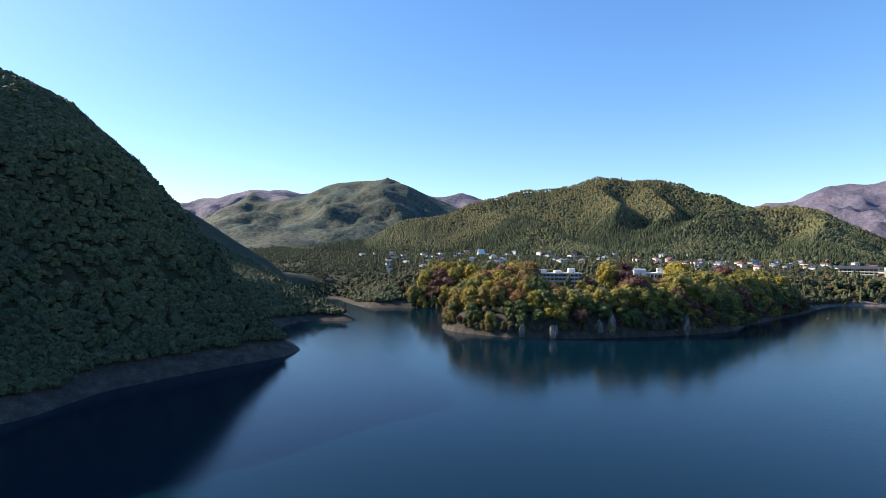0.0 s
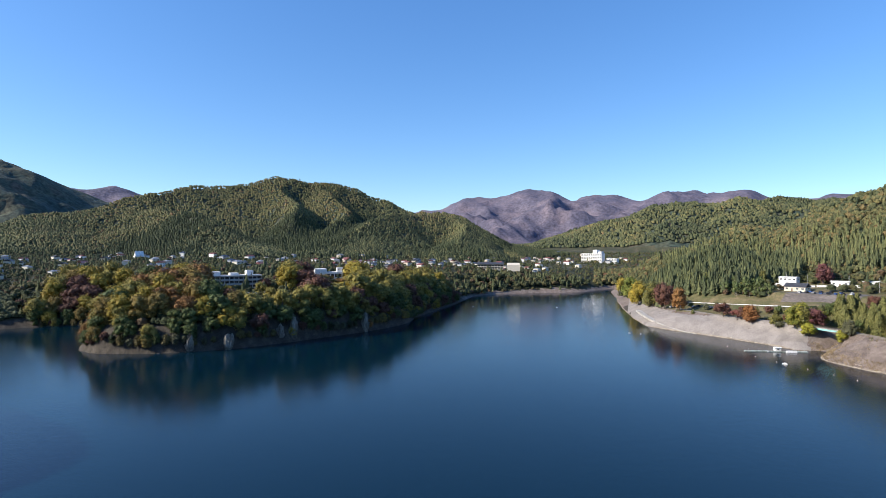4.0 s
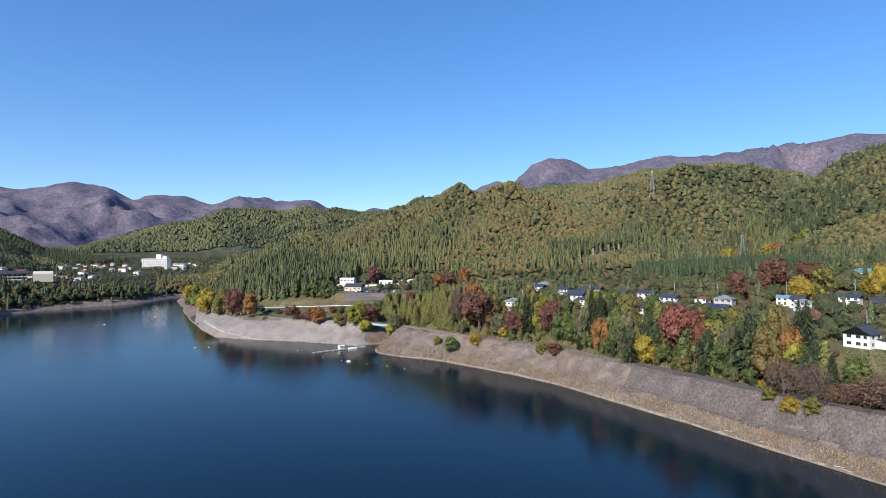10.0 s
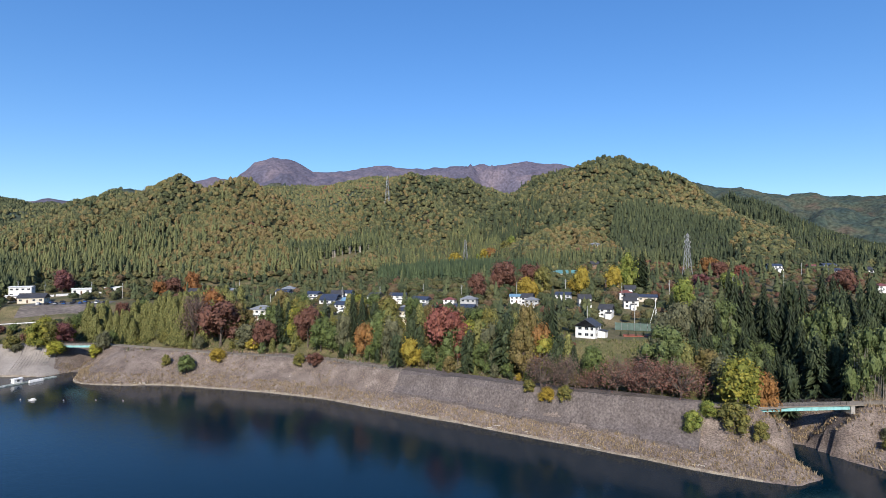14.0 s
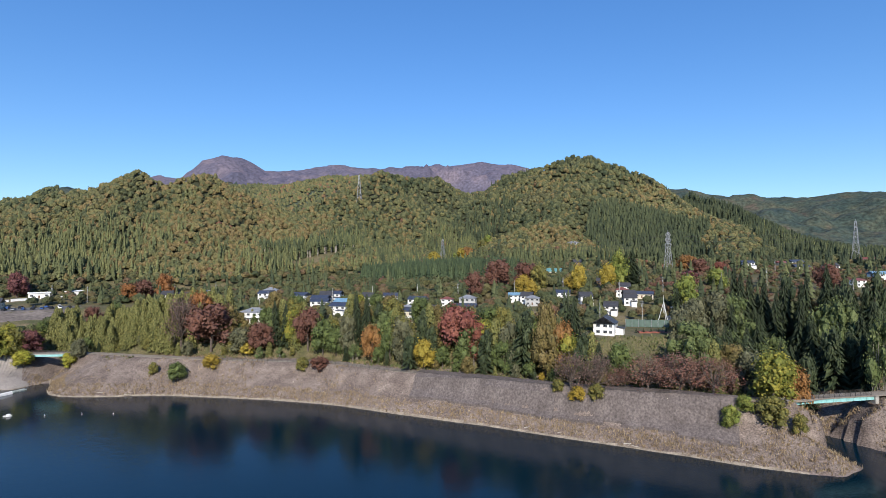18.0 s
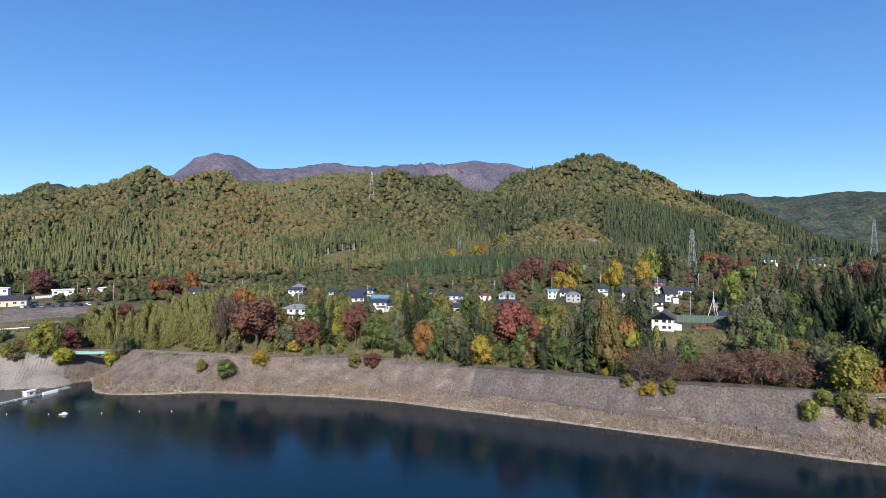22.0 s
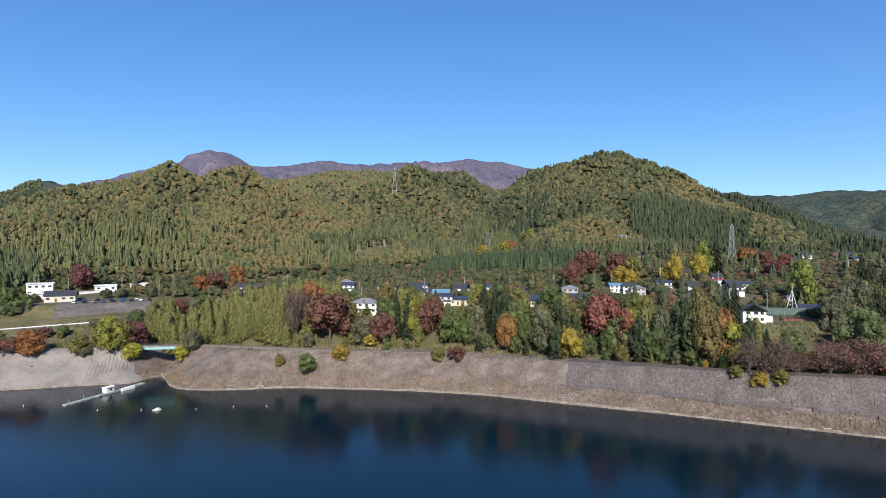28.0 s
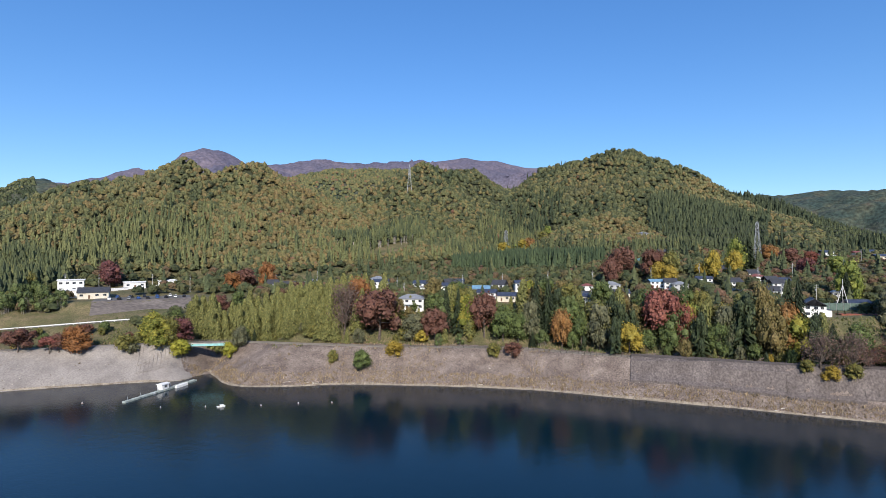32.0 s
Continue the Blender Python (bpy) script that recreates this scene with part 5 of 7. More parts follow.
TREES = {
    "orange": [(33, 344, 10.1, 15.6), (127, 268, 21.4, 15.3), (157, 388, 19.1, 15.3), (136, 397, 13, 14.9), (32, 346, 10.7, 18.8)],
    "red": [(24, 351, 7.5, 10), (179, 141, 24.6, 18)],
    "rust": [(27, 349, 8.5, 7.5), (125, 252, 26.7, 24), (139, 230, 15.8, 13.7), (153, 212, 21, 15.2), (145, 192, 7, 8.7), (368, 32, 18.1, 14.5), (255, 192, 18.2, 12.1), (288, 177, 19.3, 17.5), (283, 194, 21.4, 17.9), (441, 120, 13.1, 26.2), (145, 396, 15.1, 15.1), (143, 333, 11.7, 13.4), (-32, 411, 24.2, 19.4), (15, 359, 10.5, 14.9)],
    "olive": [(47, 332, 8.2, 10.2), (62, 323, 13.1, 10.5), (173, 90, 4.8, 8.7), (176, 77, 5.8, 6.9), (100, 255, 6, 5.5), (141, 199, 6.4, 7.3), (192, 28, 10.2, 10.2), (193, 21, 6.6, 5.6), (462, 343, 20.7, 24.7), (285, 166, 18.7, 13.6), (-46, 445, 26.9, 20.7)],
    "lime2": [(62, 340, 14, 14), (196, 28, 16.8, 15.2), (57, 324, 14, 14), (72, 334, 11, 11)],
    "purple": [(68, 325, 12.3, 14), (367, 104, 11, 14.6), (87, 459, 18.7, 16.4), (87, 463, 17.5, 15.6)],
    "yellow": [(64, 316, 8.8, 10.9), (79, 301, 7.8, 8.4)],
    "grey": [(82, 298, 11, 8.9), (49, 329, 5.6, 12.8), (133, 238, 13.7, 13.7), (161, 192, 19.7, 10.3), (168, 163, 21.3, 12.6), (184, 118, 21.5, 11.3), (235, 63, 22.8, 13.7), (245, 58, 25.5, 16.2), (227, 66, 18, 11.2)],
    "bare": [(117, 267, 25.6, 18.9), (175, 86, 13.4, 13.8), (177, 77, 13.9, 11.6)],
    "yellow2": [(134, 234, 6.6, 7.9), (168, 150, 12.9, 11.7), (318, 137, 17.3, 13.8), (294, 144, 18.3, 12), (448, 358, 30.4, 30.4), (393, 350, 24.5, 29.4), (-65, 483, 30.5, 22.2), (-111, 642, 21.4, 21.4)],
    "cedar": [(145, 228, 23, 8), (148, 223, 21.8, 8), (166, 192, 27.3, 8.8), (168, 187, 25.8, 8.8), (193, 94, 26.1, 8.7), (193, 97, 25.2, 7.9), (271, 81, 16.1, 10.7), (274, 57, 37.7, 10.1), (285, 53, 38.5, 10.3), (295, 49, 43.2, 11.5), (285, 39, 40.6, 10.8), (277, 30, 43.1, 10.2), (273, 54, 32.4, 10), (277, 41, 38.8, 10.7), (262, 30, 31.1, 10.2), (278, 23, 32, 10.1), (349, 134, 25.6, 13.1), (346, 137, 23.7, 11)],
    "green": [(155, 203, 17.3, 12.9), (158, 197, 14.1, 11.6), (168, 171, 15.9, 10.4), (182, 120, 14.7, 11.3), (177, 137, 10.5, 9.3), (174, 145, 9.9, 9.4), (105, 243, 9, 9.8)],
    "orange2": [(163, 178, 17.9, 11.4), (190, 97, 21.7, 10.4), (207, 25, 16.6, 12.5), (284, 29, 19, 7.1), (449, 352, 24.2, 24.2), (371, 356, 15.8, 21.7), (470, 137, 15.1, 23.6), (-18, 390, 20, 14)],
    "pine": [(163, 154, 15.1, 9.7), (179, 126, 18.6, 15), (185, 111, 26.7, 13.3), (183, 116, 13.9, 10.3), (187, 89, 16.7, 12.6), (266, 15, 31, 10.7), (271, 7, 33.8, 10.6), (261, 26, 23, 10.1)],
    "red2": [(182, 132, 18, 10.3), (446, 106, 10.8, 21.6)],
    "oak": [(185, 102, 22.3, 14.3), (193, 106, 25.9, 11.3)],
    "gold": [(174, 83, 5.8, 9), (182, 102, 3.4, 3), (117, 235, 7.5, 10.4), (273, 169, 13.5, 13.5), (269, 162, 12.4, 11), (297, 150, 10.2, 13.6)],
    "cherry": [(185, 73, 8, 10), (188, 64, 13, 17), (192, 55, 14, 19), (196, 63, 12, 15), (195, 45, 13, 17), (199, 53, 12, 15)],
    "lime": [(187, 38, 7.5, 7), (191, 35, 5.3, 7), (282, 80, 22.1, 13.8), (343, 140, 24.5, 14.6), (473, 343, 30.7, 22.1), (445, 366, 20.6, 18.5), (367, 88, 12.5, 17.8), (-87, 564, 31.8, 25.4)],
    "bamboo": [(256, 53, 23.6, 14.1), (263, 23, 30.5, 13.1), (262, 16, 28.5, 12.7), (234, 4, 25.5, 10.9), (238, 0, 27.3, 10.9), (24, 418, 11, 9), (31, 414, 12, 10), (38, 411, 12, 10), (45, 409, 11, 9), (30, 424, 13, 10), (40, 420, 12, 10), (15, 428, 12, 10), (20, 436, 12, 10), (250, 46, 18, 13), (243, 38, 16, 12), (256, 38, 20, 13), (248, 64, 17, 12), (240, 50, 15, 12)],
}

def plant_all():
    rs = np.random.default_rng(5)
    taken = []
    for kind, rows in TREES.items():
        for x, y, h, w in rows:
            tall = 33 if kind in ("cedar", "pine") else 25
            h = min(h, tall)
            if x > 340 and y > 300:
                h, w = h * 0.6, w * 0.6
            w = min(w, h * (0.5 if kind in ("cedar", "pine") else 1.25))
            plant(kind, x, y, h, w * 1.05, rs)
            taken.append((x, y, w * 0.33))
    # the dense stand of yellowish cedars above the lane
    for x, y, z, a in stretch_of(LAKE_ROAD[3:7], 3.4):
        for off in (6.0, 10.0, 14.5, 19.5, 24.5, 29.5):
            sides = [(x + sg * math.sin(a) * off, y - sg * math.cos(a) * off) for sg in (-1, 1)]
            px, py = max(sides, key=lambda q: shore_at(*q))
            px, py = px + rs.normal(0, 1.2), py + rs.normal(0, 1.2)
            if px < 82 or py < 262 or shore_at(px, py) < 20 or any((px - tx) ** 2 + (py - ty) ** 2 < max(tw * 0.8, 2.6) ** 2 for tx, ty, tw in taken):
                continue
            if off < 8 and rs.uniform() < 0.4:
                plant("olive", px, py, rs.uniform(3, 6), rs.uniform(4, 6), rs)
            else:
                h = rs.uniform(15, 20) - (4 if off < 8 else 0)
                plant("cedar2", px, py, h, rs.uniform(6.5, 8.5), rs)
            taken.append((px, py, 2.2))
    # scrub on the grassy slopes round the car park
    for k in range(90):
        px, py = rs.uniform(-10, 118), rs.uniform(338, 412)
        if shore_at(px, py) < 25 or any((px - tx) ** 2 + (py - ty) ** 2 < tw * tw for tx, ty, tw in taken):
            continue
        if any(along(line, np.array([px]), np.array([py]))[0][0] < half + (26 if half > 10 else 2) for line, half, e in BENCHES):
            continue
        h = rs.uniform(2, 6.5) if px < 66 else rs.uniform(7, 13)
        plant(["olive", "rust", "green", "grey", "cedar2", "oak"][int(rs.integers(0, 6))], px, py, h, h * rs.uniform(0.8, 1.2), rs)
        taken.append((px, py, 2.2))
    # belt between the lane and the terrace
    lane = stretch_of(LAKE_ROAD[4:14], 5.2)
    kinds = ["green", "pine", "grey", "oak", "cedar", "olive", "cedar2", "olive", "green", "cedar2", "oak", "bamboo", "lime2"]
    for x, y, z, a in lane:
        for off in (6.5, 13.0, 20.0, 27.5):
            sides = [(x + sg * math.sin(a) * off, y - sg * math.cos(a) * off) for sg in (-1, 1)]
            px, py = max(sides, key=lambda q: shore_at(*q))
            px, py = px + rs.normal(0, 1.7), py + rs.normal(0, 1.7)
            if 194 < px < 250 and 60 < py < 112 and off > 10 or (py > 268 and off > 8):
                continue
            if any((px - tx) ** 2 + (py - ty) ** 2 < tw * tw for tx, ty, tw in taken):
                continue
            kind = kinds[int(rs.integers(0, len(kinds)))]
            open_view = any(0 < (hx - px) * 0.7 + (hy - py) * 0.7 < 42 and abs((hx - px) * 0.7 - (hy - py) * 0.7) < 8 for hx, hy in ((149, 253), (189, 234), (200, 262), (214, 200)))
            h = rs.uniform(4, 8) if open_view else rs.uniform(4, 8.5) if off < 10 else rs.uniform(14, 20) if off < 22 else rs.uniform(12, 17)
            plant(kind, px, py, h, h * (0.5 if kind in ("cedar", "pine", "cedar2") else rs.uniform(0.7, 0.95)), rs)
            taken.append((px, py, 2.6))
    # dark cedars and brush beyond the inlet and the bridge
    for k in range(210):
        px, py = rs.uniform(222, 318), rs.uniform(-70, 62)
        sd = shore_at(px, py)
        if sd < 3 or any((px - tx) ** 2 + (py - ty) ** 2 < max(tw, 3.0) ** 2 for tx, ty, tw in taken):
            continue
        if any(along(line, np.array([px]), np.array([py]))[0][0] < half + 1.5 for line, half, e in BENCHES):
            continue
        if sd < 14:
            h = rs.uniform(2.5, 6)
            plant(["grey", "rust", "olive", "bare"][int(rs.integers(0, 4))], px, py, h, h * rs.uniform(0.9, 1.3), rs)
        else:
            h = rs.uniform(15, 25)
            plant(["cedar", "pine", "cedar", "cedar"][int(rs.integers(0, 4))], px, py, h, h * rs.uniform(0.38, 0.5), rs)
        taken.append((px, py, 2.4))
    # young trees between the lower and the upper car park
    for k in range(26):
        px, py = rs.uniform(-8, 44), rs.uniform(418, 456)
        if along(UPPER_ROAD, np.array([px]), np.array([py]))[0][0] < 6 or any((px - tx) ** 2 + (py - ty) ** 2 < 9 for tx, ty, tw in taken):
            continue
        h = rs.uniform(8, 14)
        plant(["cedar", "green", "olive", "cedar2"][k % 4], px, py, h, h * 0.6, rs)
        taken.append((px, py, 2.4))
    # shrubs on the grassy slope below the white house and beside the lane
    for k in range(46):
        x, y = rs.uniform(190, 224), rs.uniform(44, 92)
        sd = shore_at(x, y)
        if 26 < sd < 44 and all((x - tx) ** 2 + (y - ty) ** 2 > tw * tw for tx, ty, tw in taken):
            h = rs.uniform(1.6, 3.4)
            plant(["green", "olive", "rust", "grey"][k % 4], x, y, h, h * 1.4, rs)


plant_all()

# ---------------------------------------------------------------- houses
def add_window(root, w, h, m, pane_mat=None):
    key = (round(w, 2), round(h, 2))
    if key not in add_window.meshes:
        f = Shape()
        t = 0.09
        f.box(-w / 2, w / 2, -0.06, 0.05, -h / 2, -h / 2 + t).box(-w / 2, w / 2, -0.06, 0.05, h / 2 - t, h / 2)
        f.box(-w / 2, -w / 2 + t, -0.06, 0.05, -h / 2 + t, h / 2 - t).box(w / 2 - t, w / 2, -0.06, 0.05, -h / 2 + t, h / 2 - t)
        f.box(-0.03, 0.03, -0.05, 0.05, -h / 2 + t, h / 2 - t)
        p = Shape().box(-w / 2 + t, w / 2 - t, -0.02, 0.02, -h / 2 + t, h / 2 - t)
        add_window.meshes[key] = (f.mesh("window", M_FRAME), p.mesh("pane", M_GLASS))
    a, b = add_window.meshes[key]
    win = part("window", a, root, m=m)
    part("pane", b, win, "dark glass pane")
    return win


add_window.meshes = {}


def house(L, D, H, wall, roof, floors, label, hip=False, windows=True, rise=0.42, balcony=False, lean_to=False):
    root = thing("house", label, "house", "houses of the village")
    top = H + D / 2 * rise
    w = Shape()
    if hip:
        w.box(-L / 2, L / 2, -D / 2, D / 2, -2.0, H)
    else:
        w.prism([(-D / 2, -2.0), (D / 2, -2.0), (D / 2, H), (0, top - 0.12), (-D / 2, H)], -L / 2, L / 2)
    walls = part("wall", w.mesh("wall", wall), root)
    e, t = 0.5, 0.16
    r = Shape()
    if hip:
        k = min(L / 2 - 0.4, D / 2)
        b = [(-L / 2 - e, -D / 2 - e), (L / 2 + e, -D / 2 - e), (L / 2 + e, D / 2 + e), (-L / 2 - e, D / 2 + e)]
        zb = H - e * rise
        r.v += [(x, y, zb) for x, y in b] + [(x, y, zb + t) for x, y in b] + [(-L / 2 + k, 0, top + t), (L / 2 - k, 0, top + t)]
        r.q += [(3, 2, 1, 0), (0, 1, 5, 4), (1, 2, 6, 5), (2, 3, 7, 6), (3, 0, 4, 7), (4, 5, 9, 8), (6, 7, 8, 9)]
        r.t += [(5, 6, 9), (7, 4, 8)]
    else:
        ye, ze = D / 2 + e, H - e * rise
        r.prism([(-ye, ze), (0, top), (ye, ze), (ye, ze + t), (0, top + t + 0.03), (-ye, ze + t)], -L / 2 - e, L / 2 + e)
    rf = part("roof", r.mesh("roof", roof), root)
    part("ridge_cap", Shape().box(-L / 2 - (e if not hip else -D / 2), L / 2 + (e if not hip else -D / 2), -0.18, 0.18, top + t - 0.08, top + t + 0.14).mesh("ridge_cap", roof), rf)
    fh = H / floors
    if windows:
        n = max(2, int(L / 3.2))
        for fl in range(floors):
            z = fl * fh + fh * 0.56
            for k in range(n):
                x = -L / 2 + (k + 0.5) * L / n
                if not (fl == 0 and k == 1):
                    add_window(root, 1.7, 1.25, pose(x, -D / 2 - 0.03, z))
            add_window(root, 1.5, 1.2, pose(L / 2 + 0.03, 0.8, z, 0, 0, 90))
            add_window(root, 1.5, 1.2, pose(-L / 2 - 0.03, -0.6, z, 0, 0, -90))
            if D > 8:
                add_window(root, 1.1, 1.2, pose(-L / 2 - 0.03, -2.7, z, 0, 0, -90))
                add_window(root, 1.5, 1.2, pose(-L / 2 - 0.03, 2.2, z, 0, 0, -90))
        x = -L / 2 + 1.5 * L / n
        part("door", Shape().box(x - 0.5, x + 0.5, -D / 2 - 0.06, -D / 2 + 0.02, 0, 2.05).mesh("door", M_DOOR), root, "brown entrance door")
    if balcony:
        s = Shape().box(-L / 2 + 0.5, L / 2 - 1.5, -D / 2 - 1.5, -D / 2, fh - 0.12, fh).box(-L / 2 + 0.5, L / 2 - 1.5, -D / 2 - 1.5, -D / 2 - 1.42, fh, fh + 1.0)
        part("balcony", s.mesh("balcony", M_WHITE), root, "white balcony with a solid front")
    if lean_to:
        s = Shape().prism([(-D / 2 - 2.8, -2.0), (-D / 2, -2.0), (-D / 2, 2.9), (-D / 2 - 2.8, 2.5)], L * 0.05, L / 2 - 0.2)
        p = part("lean_to", s.mesh("lean_to", wall), root)
        part("roof", Shape().prism([(-D / 2 - 3.2, 2.46), (-D / 2, 2.94), (-D / 2, 3.1), (-D / 2 - 3.2, 2.62)], L * 0.05 - 0.3, L / 2 + 0.1).mesh("roof", roof), p)
    return root


HOUSES = {
    "white_gable": house(8.0, 8.2, 4.9, M_WHITE, M_DARKROOF, 2, "white rendered two-storey house with a dark tiled roof", lean_to=True, rise=0.6),
    "navy": house(11, 7.6, 5.2, M_WHITE, M_NAVYROOF, 2, "white two-storey house with a navy tin roof", lean_to=True),
    "navy_low": house(13, 8, 3.2, M_CREAM, M_NAVYROOF, 1, "low cream house with a navy tin roof"),
    "grey": house(10, 7.5, 5.2, M_GREYWALL, M_GREYROOF, 2, "grey two-storey house with a grey tin roof", hip=True),
    "blue": house(10, 7, 4.8, M_WHITE, M_BLUEROOF, 2, "white house with a light blue tin roof"),
    "brown": house(12, 8, 3.4, M_BROWNWALL, M_DARKROOF, 1, "old brown wooden farmhouse with a dark roof", rise=0.6),
    "red": house(9, 6.5, 5.0, M_WHITE, M_REDROOF, 2, "white house with a faded red tin roof", hip=True),
    "teal": house(24, 10, 3.6, M_CREAM, M_TEALROOF, 1, "long low hall with a teal tin roof", hip=True),
    "large": house(14, 9, 5.6, M_WHITE, M_GREYROOF, 2, "large white house with a grey roof and long balcony", hip=True, balcony=True),
    "flats": house(13, 7, 6.4, M_CREAM, M_NAVYROOF, 2, "two-storey cream house with a navy roof and long balcony", balcony=True),
    "shop": house(12, 6, 3.6, M_WHITE, M_WHITE, 1, "low white roadside shop beside the car park", rise=0.12),
    "hall": house(15, 11, 3.6, M_CREAM, M_DARKROOF, 1, "visitor hall with a broad dark roof by the car park", rise=0.45),
    "block": house(13, 9, 7.2, M_WHITE, M_WHITE, 2, "white flat-roofed two-storey building above the car park", rise=0.06),
}
PLACES = {
    "white_gable": [(214, 91, 14), (263, 160, -70), (274, 130, -50), (321, 128, -58), (522, 45, -40), (155, 381, -30), (262, 110, -70), (210, 275, -40), (219, 245, -75), (290, 112, -60), (299, 116, -52)],
    "navy": [(200, 267, -60), (189, 234, -66), (217, 276, -60), (228, 212, -70), (502, 100, -50), (536, 71, -46), (278, 146, -66), (193, 258, -50), (195, 320, -55), (202, 291, -70), (229, 235, -50)],
    "navy_low": [(204, 273, -30), (313, 113, -66), (172, 365, -50), (512, 64, -50), (261, 77, -58), (194, 226, -64), (208, 253, -62), (230, 178, -62), (216, 194, -60)],
    "grey": [(193, 196, -60), (284, 84, -70), (473, 242, -30), (259, 154, -60), (206, 334, -40), (177, 366, -60), (202, 194, -66), (242, 186, -60)],
    "blue": [(201, 246, -58), (263, 168, -52), (437, 13, -50)],
    "brown": [(350, 357, -50), (372, 354, -20), (391, 345, -64), (165, 378, -50), (340, 150, -60), (419, 208, -44)],
    "red": [(308, 124, -58), (239, 199, -62), (405, 21, -40)],
    "teal": [(368, 204, -36)], "large": [(149, 253, -58)], "flats": [(193, 180, -58)],
    "shop": [(97, 447, -14), (58, 432, -20), (118, 446, -20)], "hall": [(66, 424, -24)], "block": [(62, 448, -20)],
}


def settle_houses():
    for kind, rows in PLACES.items():
        for k, (x, y, a) in enumerate(rows):
            m = pose(x, y, ground_at(x, y) + 0.15, 0, 0, a) @ Matrix.Scale(1.0 if (kind, k) == ("white_gable", 0) else 1.0 if kind in ("shop", "hall", "block", "teal") else 0.8 if 255 < x < 345 else 0.95, 4)
            if k == 0:
                HOUSES[kind].matrix_basis = m
            else:
                copy_thing(HOUSES[kind], m)


settle_houses()


def yard_walls():
    """Low white boundary walls behind the car park."""
    root = thing("boundary_wall", "low white rendered boundary wall behind the car park", "wall", "walls behind the car park")
    part("wall", Shape().box(-5.5, 5.5, -0.1, 0.1, -1.5, 1.5).mesh("wall", M_WHITE), root)
    part("coping", Shape().box(-5.55, 5.55, -0.17, 0.17, 1.5, 1.62).mesh("coping", M_GREYROOF), root)
    for k, (x, y, a) in enumerate([(74, 441, 2), (86, 442, 4), (110, 440, -12)]):
        m = pose(x, y, ground_at(x, y) + 0.1, 0, 0, a)
        if k:
            copy_thing(root, m)
        else:
            root.matrix_basis = m


yard_walls()


def town():
    """Small houses of the town beyond the lake, and of the valley behind the village."""
    rs = np.random.default_rng(23)
    src = [tagged(house(10, 7, 4.8, w, r, 2, lab, hip=h, windows=False), group="houses of the town") for w, r, h, lab in (
        (M_CREAM, M_GREYROOF, True, "small cream town house with a grey roof"), (M_CREAM, M_DARKROOF, False, "small cream town house with a dark roof"),
        (M_WHITE, M_REDROOF, False, "small white town house with a red roof"), (M_GREYWALL, M_NAVYROOF, True, "small grey town house with a navy roof"),
        (M_CREAM, M_REDROOF, False, "pale town house with a rust-red roof"))]
    for s in src:
        for k in range(2):
            add_window(s, 1.8, 1.3, pose(-2.5 + 5 * k, -3.53, 3.7))
            add_window(s, 1.8, 1.3, pose(-2.5 + 5 * k, -3.53, 1.3))
    used = set()
    spots = []
    for a0, a1, r0, r1, want in ((-78, -44, 560, 1080, 60), (-46, -17, 560, 1150, 95), (-20, -8, 800, 1350, 16), (70, 100, 520, 760, 10)):
        got, tries = 0, 0
        while got < want and tries < 1500:
            tries += 1
            a, r = math.radians(rs.uniform(a0, a1)), rs.uniform(r0, r1)
            x, y = math.sin(a) * r, math.cos(a) * r
            X, Y = np.array([x]), np.array([y])
            sd = shore_distance(X, Y)
            z = height(X, Y, sd)[0]
            if sd[0] < 95 or z - base_height(X, Y, sd)[0] > 7 or any((x - p) ** 2 + (y - q) ** 2 < 190 for p, q in spots):
                continue
            spots.append((x, y))
            got += 1
            i = int(rs.integers(0, len(src)))
            m = pose(x, y, z + 0.2, 0, 0, rs.choice([150, 165, 180, 100, 130]) + rs.uniform(-12, 12)) @ Matrix.Scale(rs.uniform(0.8, 1.2), 4)
            if i in used:
                c = copy_thing(src[i], Matrix())
                c.matrix_basis = m
            else:
                used.add(i)
                src[i].matrix_basis = m


town()


# ---------------------------------------------------------------- large buildings
def storeys(root, L, D, n, fh, wall, x0=0.0, y0=0.0, band=M_WHITE, bays=10, glass=(0.9, 1.0)):
    """A block of storeys with window bands: body, slabs, piers and panes."""
    part("wall", Shape().box(x0 - L / 2, x0 + L / 2, y0 - D / 2, y0 + D / 2, -3, n * fh).mesh("wall", wall), root)
    for k in range(n):
        z = k * fh
        part("balcony", Shape().box(x0 - L / 2 - 0.3, x0 + L / 2 + 0.3, y0 - D / 2 - 1.3, y0 - D / 2, z - 0.1, z + 0.95).mesh("balcony", band), root)
        for j in range(bays):
            bx = x0 - L / 2 + (j + 0.5) * L / bays
            add_window(root, (L / bays - 0.2) * glass[0], (fh - 1.3) * glass[1], pose(bx, y0 - D / 2 - 0.03, z + 0.95 + (fh - 1.2) / 2))
    part("parapet", Shape().box(x0 - L / 2 - 0.4, x0 + L / 2 + 0.4, y0 - D / 2 - 1.4, y0 + D / 2 + 0.4, n * fh, n * fh + 0.7).mesh("parapet", band), root)


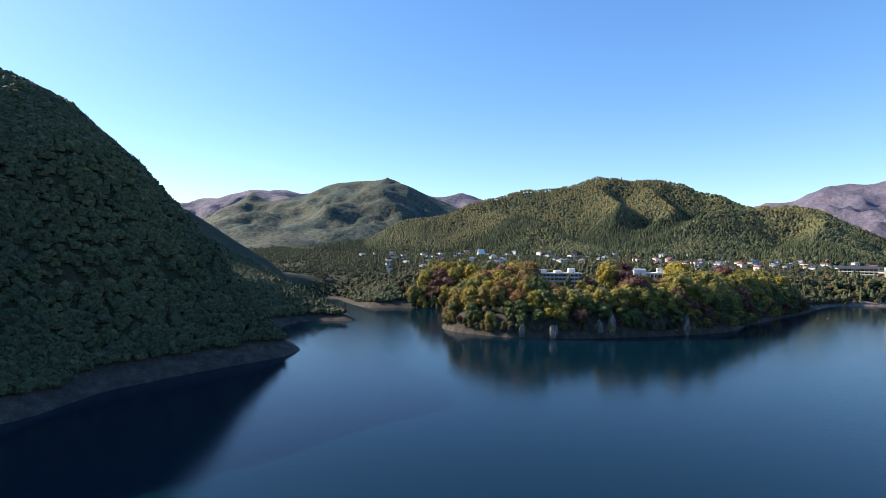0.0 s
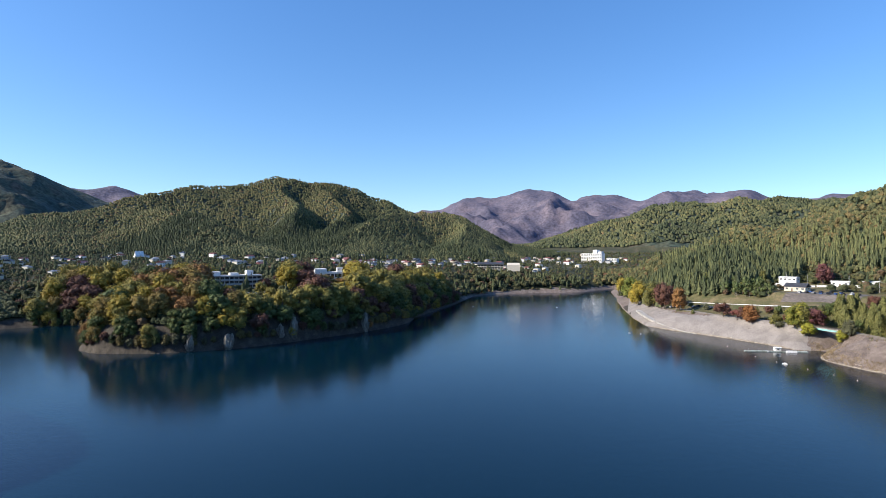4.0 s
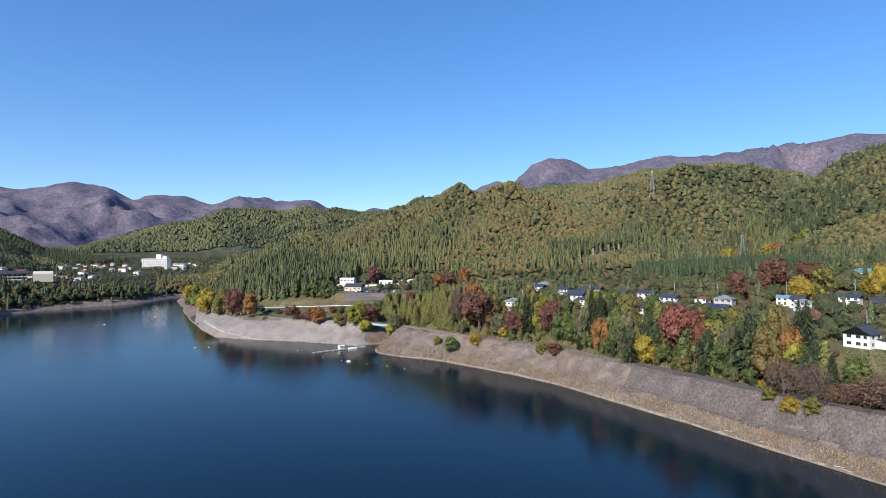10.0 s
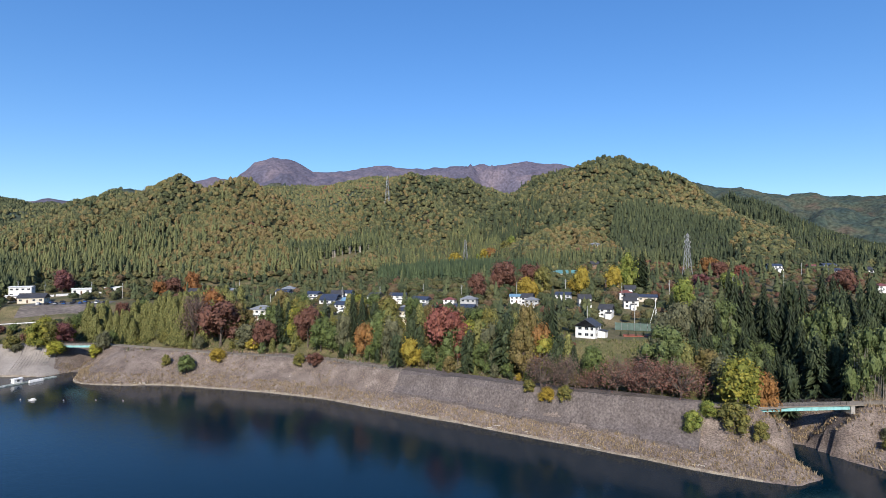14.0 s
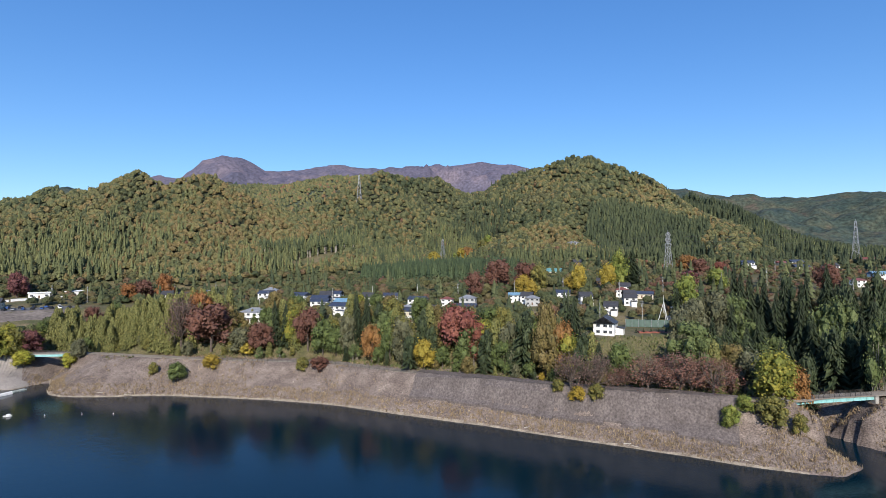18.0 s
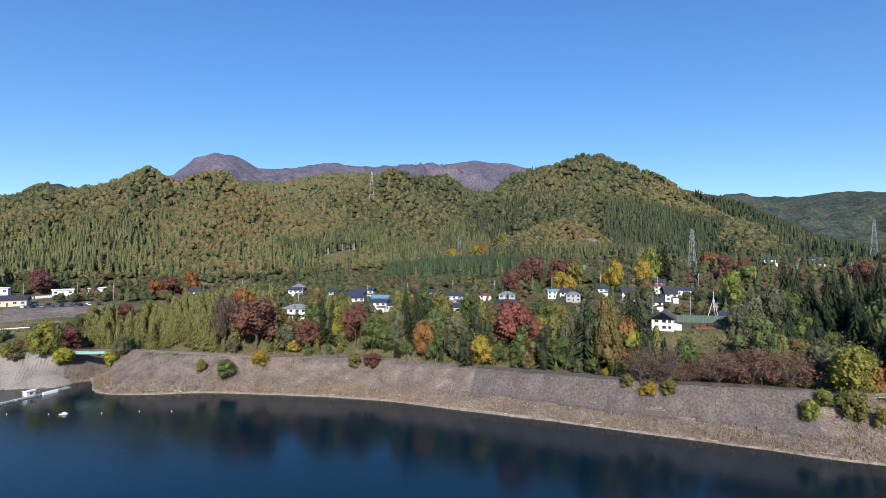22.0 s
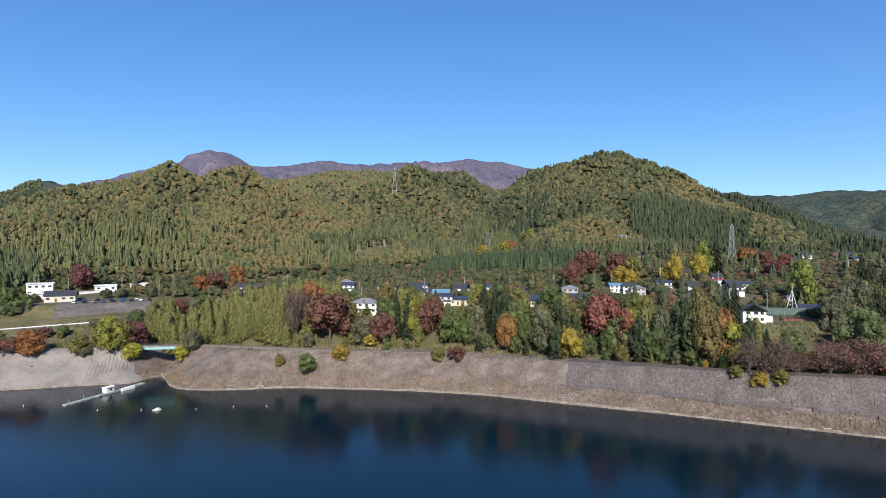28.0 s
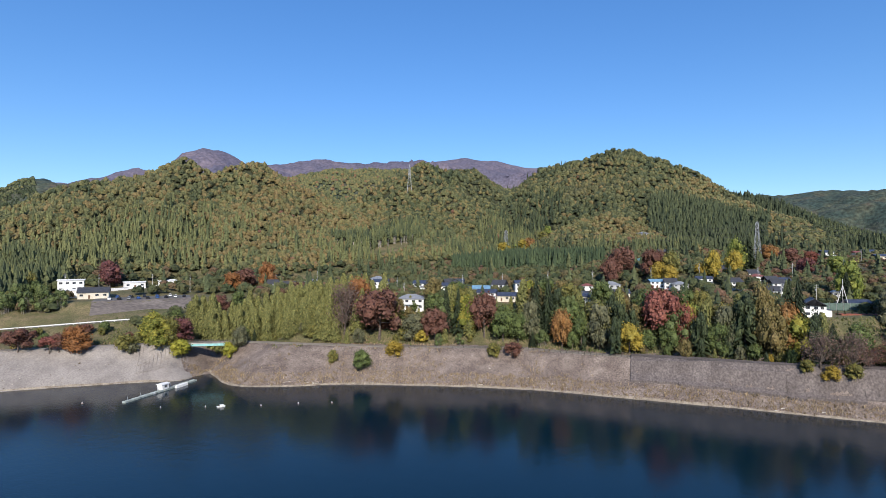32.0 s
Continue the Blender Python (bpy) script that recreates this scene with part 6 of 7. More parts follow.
def large_buildings():
    # hotel on the promontory
    h = thing("lakeside_hotel", "long four-storey hotel with pale balconies among autumn trees", "hotel", m=pose(-312, 188, ground_at(-312, 188) - 3.0, 0, 0, 62))
    storeys(h, 40, 13, 4, 3.2, M_GREYWALL, bays=12, band=M_GREYWALL)
    part("penthouse", Shape().box(-17, -9, -3, 4, 13.4, 16.4).box(-2, 4, -3, 4, 13.4, 15.2).box(10, 15, -2, 4, 13.4, 17.0).mesh("penthouse", M_WHITE), h, "white rooftop plant rooms")
    part("annex", Shape().box(-12, 24, -24, -13, -6, 1.6).mesh("annex", M_WHITE), h, "low white annex")
    for k in range(9):
        add_window(h, 3.0, 1.6, pose(-10 + k * 4.0, -24.05, -0.4))
    # white block
    w = thing("white_building", "white block with a tall blank wall above the cliff", "building", m=pose(-296, 284, ground_at(-296, 284), 0, 0, 48))
    part("wall", Shape().box(-16, -6, -6, 8, -3, 12.0).mesh("wall", M_WHITE), w, "tall blank white wall")
    part("wing", Shape().box(-5.997, 16, -4, 8, -3, 9.0).mesh("wing", M_WHITE), w)
    part("penthouse", Shape().box(4, 9, -1, 4, 9.003, 13).box(10, 15, -2, 5, 9.003, 10.6).mesh("penthouse", M_WHITE), w)
    for k in range(6):
        add_window(w, 2.6, 3.2, pose(-4 + k * 3.4, -4.05, 6.0))
    # white gabled building in the town
    c = thing("gabled_building", "white building with three pointed gables in the town", "building", m=pose(-800, 416, ground_at(-800, 416), 0, 0, 70) @ Matrix.Scale(0.75, 4))
    part("wall", Shape().box(-14, 14, -6, 6, -3, 7).mesh("wall", M_WHITE), c)
    for x in (-10, -4.5, 1):
        part("gable", Shape().prism([(-6.2, 7.003), (6.2, 7.003), (0, 17)], x - 2.4, x + 2.4).mesh("gable", M_WHITE), c, "pointed white gable")
    # high hotel at the head of the lake
    g = thing("valley_hotel", "tall white hotel with a tower at the valley mouth", "hotel", m=pose(-247, 1048, ground_at(-247, 1048), 0, 0, -14) @ Matrix.Scale(0.88, 4))
    storeys(g, 52, 16, 6, 3.6, M_WHITE, bays=11, glass=(0.6, 0.75))
    part("tower", Shape().box(4, 14, -9, 7, 22.3, 31).box(16, 24, -6, 6, 22.3, 27).mesh("tower", M_WHITE), g, "white lift tower")
    storeys(g, 24, 12, 3, 3.4, M_WHITE, x0=48, y0=4, bays=6, glass=(0.6, 0.75))
    # school hall above a dark embankment
    s = thing("school_hall", "long cream hall with a dark roof on an embankment", "school", m=pose(-322, 690, ground_at(-322, 690) + 2, 0, 0, 22))
    storeys(s, 40, 14, 2, 3.6, M_CREAM, bays=9, band=M_CREAM)
    part("roof", Shape().prism([(-9.5, 7.9), (9, 7.9), (0, 11)], -22, 21).mesh("roof", M_DARKROOF), s)
    part("gym", Shape().prism([(-9, -3), (9, -3), (9, 7), (0, 10), (-9, 7)], 26, 46).mesh("gym", M_CREAM), s)


large_buildings()


# ---------------------------------------------------------------- pylons, wires and poles
def pylon(h, base, label):
    root = thing("power_pylon", label, "pylon", "power pylons")
    s = Shape()
    lv = [0, 0.2, 0.38, 0.54, 0.67, 0.78, 0.88, 0.96]
    wd = lambda u: base / 2 * (1 - u) ** 1.1 + 0.5
    c4 = [(1, 1), (-1, 1), (-1, -1), (1, -1)]
    for u0, u1 in zip(lv[:-1], lv[1:]):
        for k in range(4):
            a, b = c4[k], c4[(k + 1) % 4]
            p0 = (a[0] * wd(u0), a[1] * wd(u0), u0 * h)
            p1 = (a[0] * wd(u1), a[1] * wd(u1), u1 * h)
            q0 = (b[0] * wd(u0), b[1] * wd(u0), u0 * h)
            q1 = (b[0] * wd(u1), b[1] * wd(u1), u1 * h)
            s.bar(p0, p1, 0.16, n=4).bar(p0, q1, 0.07, n=3).bar(q0, p1, 0.07, n=3).bar(p1, q1, 0.07, n=3)
    part("lattice", s.mesh("lattice", M_STEEL), root)
    for u, w in ((0.70, 4.6), (0.81, 4.0), (0.92, 3.4)):
        t = Shape()
        for sx in (-1, 1):
            t.bar((0, 0.5, u * h), (sx * w, 0, u * h), 0.10, n=4).bar((0, -0.5, u * h), (sx * w, 0, u * h), 0.10, n=4).bar((0, 0, u * h + 1.4), (sx * w, 0, u * h), 0.08, n=3)
        arm = part("cross_arm", t.mesh("cross_arm", M_STEEL), root)
        for sx in (-1, 1):
            part("insulator", Shape().bar((sx * w, 0, u * h), (sx * w, 0, u * h - 1.6), 0.16, n=5).mesh("insulator", M_FRAME), arm)
    part("peak", Shape().bar((0, 0, 0.94 * h), (0, 0, h), 0.22, 0.1, 4).mesh("peak", M_STEEL), root)
    return root


PYLONS = [(420, 496, 36, 40), (400, 643, 34, 30), (437, 141, 35, -10), (424, 366, 28, 60), (559, 32, 38, -10)]


def pylons():
    src = pylon(34, 4.6, "tall grey steel lattice power pylon on the hillside")
    tops = []
    for k, (x, y, h, a) in enumerate(PYLONS):
        z = ground_at(x, y)
        m = pose(x, y, z, 0, 0, a) @ Matrix.Diagonal((1, 1, h / 34, 1))
        if k == 0:
            src.matrix_basis = m
        else:
            copy_thing(src, Matrix()).matrix_basis = m
        tops.append((x, y, z, h, a))
    root = thing("power_line", "thin dark overhead power wires between pylons", "power line")
    far = (820, -60, ground_at(820, -60), 36, -10)
    for A, B in ((tops[2], tops[4]), (tops[4], far), (tops[2], tops[3]), (tops[3], tops[0]), (tops[0], tops[1])):
        for u, w in ((0.70, 4.6), (0.81, 4.0), (0.92, 3.4)):
            for sx in (-1, 1):
                s = Shape()
                ends = []
                for x, y, z, h, a in (A, B):
                    ends.append(Vector((x + sx * w * math.cos(radians(a)), y + sx * w * math.sin(radians(a)), z + u * h - 1.5)))
                pts = [ends[0].lerp(ends[1], k / 12) - Vector((0, 0, 24 * 0.35 * (k / 12) * (1 - k / 12) * 2)) for k in range(13)]
                s.tube(pts, 0.05, 3)
                part("wire", s.mesh("wire", M_DARKSTEEL), root)


pylons()


def poles():
    src = thing("utility_pole", "pale concrete utility pole with cross arms in the village", "utility pole", "utility poles")
    part("pole", Shape().bar((0, 0, -1), (0, 0, 11), 0.17, 0.11, 8).mesh("pole", plain("pole_concrete", (0.42, 0.41, 0.39), 0.8)), src)
    for z in (9.6, 10.4):
        part("cross_arm", Shape().box(-0.9, 0.9, -0.05, 0.05, z - 0.05, z + 0.05).mesh("cross_arm", M_STEEL), src)
    part("transformer", Shape().bar((0.35, 0, 8.1), (0.35, 0, 9.0), 0.28, n=8).mesh("transformer", M_STEEL), src)
    spots = [(60, 452), (74, 440), (100, 428), (116, 412), (140, 402), (163, 388), (185, 372), (160, 268), (178, 290), (205, 262), (222, 245), (240, 224), (250, 200),
             (268, 172), (286, 150), (228, 100), (236, 104), (256, 92), (300, 122), (330, 108), (362, 84), (395, 66), (420, 40), (360, 20), (385, -8), (480, 76), (300, 300), (350, 280)]
    for k, (x, y) in enumerate(spots):
        m = pose(x, y, ground_at(x, y), 0, 0, 20 + 37 * k % 90)
        if k == 0:
            src.matrix_basis = m
        else:
            copy_thing(src, m)


poles()


# ---------------------------------------------------------------- on the water
def landing_stage():
    a, b = Vector((28.5, 285.5, 0)), Vector((62.5, 299.5, 0))
    ang = math.atan2(b.y - a.y, b.x - a.x)
    root = thing("floating_dock", "long pale floating dock with a small white hut", "dock", m=Matrix.Translation(a) @ Matrix.Rotation(ang, 4, "Z"))
    n = (b - a).length
    k = 0
    x = 0.0
    while x < n - 3:
        w = 1.7 if k < 5 else 2.1
        seg = part("pontoon", Shape().box(x, x + 3.4, -w / 2, w / 2, -0.35, 0.45).mesh("pontoon", M_DECK), root)
        for j in range(6):
            part("plank", Shape().box(x + 0.05 + j * 0.56, x + 0.53 + j * 0.56, -w / 2 - 0.05, w / 2 + 0.05, 0.452, 0.52).mesh("plank", M_DECK), seg)
        x += 3.6
        k += 1
    hut = part("hut", Shape().box(17.6, 21.0, -0.4, 2.2, 0.5, 2.4).mesh("hut", M_WHITE), root, "small white dock hut")
    part("hut_roof", Shape().prism([(-0.7, 2.4), (2.5, 2.4), (2.5, 2.52), (0.9, 2.9), (-0.7, 2.52)], 17.3, 21.3).mesh("hut_roof", M_WHITE), hut)
    add_window(root, 1.2, 0.9, pose(19.2, -0.44, 1.6))
    part("boat_cover", Shape().prism([(-2.6, 0.0), (-1.4, 0.0), (-1.5, 0.9), (-2.0, 1.2), (-2.5, 0.9)], 23, 29).mesh("boat_cover", M_WHITE), root, "white moored boats")
    for x in (3, 9, 17, 24):
        part("mooring_post", Shape().bar((x, 1.5, -1), (x, 1.5, 1.5), 0.09, n=6).mesh("mooring_post", M_STEEL), root)


landing_stage()


def boat(label):
    root = thing("small_boat", label, "boat", "boats on the lake")
    v, q = [], []
    ring = [(-2.0, 0.75, 0.0), (-1.0, 0.85, 0.0), (0.6, 0.8, 0.02), (1.7, 0.4, 0.1), (2.3, 0.0, 0.18)]
    outline = [(x, y, 0.55 + z) for x, y, z in ring] + [(x, -y, 0.55 + z) for x, y, z in ring[-2::-1]]
    n = len(outline)
    for scale, dz in ((1.0, 0.0), (0.72, -0.75), (0.0, -0.8)):
        v += [(x * (scale if scale else 0.3), y * scale, z + dz) for x, y, z in outline]
    for r in range(2):
        q += [(r * n + k, r * n + (k + 1) % n, (r + 1) * n + (k + 1) % n, (r + 1) * n + k) for k in range(n)]
    part("hull", mesh_from("hull", v, quads=q, mats=[M_WHITE]), root)
    part("thwart", Shape().box(-0.8, -0.5, -0.75, 0.75, 0.3, 0.36).box(0.5, 0.8, -0.7, 0.7, 0.3, 0.36).mesh("thwart", M_DOOR), root)
    part("canopy", Shape().prism([(-0.6, 0.56), (0.6, 0.56), (0.55, 1.3), (-0.55, 1.3)], -1.2, 0.6).mesh("canopy", M_WHITE), root)
    return root


def afloat():
    src = boat("small white boat afloat on the lake")
    spots = [(47.6, 253, 160), (-45.8, 324.5, 20), (-37.7, 324, 100), (-120, 526, 40), (-147, 473, 10), (-229, 436, 70), (41, 290, 22)]
    for k, (x, y, a) in enumerate(spots):
        m = pose(x, y, -0.05, 0, 0, a) @ Matrix.Scale(0.7, 4)
        if k == 0:
            src.matrix_basis = m
        else:
            copy_thing(src, m)
    bs = thing("buoy", "small round orange and white buoy on the water", "buoy", "buoys on the lake")
    bm = bmesh.new()
    bmesh.ops.create_icosphere(bm, subdivisions=2, radius=0.24)
    me = bpy.data.meshes.new("float")
    bm.to_mesh(me)
    bm.free()
    me.materials.append(M_BUOY)
    part("float", me, bs, m=Matrix.Translation((0, 0, 0.12)))
    part("ring", Shape().bar((0, 0, 0.3), (0, 0, 0.62), 0.1, n=6).mesh("ring", M_WHITE), bs)
    spots = [(19, 297), (34, 269), (44, 257), (57, 243), (67, 235), (75, 226)]
    for k, (x, y) in enumerate(spots):
        m = pose(x, y, 0.0, 0, 0, 40 * k)
        if k == 0:
            bs.matrix_basis = m
        else:
            copy_thing(bs, m)


afloat()


# ---------------------------------------------------------------- cars
def car(colour):
    root = thing("parked_car", colour + " parked car on the asphalt", "car", "parked cars")
    paint = M_CARPAINT[colour]
    body = Shape().prism([(-2.1, 0.35), (2.1, 0.35), (2.15, 0.75), (1.9, 0.95), (1.0, 1.0), (-2.0, 1.0), (-2.15, 0.8)], -0.85, 0.85)
    turn = pose(0, 0, 0, 0, 0, -90)
    part("body", body.mesh("body", paint), root, m=turn)
    cabin = Shape().prism([(-1.95, 1.003), (1.0, 1.003), (0.35, 1.5), (-1.6, 1.52)], -0.74, 0.74)
    part("cabin", cabin.mesh("cabin", M_GLASS), root, "dark glazed cabin", m=turn)
    part("roof", Shape().prism([(-1.55, 1.523), (0.3, 1.503), (0.25, 1.56), (-1.5, 1.58)], -0.72, 0.72).mesh("roof", paint), root, m=turn)
    for x in (-1.3, 1.3):
        for y in (-0.8, 0.8):
            wheel = part("wheel", Shape().bar((x, y - 0.1, 0.32), (x, y + 0.1, 0.32), 0.32, n=10).mesh("wheel", M_TYRE), root)
            part("rim", Shape().bar((x, y - 0.11, 0.32), (x, y + 0.11, 0.32), 0.17, n=8).mesh("rim", M_STEEL), wheel)
    for y in (-0.6, 0.6):
        part("headlight", Shape().box(2.1, 2.18, y - 0.15, y + 0.15, 0.68, 0.8).mesh("headlight", M_FRAME), root)
    return root


def parked():
    rs = np.random.default_rng(3)
    src = {c: car(c) for c in M_CARPAINT}
    used = set()
    spots = []
    for k in range(14):
        u = k / 13
        if k not in (4, 8):
            spots.append((-27 + 42 * u + rs.normal(0, 0.4), 413 - 22 * u + 3.0 * (k % 2) + rs.normal(0, 0.4), 55))
    for k in range(9):
        u = k / 8
        spots.append((66 + 34 * u, 402 - 15 * u, 66))
    for k in range(5):
        spots.append((74 + 6 * k, 412 - 3 * k, 66))
    names = list(src)
    for x, y, a in spots:
        c = names[int(rs.choice([0, 0, 1, 2, 2, 2, 3, 1]))]
        m = pose(x, y, ground_at(x, y) + 0.16, 0, 0, a + rs.normal(0, 4))
        if c in used:
            copy_thing(src[c], m)
        else:
            used.add(c)
            src[c].matrix_basis = m
    for c in names:
        if c not in used:
            for o in list(src[c].children_recursive) + [src[c]]:
                bpy.data.objects.remove(o)


parked()


# ---------------------------------------------------------------- the yard beside the white house
def yard():
    z = ground_at(240, 86)
    net = thing("court_fence", "tall green mesh fence round a small court", "fence", m=pose(246, 84, z, 0, 0, -62))
    for k in range(9):
        part("post", Shape().bar((-11 + k * 2.75, 0, -0.5), (-11 + k * 2.75, 0, 3.6), 0.08, n=6).mesh("post", M_STEEL), net)
    for k in range(8):
        part("panel", Shape().box(-10.9 + k * 2.75, -8.35 + k * 2.75, -0.03, 0.03, 0.1, 3.4).mesh("panel", M_GREENNET), net, "green mesh panel")
    mast = thing("net_mast", "three-legged white mast standing over the court", "mast", m=pose(256, 82, z))
    for a in (0, 120, 240):
        part("leg", Shape().bar((3.2 * math.cos(radians(a)), 3.2 * math.sin(radians(a)), -0.5), (0, 0, 11), 0.14, 0.1, 6).mesh("leg", M_WHITE), mast)
    part("pole", Shape().bar((0, 0, 6), (0, 0, 14), 0.12, 0.08, 6).mesh("pole", M_WHITE), mast)
    src = thing("clipped_shrub", "dark clipped cone shrub in a row by the court", "shrub", "clipped shrubs by the court")
    v, f = cedar_crown(np.random.default_rng(2), low=0.0, levels=14, per=12, ragged=0.12)
    part("crown", mesh_from("crown", v * np.array([1.6, 1.6, 2.4]), tris=f, mats=[tree_kind.mats["cedar"]]), src)
    part("stem", Shape().bar((0, 0, -0.3), (0, 0, 1.5), 0.08, n=5).mesh("stem", M_BARK), src)
    for k in range(7):
        x, y = 226 + k * 1.9, 83 - k * 2.4
        m = pose(x, y, ground_at(x, y))
        if k == 0:
            src.matrix_basis = m
        else:
            copy_thing(src, m)
    bed = Shape().box(-8, 8, -2.2, 2.2, -0.6, 0.14)
    ob = new("earth_bed", bed.mesh("earth_bed", M_RED_EARTH))
    ob.matrix_basis = pose(232, 76, ground_at(232, 76) + 0.15, 0, 0, -58)
    tagged(ob, "strip of bare red earth beside the court", "garden bed")


yard()


# ---------------------------------------------------------------- cliffs and trees of the promontory
M_CLIFF = material("pale_cliff_rock", [(0.3, (0.10, 0.088, 0.07)), (0.5, (0.20, 0.175, 0.14)), (0.7, (0.38, 0.34, 0.28))], 3, 0.5, 0.35, bump=0.4, bump_size=0.8, stretch=(1, 1, 0.3))


def crags():
    rs = np.random.default_rng(8)
    for x, y, w, h in ((-224, 238, 5, 15), (-228, 231, 4, 9), (-241, 180, 4.5, 17), (-245, 172, 5, 13), (-255, 138, 5, 11), (-270, 122, 5, 12)):
        bm = bmesh.new()
        bmesh.ops.create_icosphere(bm, subdivisions=4, radius=1.0)
        for p in bm.verts:
            c = p.co
            g = 1 + 0.35 * noise.noise(c * 1.5 + Vector((x, y, 0))) + 0.14 * noise.noise(Vector((c.x * 6, c.y * 6, c.z * 2)) + Vector((y, x, 3)))
            t = (c.z + 1) / 2
            t = t ** 0.8
            p.co = Vector((c.x * g * w * 0.6 * (1.15 - 0.35 * t), c.y * g * w * 0.6 * (1.15 - 0.35 * t), t * h * g - 1.5))
        me = bpy.data.meshes.new("rock_pillar")
        bm.to_mesh(me)
        bm.free()
        me.materials.append(M_CLIFF)
        ob = new("rock_pillar", me)
        ob.matrix_basis = pose(x, y, -0.3, 0, 0, float(rs.uniform(0, 360)))
        tagged(ob, "pale weathered rock pillar rising from the water below trees", "rock", "cliff rocks of the promontory")


crags()


def promontory():
    rs = np.random.default_rng(17)
    edge = smooth_line([p for p in WEST_SHORE if p[1] > 80 and -480 < p[0] and p[1] < 480], 9.5)
    d = np.gradient(edge, axis=0)
    d /= np.linalg.norm(d, axis=1)[:, None]
    kinds = ["ochre", "rust", "yellow2", "green", "amber", "yellow2", "ochre", "orange2", "amber", "yellow2", "rust", "ochre"]
    for n, ((x, y), (dx, dy)) in enumerate(zip(edge, d)):
        for off in (2.5, 7, 13, 23, 35, 48, 62):
            if off > 15 and (n + int(off)) % 3 == 0:
                continue
            px, py = x - dy * off + rs.normal(0, 2.0), y + dx * off + rs.normal(0, 2.0)
            sd = shore_at(px, py)
            if sd < 1.2 or sd > 80 or (off > 45 and y > 320):
                continue
            if (px + 308) ** 2 + (py - 186) ** 2 < 19 ** 2 or (px + 292) ** 2 + (py - 280) ** 2 < 16 ** 2:
                continue
            s = (px + 296) * 0.66 - (py - 284) * 0.75
            ahead = 0 < s < 75 and abs((px + 296) * 0.75 + (py - 284) * 0.66) < 16
            hue = float(fbm(np.array([px]), np.array([py]), 38, 2, 71)[0]) * 1.3 + 0.5 + rs.normal(0, 0.1)
            kind = kinds[int(np.clip(hue, 0, 0.999) * len(kinds))]
            if off < 10 and rs.uniform() < 0.75:
                kind = ["green", "rust", "amber", "green"][int(rs.integers(0, 4))]
            h = rs.uniform(7, 11) if off < 4 else rs.uniform(11, 15) if off < 10 else rs.uniform(15, 19) if off < 20 else rs.uniform(18, 24)
            w = h * rs.uniform(0.95, 1.25)
            if -302 < px < -258 and 150 < py < 206 and off > 20:
                h, w = rs.uniform(9, 13), rs.uniform(10, 14)
            if ahead:
                h = min(h, 10)
            plant(kind, px, py, h, w, rs, ground_at(px, py) - (1.5 if off < 10 else 0.15))
    # shrubs hanging over the cliff foot
    for x, y, z, a in stretch_of([(q[0], q[1], 0.0) for q in edge[::3]], 5.5):
        if min((x + 224) ** 2 + (y - 236) ** 2, (x + 243) ** 2 + (y - 177) ** 2, (x + 255) ** 2 + (y - 138) ** 2) < 40:
            continue
        sides = [(x + sg * math.sin(a) * 2.2, y - sg * math.cos(a) * 2.2) for sg in (-1, 1)]
        px, py = max(sides, key=lambda q: shore_at(*q))
        h = rs.uniform(4.5, 8)
        plant(["green", "grey", "oak", "pine", "rust"][int(rs.integers(0, 5))], px, py, h, h * rs.uniform(0.8, 1.1), rs, ground_at(px, py) - 0.2 * h)


promontory()

# ---------------------------------------------------------------- weeds, drift and slope work on the banks
M_WEED = material("dry_weeds", [(0.35, (0.20, 0.145, 0.085)), (0.65, (0.32, 0.24, 0.14))], 5, 0.3, 0.3, random_stops=[(0.0, (0.11, 0.085, 0.05)), (0.35, (0.22, 0.155, 0.095)), (0.7, (0.31, 0.23, 0.14)), (1.0, (0.44, 0.35, 0.22))], random_amount=0.75)


def weeds():
    rs = np.random.default_rng(31)
    x, y = scatter(-12, 100, 150, 420, 0.55, rs)
    sd = shore_distance(x, y)
    k = (sd > 0.6) & (sd < 30) & ~((x < 64) & (y > 296) & (sd < 22))
    x, y, sd = x[k], y[k], sd[k]
    tip = (y < 30) & (x > 170)
    lined = (x > 150) & ~tip & (y > 40) & (y < 158) & (sd > 7.5) & (sd < 20)
    thick = fbm(x, y, 14, 3, 66) * 0.6 + np.where(sd < 6.5 + fbm(x, y, 8, 2, 3), 0.55, np.where(tip, 0.45, -0.1)) - 2.0 * lined
    k = thick + rs.normal(0, 0.2, len(x)) > 0.22
    x, y = x[k], y[k]
    for line, half, e in BENCHES[:2]:
        k = along(line, x, y)[0] > 2.6
        x, y = x[k], y[k]
    z = height(x, y)
    m = len(x)
    V, off = [], 0
    for j in range(4):
        a = rs.uniform(0, 6.283, m)
        w, h = rs.uniform(0.06, 0.2, m), rs.uniform(0.3, 1.15, m)
        lx, ly = rs.normal(0, 0.3, m), rs.normal(0, 0.3, m)
        ox, oy = rs.normal(0, 0.35, m), rs.normal(0, 0.35, m)
        p0 = np.stack([x + ox - np.cos(a) * w, y + oy - np.sin(a) * w, z - 0.1], 1)
        p1 = np.stack([x + ox + np.cos(a) * w, y + oy + np.sin(a) * w, z - 0.1], 1)
        p2 = np.stack([x + ox + lx, y + oy + ly, z + h], 1)
        V.append(np.stack([p0, p1, p2], 1).reshape(-1, 3))
    v = np.concatenate(V)
    f = np.arange(len(v)).reshape(-1, 3)
    ob = new("dry_weeds", mesh_from("dry_weeds", v, tris=f, mats=[M_WEED]))
    tagged(ob, "dry brown weeds and grass on the exposed lake bank", "weeds", kind="stuff")


weeds()


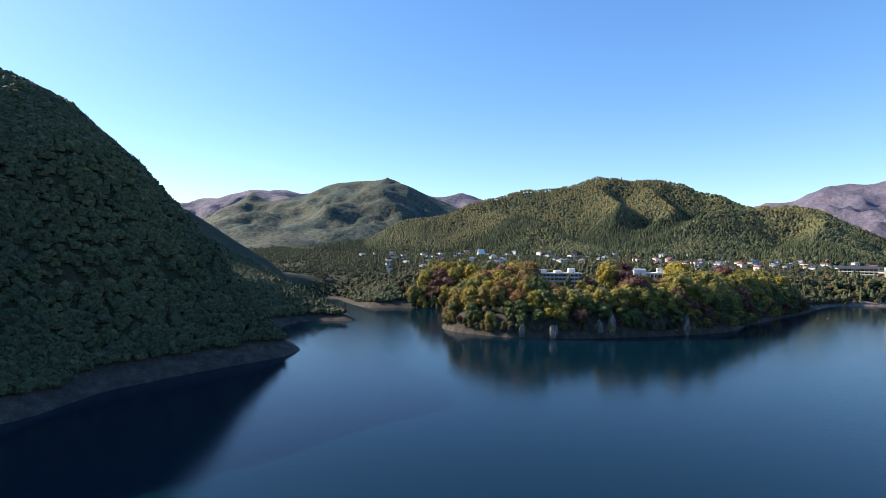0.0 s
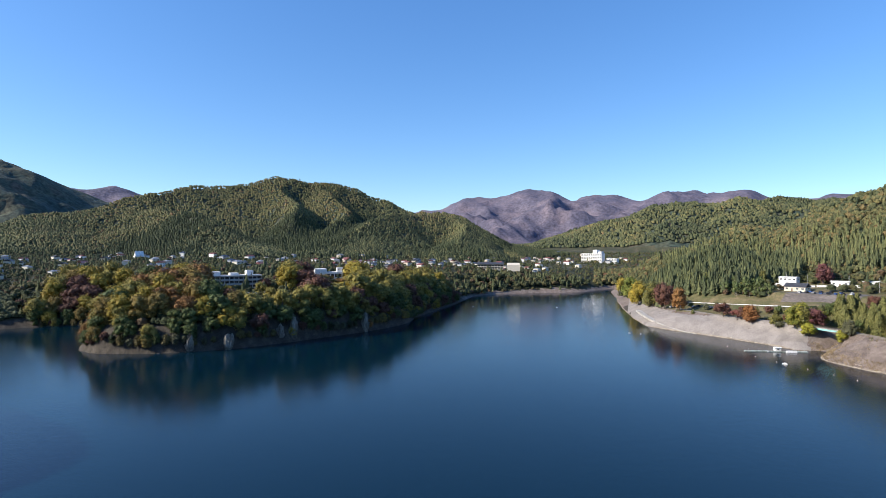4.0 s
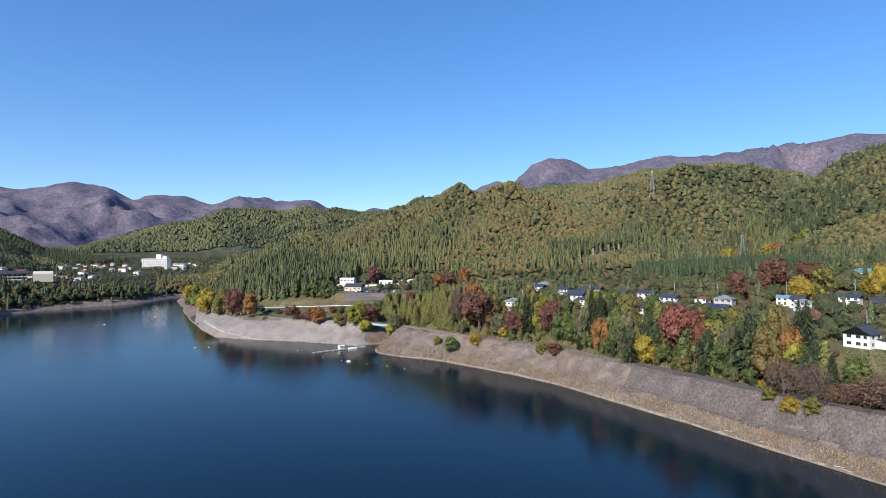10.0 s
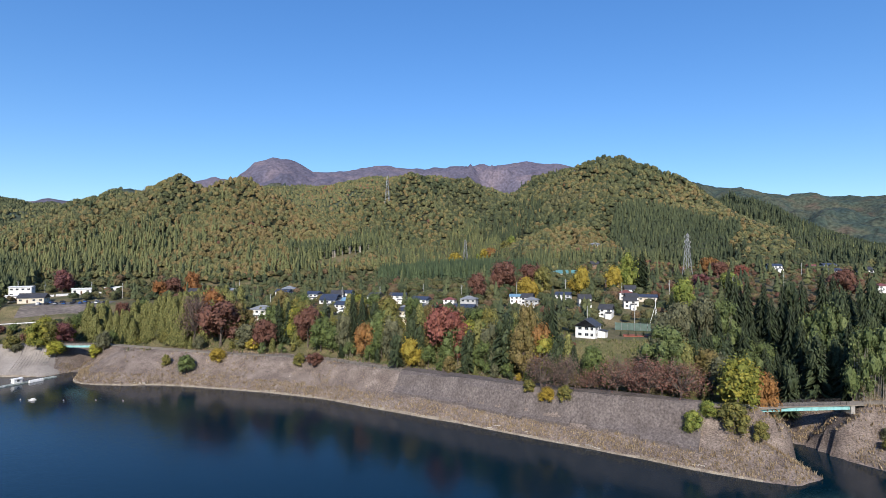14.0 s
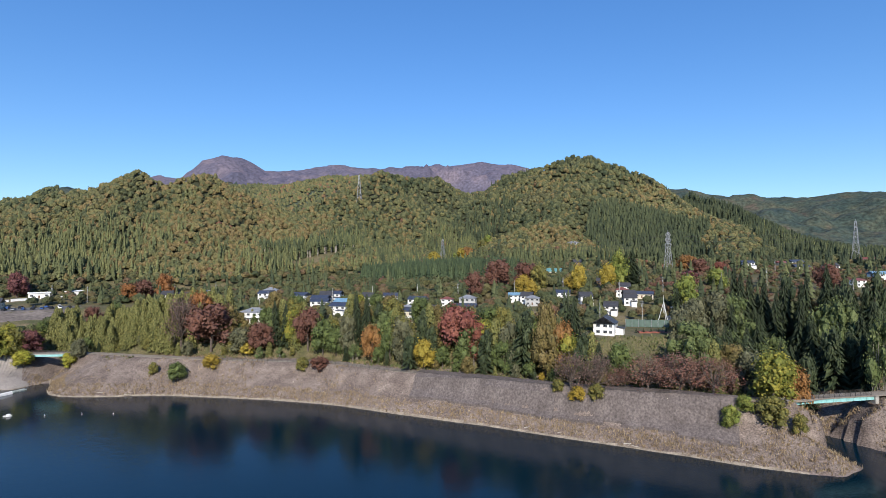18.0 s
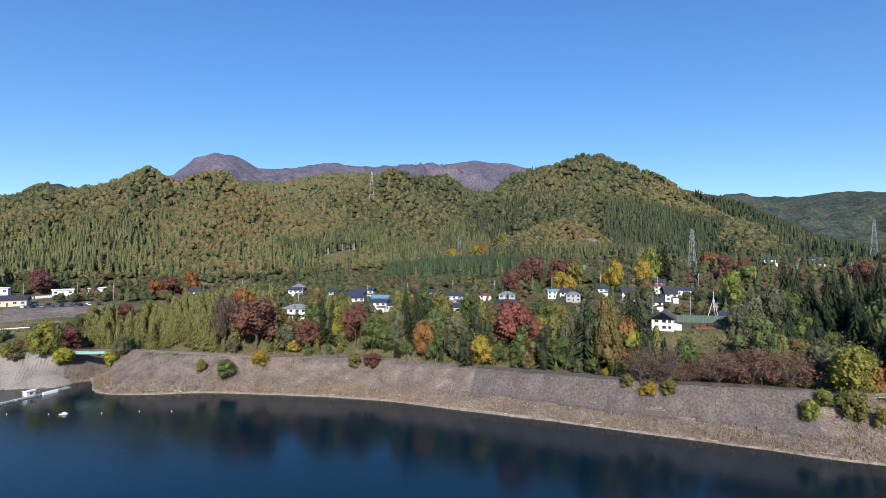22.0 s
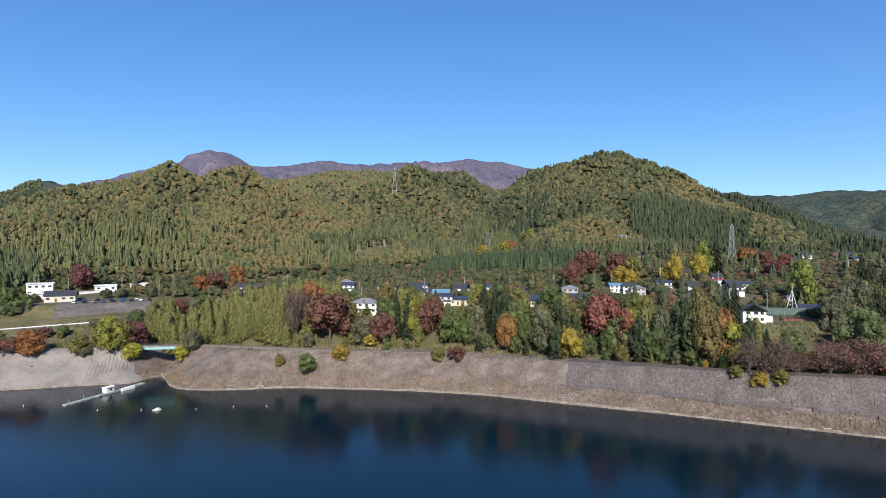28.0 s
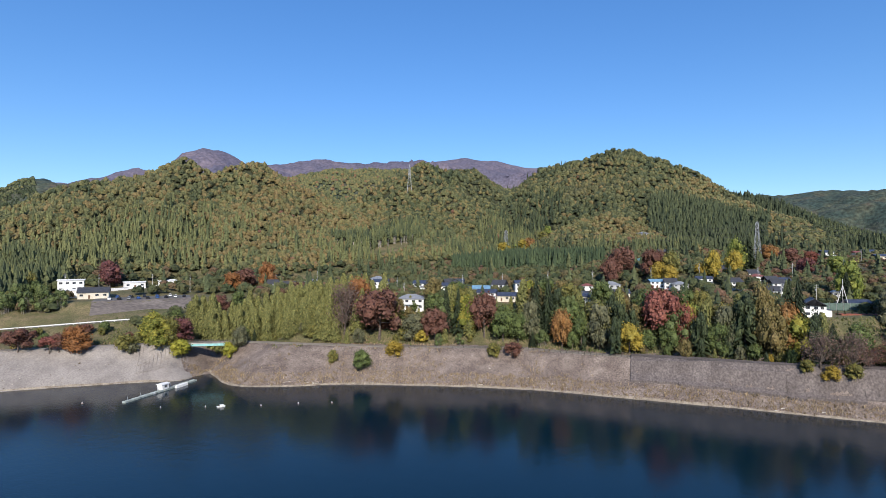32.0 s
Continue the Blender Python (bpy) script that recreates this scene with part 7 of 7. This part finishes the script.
def drift():
    rs = np.random.default_rng(41)
    src = None
    shore = [p for p in LAKE if p[0] > 60 and 10 < p[1] < 290]
    for k in range(16):
        i = int(rs.integers(0, len(shore) - 1))
        p = Vector(shore[i]).lerp(Vector(shore[i + 1]), rs.uniform(0, 1))
        q = p + Vector((0.85, 0.5)) * rs.uniform(0.6, 2.2)
        z = ground_at(q.x, q.y)
        m = pose(q.x, q.y, z + 0.1, rs.uniform(-6, 6), 0, rs.uniform(-100, -30)) @ Matrix.Diagonal((rs.uniform(0.4, 1.3), 0.6, 0.6, 1))
        if src is None:
            src = thing("driftwood_log", "bleached driftwood log lying along the waterline", "driftwood", "driftwood on the bank")
            part("stem", Shape().bar((-1.6, 0, 0), (1.5, 0.1, 0.05), 0.2, 0.12, 7).mesh("stem", plain("bleached_wood", (0.5, 0.46, 0.4), 0.8)), src)
            part("branch", Shape().bar((0.4, 0.05, 0.05), (1.2, 0.7, 0.35), 0.09, 0.04, 5).mesh("branch", plain("bleached_branch", (0.48, 0.44, 0.38), 0.8)), src)
            src.matrix_basis = m
        else:
            copy_thing(src, Matrix()).matrix_basis = m


drift()


def slope_works():
    """Ribs of the paved slope beside the creek, and the long ramp."""
    root = thing("slope_ribs", "concrete ribs of a paved lake slope beside the creek", "slope paving")
    for k in range(14):
        u = 0.45 + 0.55 * k / 13
        x0, y0 = 30 + 32 * u, 324 - 16 * u
        s = Shape()
        pts = []
        for j in range(7):
            t = 1.5 + j * 3.2
            px, py = x0 + 0.52 * t, y0 + 0.85 * t
            pts.append((px, py, ground_at(px, py) + 0.12))
        for a, b in zip(pts[:-1], pts[1:]):
            s.bar(a, b, 0.10, n=4)
        part("rib", s.mesh("rib", M_PALESLOPE), root)
    for j in range(4):
        s = Shape()
        t = 3 + j * 4.5
        pts = []
        for k in range(12):
            u = 0.45 + 0.55 * k / 11
            px, py = 30 + 32 * u + 0.52 * t, 324 - 16 * u + 0.85 * t
            pts.append((px, py, ground_at(px, py) + 0.12))
        for a, b in zip(pts[:-1], pts[1:]):
            s.bar(a, b, 0.09, n=4)
        part("cross_rib", s.mesh("cross_rib", M_PALESLOPE), root)
    line = [(-52, 402, 9.0), (-44, 388, 6.5), (-32, 372, 3.5), (-14, 355, 0.8), (0, 346, -0.4)]
    ribbon("boat_ramp", line, 2.2, 0.35, M_CONC, "pale concrete boat ramp running down to the water", 2.0, 1.4)


slope_works()


def paved_slope():
    """The grey lined slope below the car park."""
    p = smooth_line(CAR_PARK, 2.0)
    d = np.gradient(p[:, :2], axis=0)
    d /= np.linalg.norm(d, axis=1)[:, None]
    nrm = np.stack([d[:, 1], -d[:, 0]], 1)
    rows = []
    for off, dz in ((11.0, 0.05), (12.5, -0.1), (22.0, -6.3), (22.2, -7.5)):
        q = p[:, :2] + nrm * off
        rows.append(np.column_stack([q, np.maximum(p[:, 2] + dz, height(q[:, 0], q[:, 1]) + (0.12 if off < 22.1 else -0.6))]))
    v = np.stack(rows, 1)
    n, m = v.shape[:2]
    i = np.arange(n * m).reshape(n, m)
    q = np.stack([i[:-1, :-1], i[:-1, 1:], i[1:, 1:], i[1:, :-1]], -1).reshape(-1, 4)
    ob = new("retaining_slope", mesh_from("retaining_slope", v, quads=q, mats=[M_GREYSLOPE]))
    tagged(ob, "grey concrete-lined slope below the car park", "retaining wall", kind="structure")


paved_slope()


def revetment():
    """Concrete slabs that line the bank below the lane, two rows with open joints."""
    rs = np.random.default_rng(71)
    p = smooth_line([q for q in LAKE if q[0] > 144 and 24 < q[1] < 172 and q[0] < 190], 0.5)
    if p[0][1] < p[-1][1]:
        p = p[::-1]
    d = np.gradient(p, axis=0)
    d /= np.linalg.norm(d, axis=1)[:, None]
    nrm = np.stack([-d[:, 1], d[:, 0]], 1)
    if shore_at(*(p[100] + nrm[100] * 3)) < 0:
        nrm = -nrm
    w = np.ones(31) / 31
    nrm = np.stack([np.convolve(np.pad(nrm[:, k], 15, mode="edge"), w, "valid") for k in (0, 1)], 1)
    nrm /= np.linalg.norm(nrm, axis=1)[:, None]
    root = tagged(new("revetment"), "weathered grey concrete slabs lining the bank below the lane", "bank lining", kind="structure")
    mat = material("stained_slab_concrete", [(0.30, (0.090, 0.074, 0.068)), (0.46, (0.118, 0.098, 0.092)), (0.58, (0.142, 0.119, 0.112)), (0.72, (0.195, 0.165, 0.152))], 3, 0.4, 0.4, bump=0.05, bump_size=0.5,
                   stretch=(0.6, 0.6, 0.5), by="object", random_stops=[(0.0, (0.106, 0.088, 0.082)), (1.0, (0.142, 0.119, 0.111))], random_amount=0.3)
    step = 11
    for i in range(0, len(p) - step - 1, step):
        low = 6.6 + 0.8 * math.sin(i * 0.05) + rs.uniform(-0.5, 0.5)
        rows = [low, 12.2, 19.3]
        end = min(i, len(p) - i) / 40
        for a, b in zip(rows[:-1], rows[1:]):
            if rs.uniform() > 0.3 + end:
                continue
            v = []
            ks = np.linspace(i + 0.035, i + step - 0.035, 4)
            us = np.linspace(a + 0.02, b - 0.02, 4)
            lift = 0.85 + rs.uniform(0, 0.04)
            for dz in (lift, lift - 1.3):
                for u in us:
                    for k in ks:
                        q = np.array([np.interp(k, np.arange(len(p)), p[:, c] + nrm[:, c] * u) for c in (0, 1)])
                        v.append((q[0], q[1], ground_at(*q) + dz))
            g = np.arange(16).reshape(4, 4)
            f = np.stack([g[:-1, :-1], g[:-1, 1:], g[1:, 1:], g[1:, :-1]], -1).reshape(-1, 4)
            ring = [0, 1, 2, 3, 7, 11, 15, 14, 13, 12, 8, 4]
            side = [(ring[j], ring[j] + 16, ring[(j + 1) % 12] + 16, ring[(j + 1) % 12]) for j in range(12)]
            me = mesh_from("slab", v, quads=np.concatenate([f, np.array(side)]), mats=[mat])
            if me.polygons[0].normal.z < 0:
                me.flip_normals()
            part("slab", me, root)


revetment()


def waterline():
    """The pale washed strip at the water's edge and loose stones on the bank."""
    rs = np.random.default_rng(51)
    p = smooth_line([q for q in LAKE if q[0] > -110 and -60 < q[1] < 640 and q[0] + 0.2 * q[1] > 10 and not (q[0] > 184 and q[1] < 40)], 1.5)
    d = np.gradient(p, axis=0)
    d /= np.linalg.norm(d, axis=1)[:, None]
    nrm = np.stack([-d[:, 1], d[:, 0]], 1)
    if shore_at(*(p[200] + nrm[200] * 3)) < 0:
        nrm = -nrm
    wide = 0.6 + 0.7 * np.clip(fbm(p[:, 0], p[:, 1], 9, 3, 12) + 0.3, 0, 1.2)
    rows = []
    for f in (-0.25, 0.3, 1.0):
        q = p + nrm * (wide * f)[:, None]
        rows.append(np.column_stack([q, np.maximum(height(q[:, 0], q[:, 1]), -0.3) + 0.07]))
    v = np.stack(rows, 1)
    n, m = v.shape[:2]
    i = np.arange(n * m).reshape(n, m)
    q = np.stack([i[:-1, :-1], i[:-1, 1:], i[1:, 1:], i[1:, :-1]], -1).reshape(-1, 4)
    sand = material("washed_sand", [(0.35, (0.18, 0.145, 0.11)), (0.65, (0.32, 0.27, 0.21))], 3, 0.4, 0.3)
    ob = new("shore_strip", mesh_from("shore_strip", v, quads=q, mats=[sand]))
    tagged(ob, "pale washed sand and gravel along the waterline", "shore", kind="structure")
    x, y = scatter(-10, 100, 150, 420, 3.6, rs)
    sd = shore_distance(x, y)
    k = (sd > 0.4) & (sd < 15) & (rs.uniform(size=len(x)) < np.where(sd < 3, 0.9, 0.35))
    x, y = x[k], y[k]
    z = height(x, y)
    n = len(x)
    o = np.array([(1, 0, 0), (0, 1, 0), (-1, 0, 0), (0, -1, 0), (0, 0, 0.8), (0, 0, -0.8)]) * 1.0
    f = np.array([(0, 1, 4), (1, 2, 4), (2, 3, 4), (3, 0, 4), (1, 0, 5), (2, 1, 5), (3, 2, 5), (0, 3, 5)])
    size = rs.uniform(0.10, 0.3, n) ** 1.0 * np.where(rs.uniform(size=n) < 0.06, 2.0, 1.0)
    V = o[None] * size[:, None, None] * rs.uniform(0.6, 1.3, (n, 6, 1)) + np.stack([x, y, z + 0.05], 1)[:, None]
    F = f[None] + (np.arange(n) * 6)[:, None, None]
    stone = material("bank_stones", [(0.35, (0.17, 0.14, 0.115)), (0.65, (0.30, 0.26, 0.21))], 3, 0.3, 0.2, random_stops=[(0.0, (0.09, 0.075, 0.06)), (0.6, (0.22, 0.18, 0.145)), (1.0, (0.48, 0.43, 0.36))], random_amount=0.8)
    ob = new("loose_stones", mesh_from("loose_stones", V.reshape(-1, 3), tris=F.reshape(-1, 3), mats=[stone]))
    tagged(ob, "loose grey and brown stones on the exposed bank", "stones", kind="stuff")


waterline()


def green_weeds():
    """Rough green and yellow growth beside the lane and on the terrace slopes."""
    rs = np.random.default_rng(61)
    x, y = scatter(4, 92, 190, 400, 1.6, rs)
    sd = shore_distance(x, y)
    k = (sd > 21) & (sd < 62) & (fbm(x, y, 12, 3, 83) + rs.normal(0, 0.15, len(x)) > -0.2)
    x, y = x[k], y[k]
    for line, half, e in BENCHES:
        k = along(line, x, y)[0] > half + 0.6
        x, y = x[k], y[k]
    z = height(x, y)
    m = len(x)
    V = []
    for j in range(3):
        a = rs.uniform(0, 6.283, m)
        w, h = rs.uniform(0.15, 0.4, m), rs.uniform(0.4, 1.3, m)
        ox, oy, lx, ly = rs.normal(0, 0.4, m), rs.normal(0, 0.4, m), rs.normal(0, 0.4, m), rs.normal(0, 0.4, m)
        p0 = np.stack([x + ox - np.cos(a) * w, y + oy - np.sin(a) * w, z - 0.1], 1)
        p1 = np.stack([x + ox + np.cos(a) * w, y + oy + np.sin(a) * w, z - 0.1], 1)
        p2 = np.stack([x + ox + lx, y + oy + ly, z + h], 1)
        V.append(np.stack([p0, p1, p2], 1).reshape(-1, 3))
    v = np.concatenate(V)
    mat = material("green_weeds", [(0.35, (0.07, 0.09, 0.03)), (0.65, (0.14, 0.14, 0.05))], 6, 0.3, 0.3, random_stops=[(0.0, (0.05, 0.075, 0.025)), (0.6, (0.12, 0.13, 0.045)), (1.0, (0.24, 0.20, 0.09))], random_amount=0.7)
    ob = new("green_weeds", mesh_from("green_weeds", v, tris=np.arange(len(v)).reshape(-1, 3), mats=[mat]))
    tagged(ob, "rough green and yellowing weeds on the terrace slopes", "weeds", kind="stuff")


green_weeds()
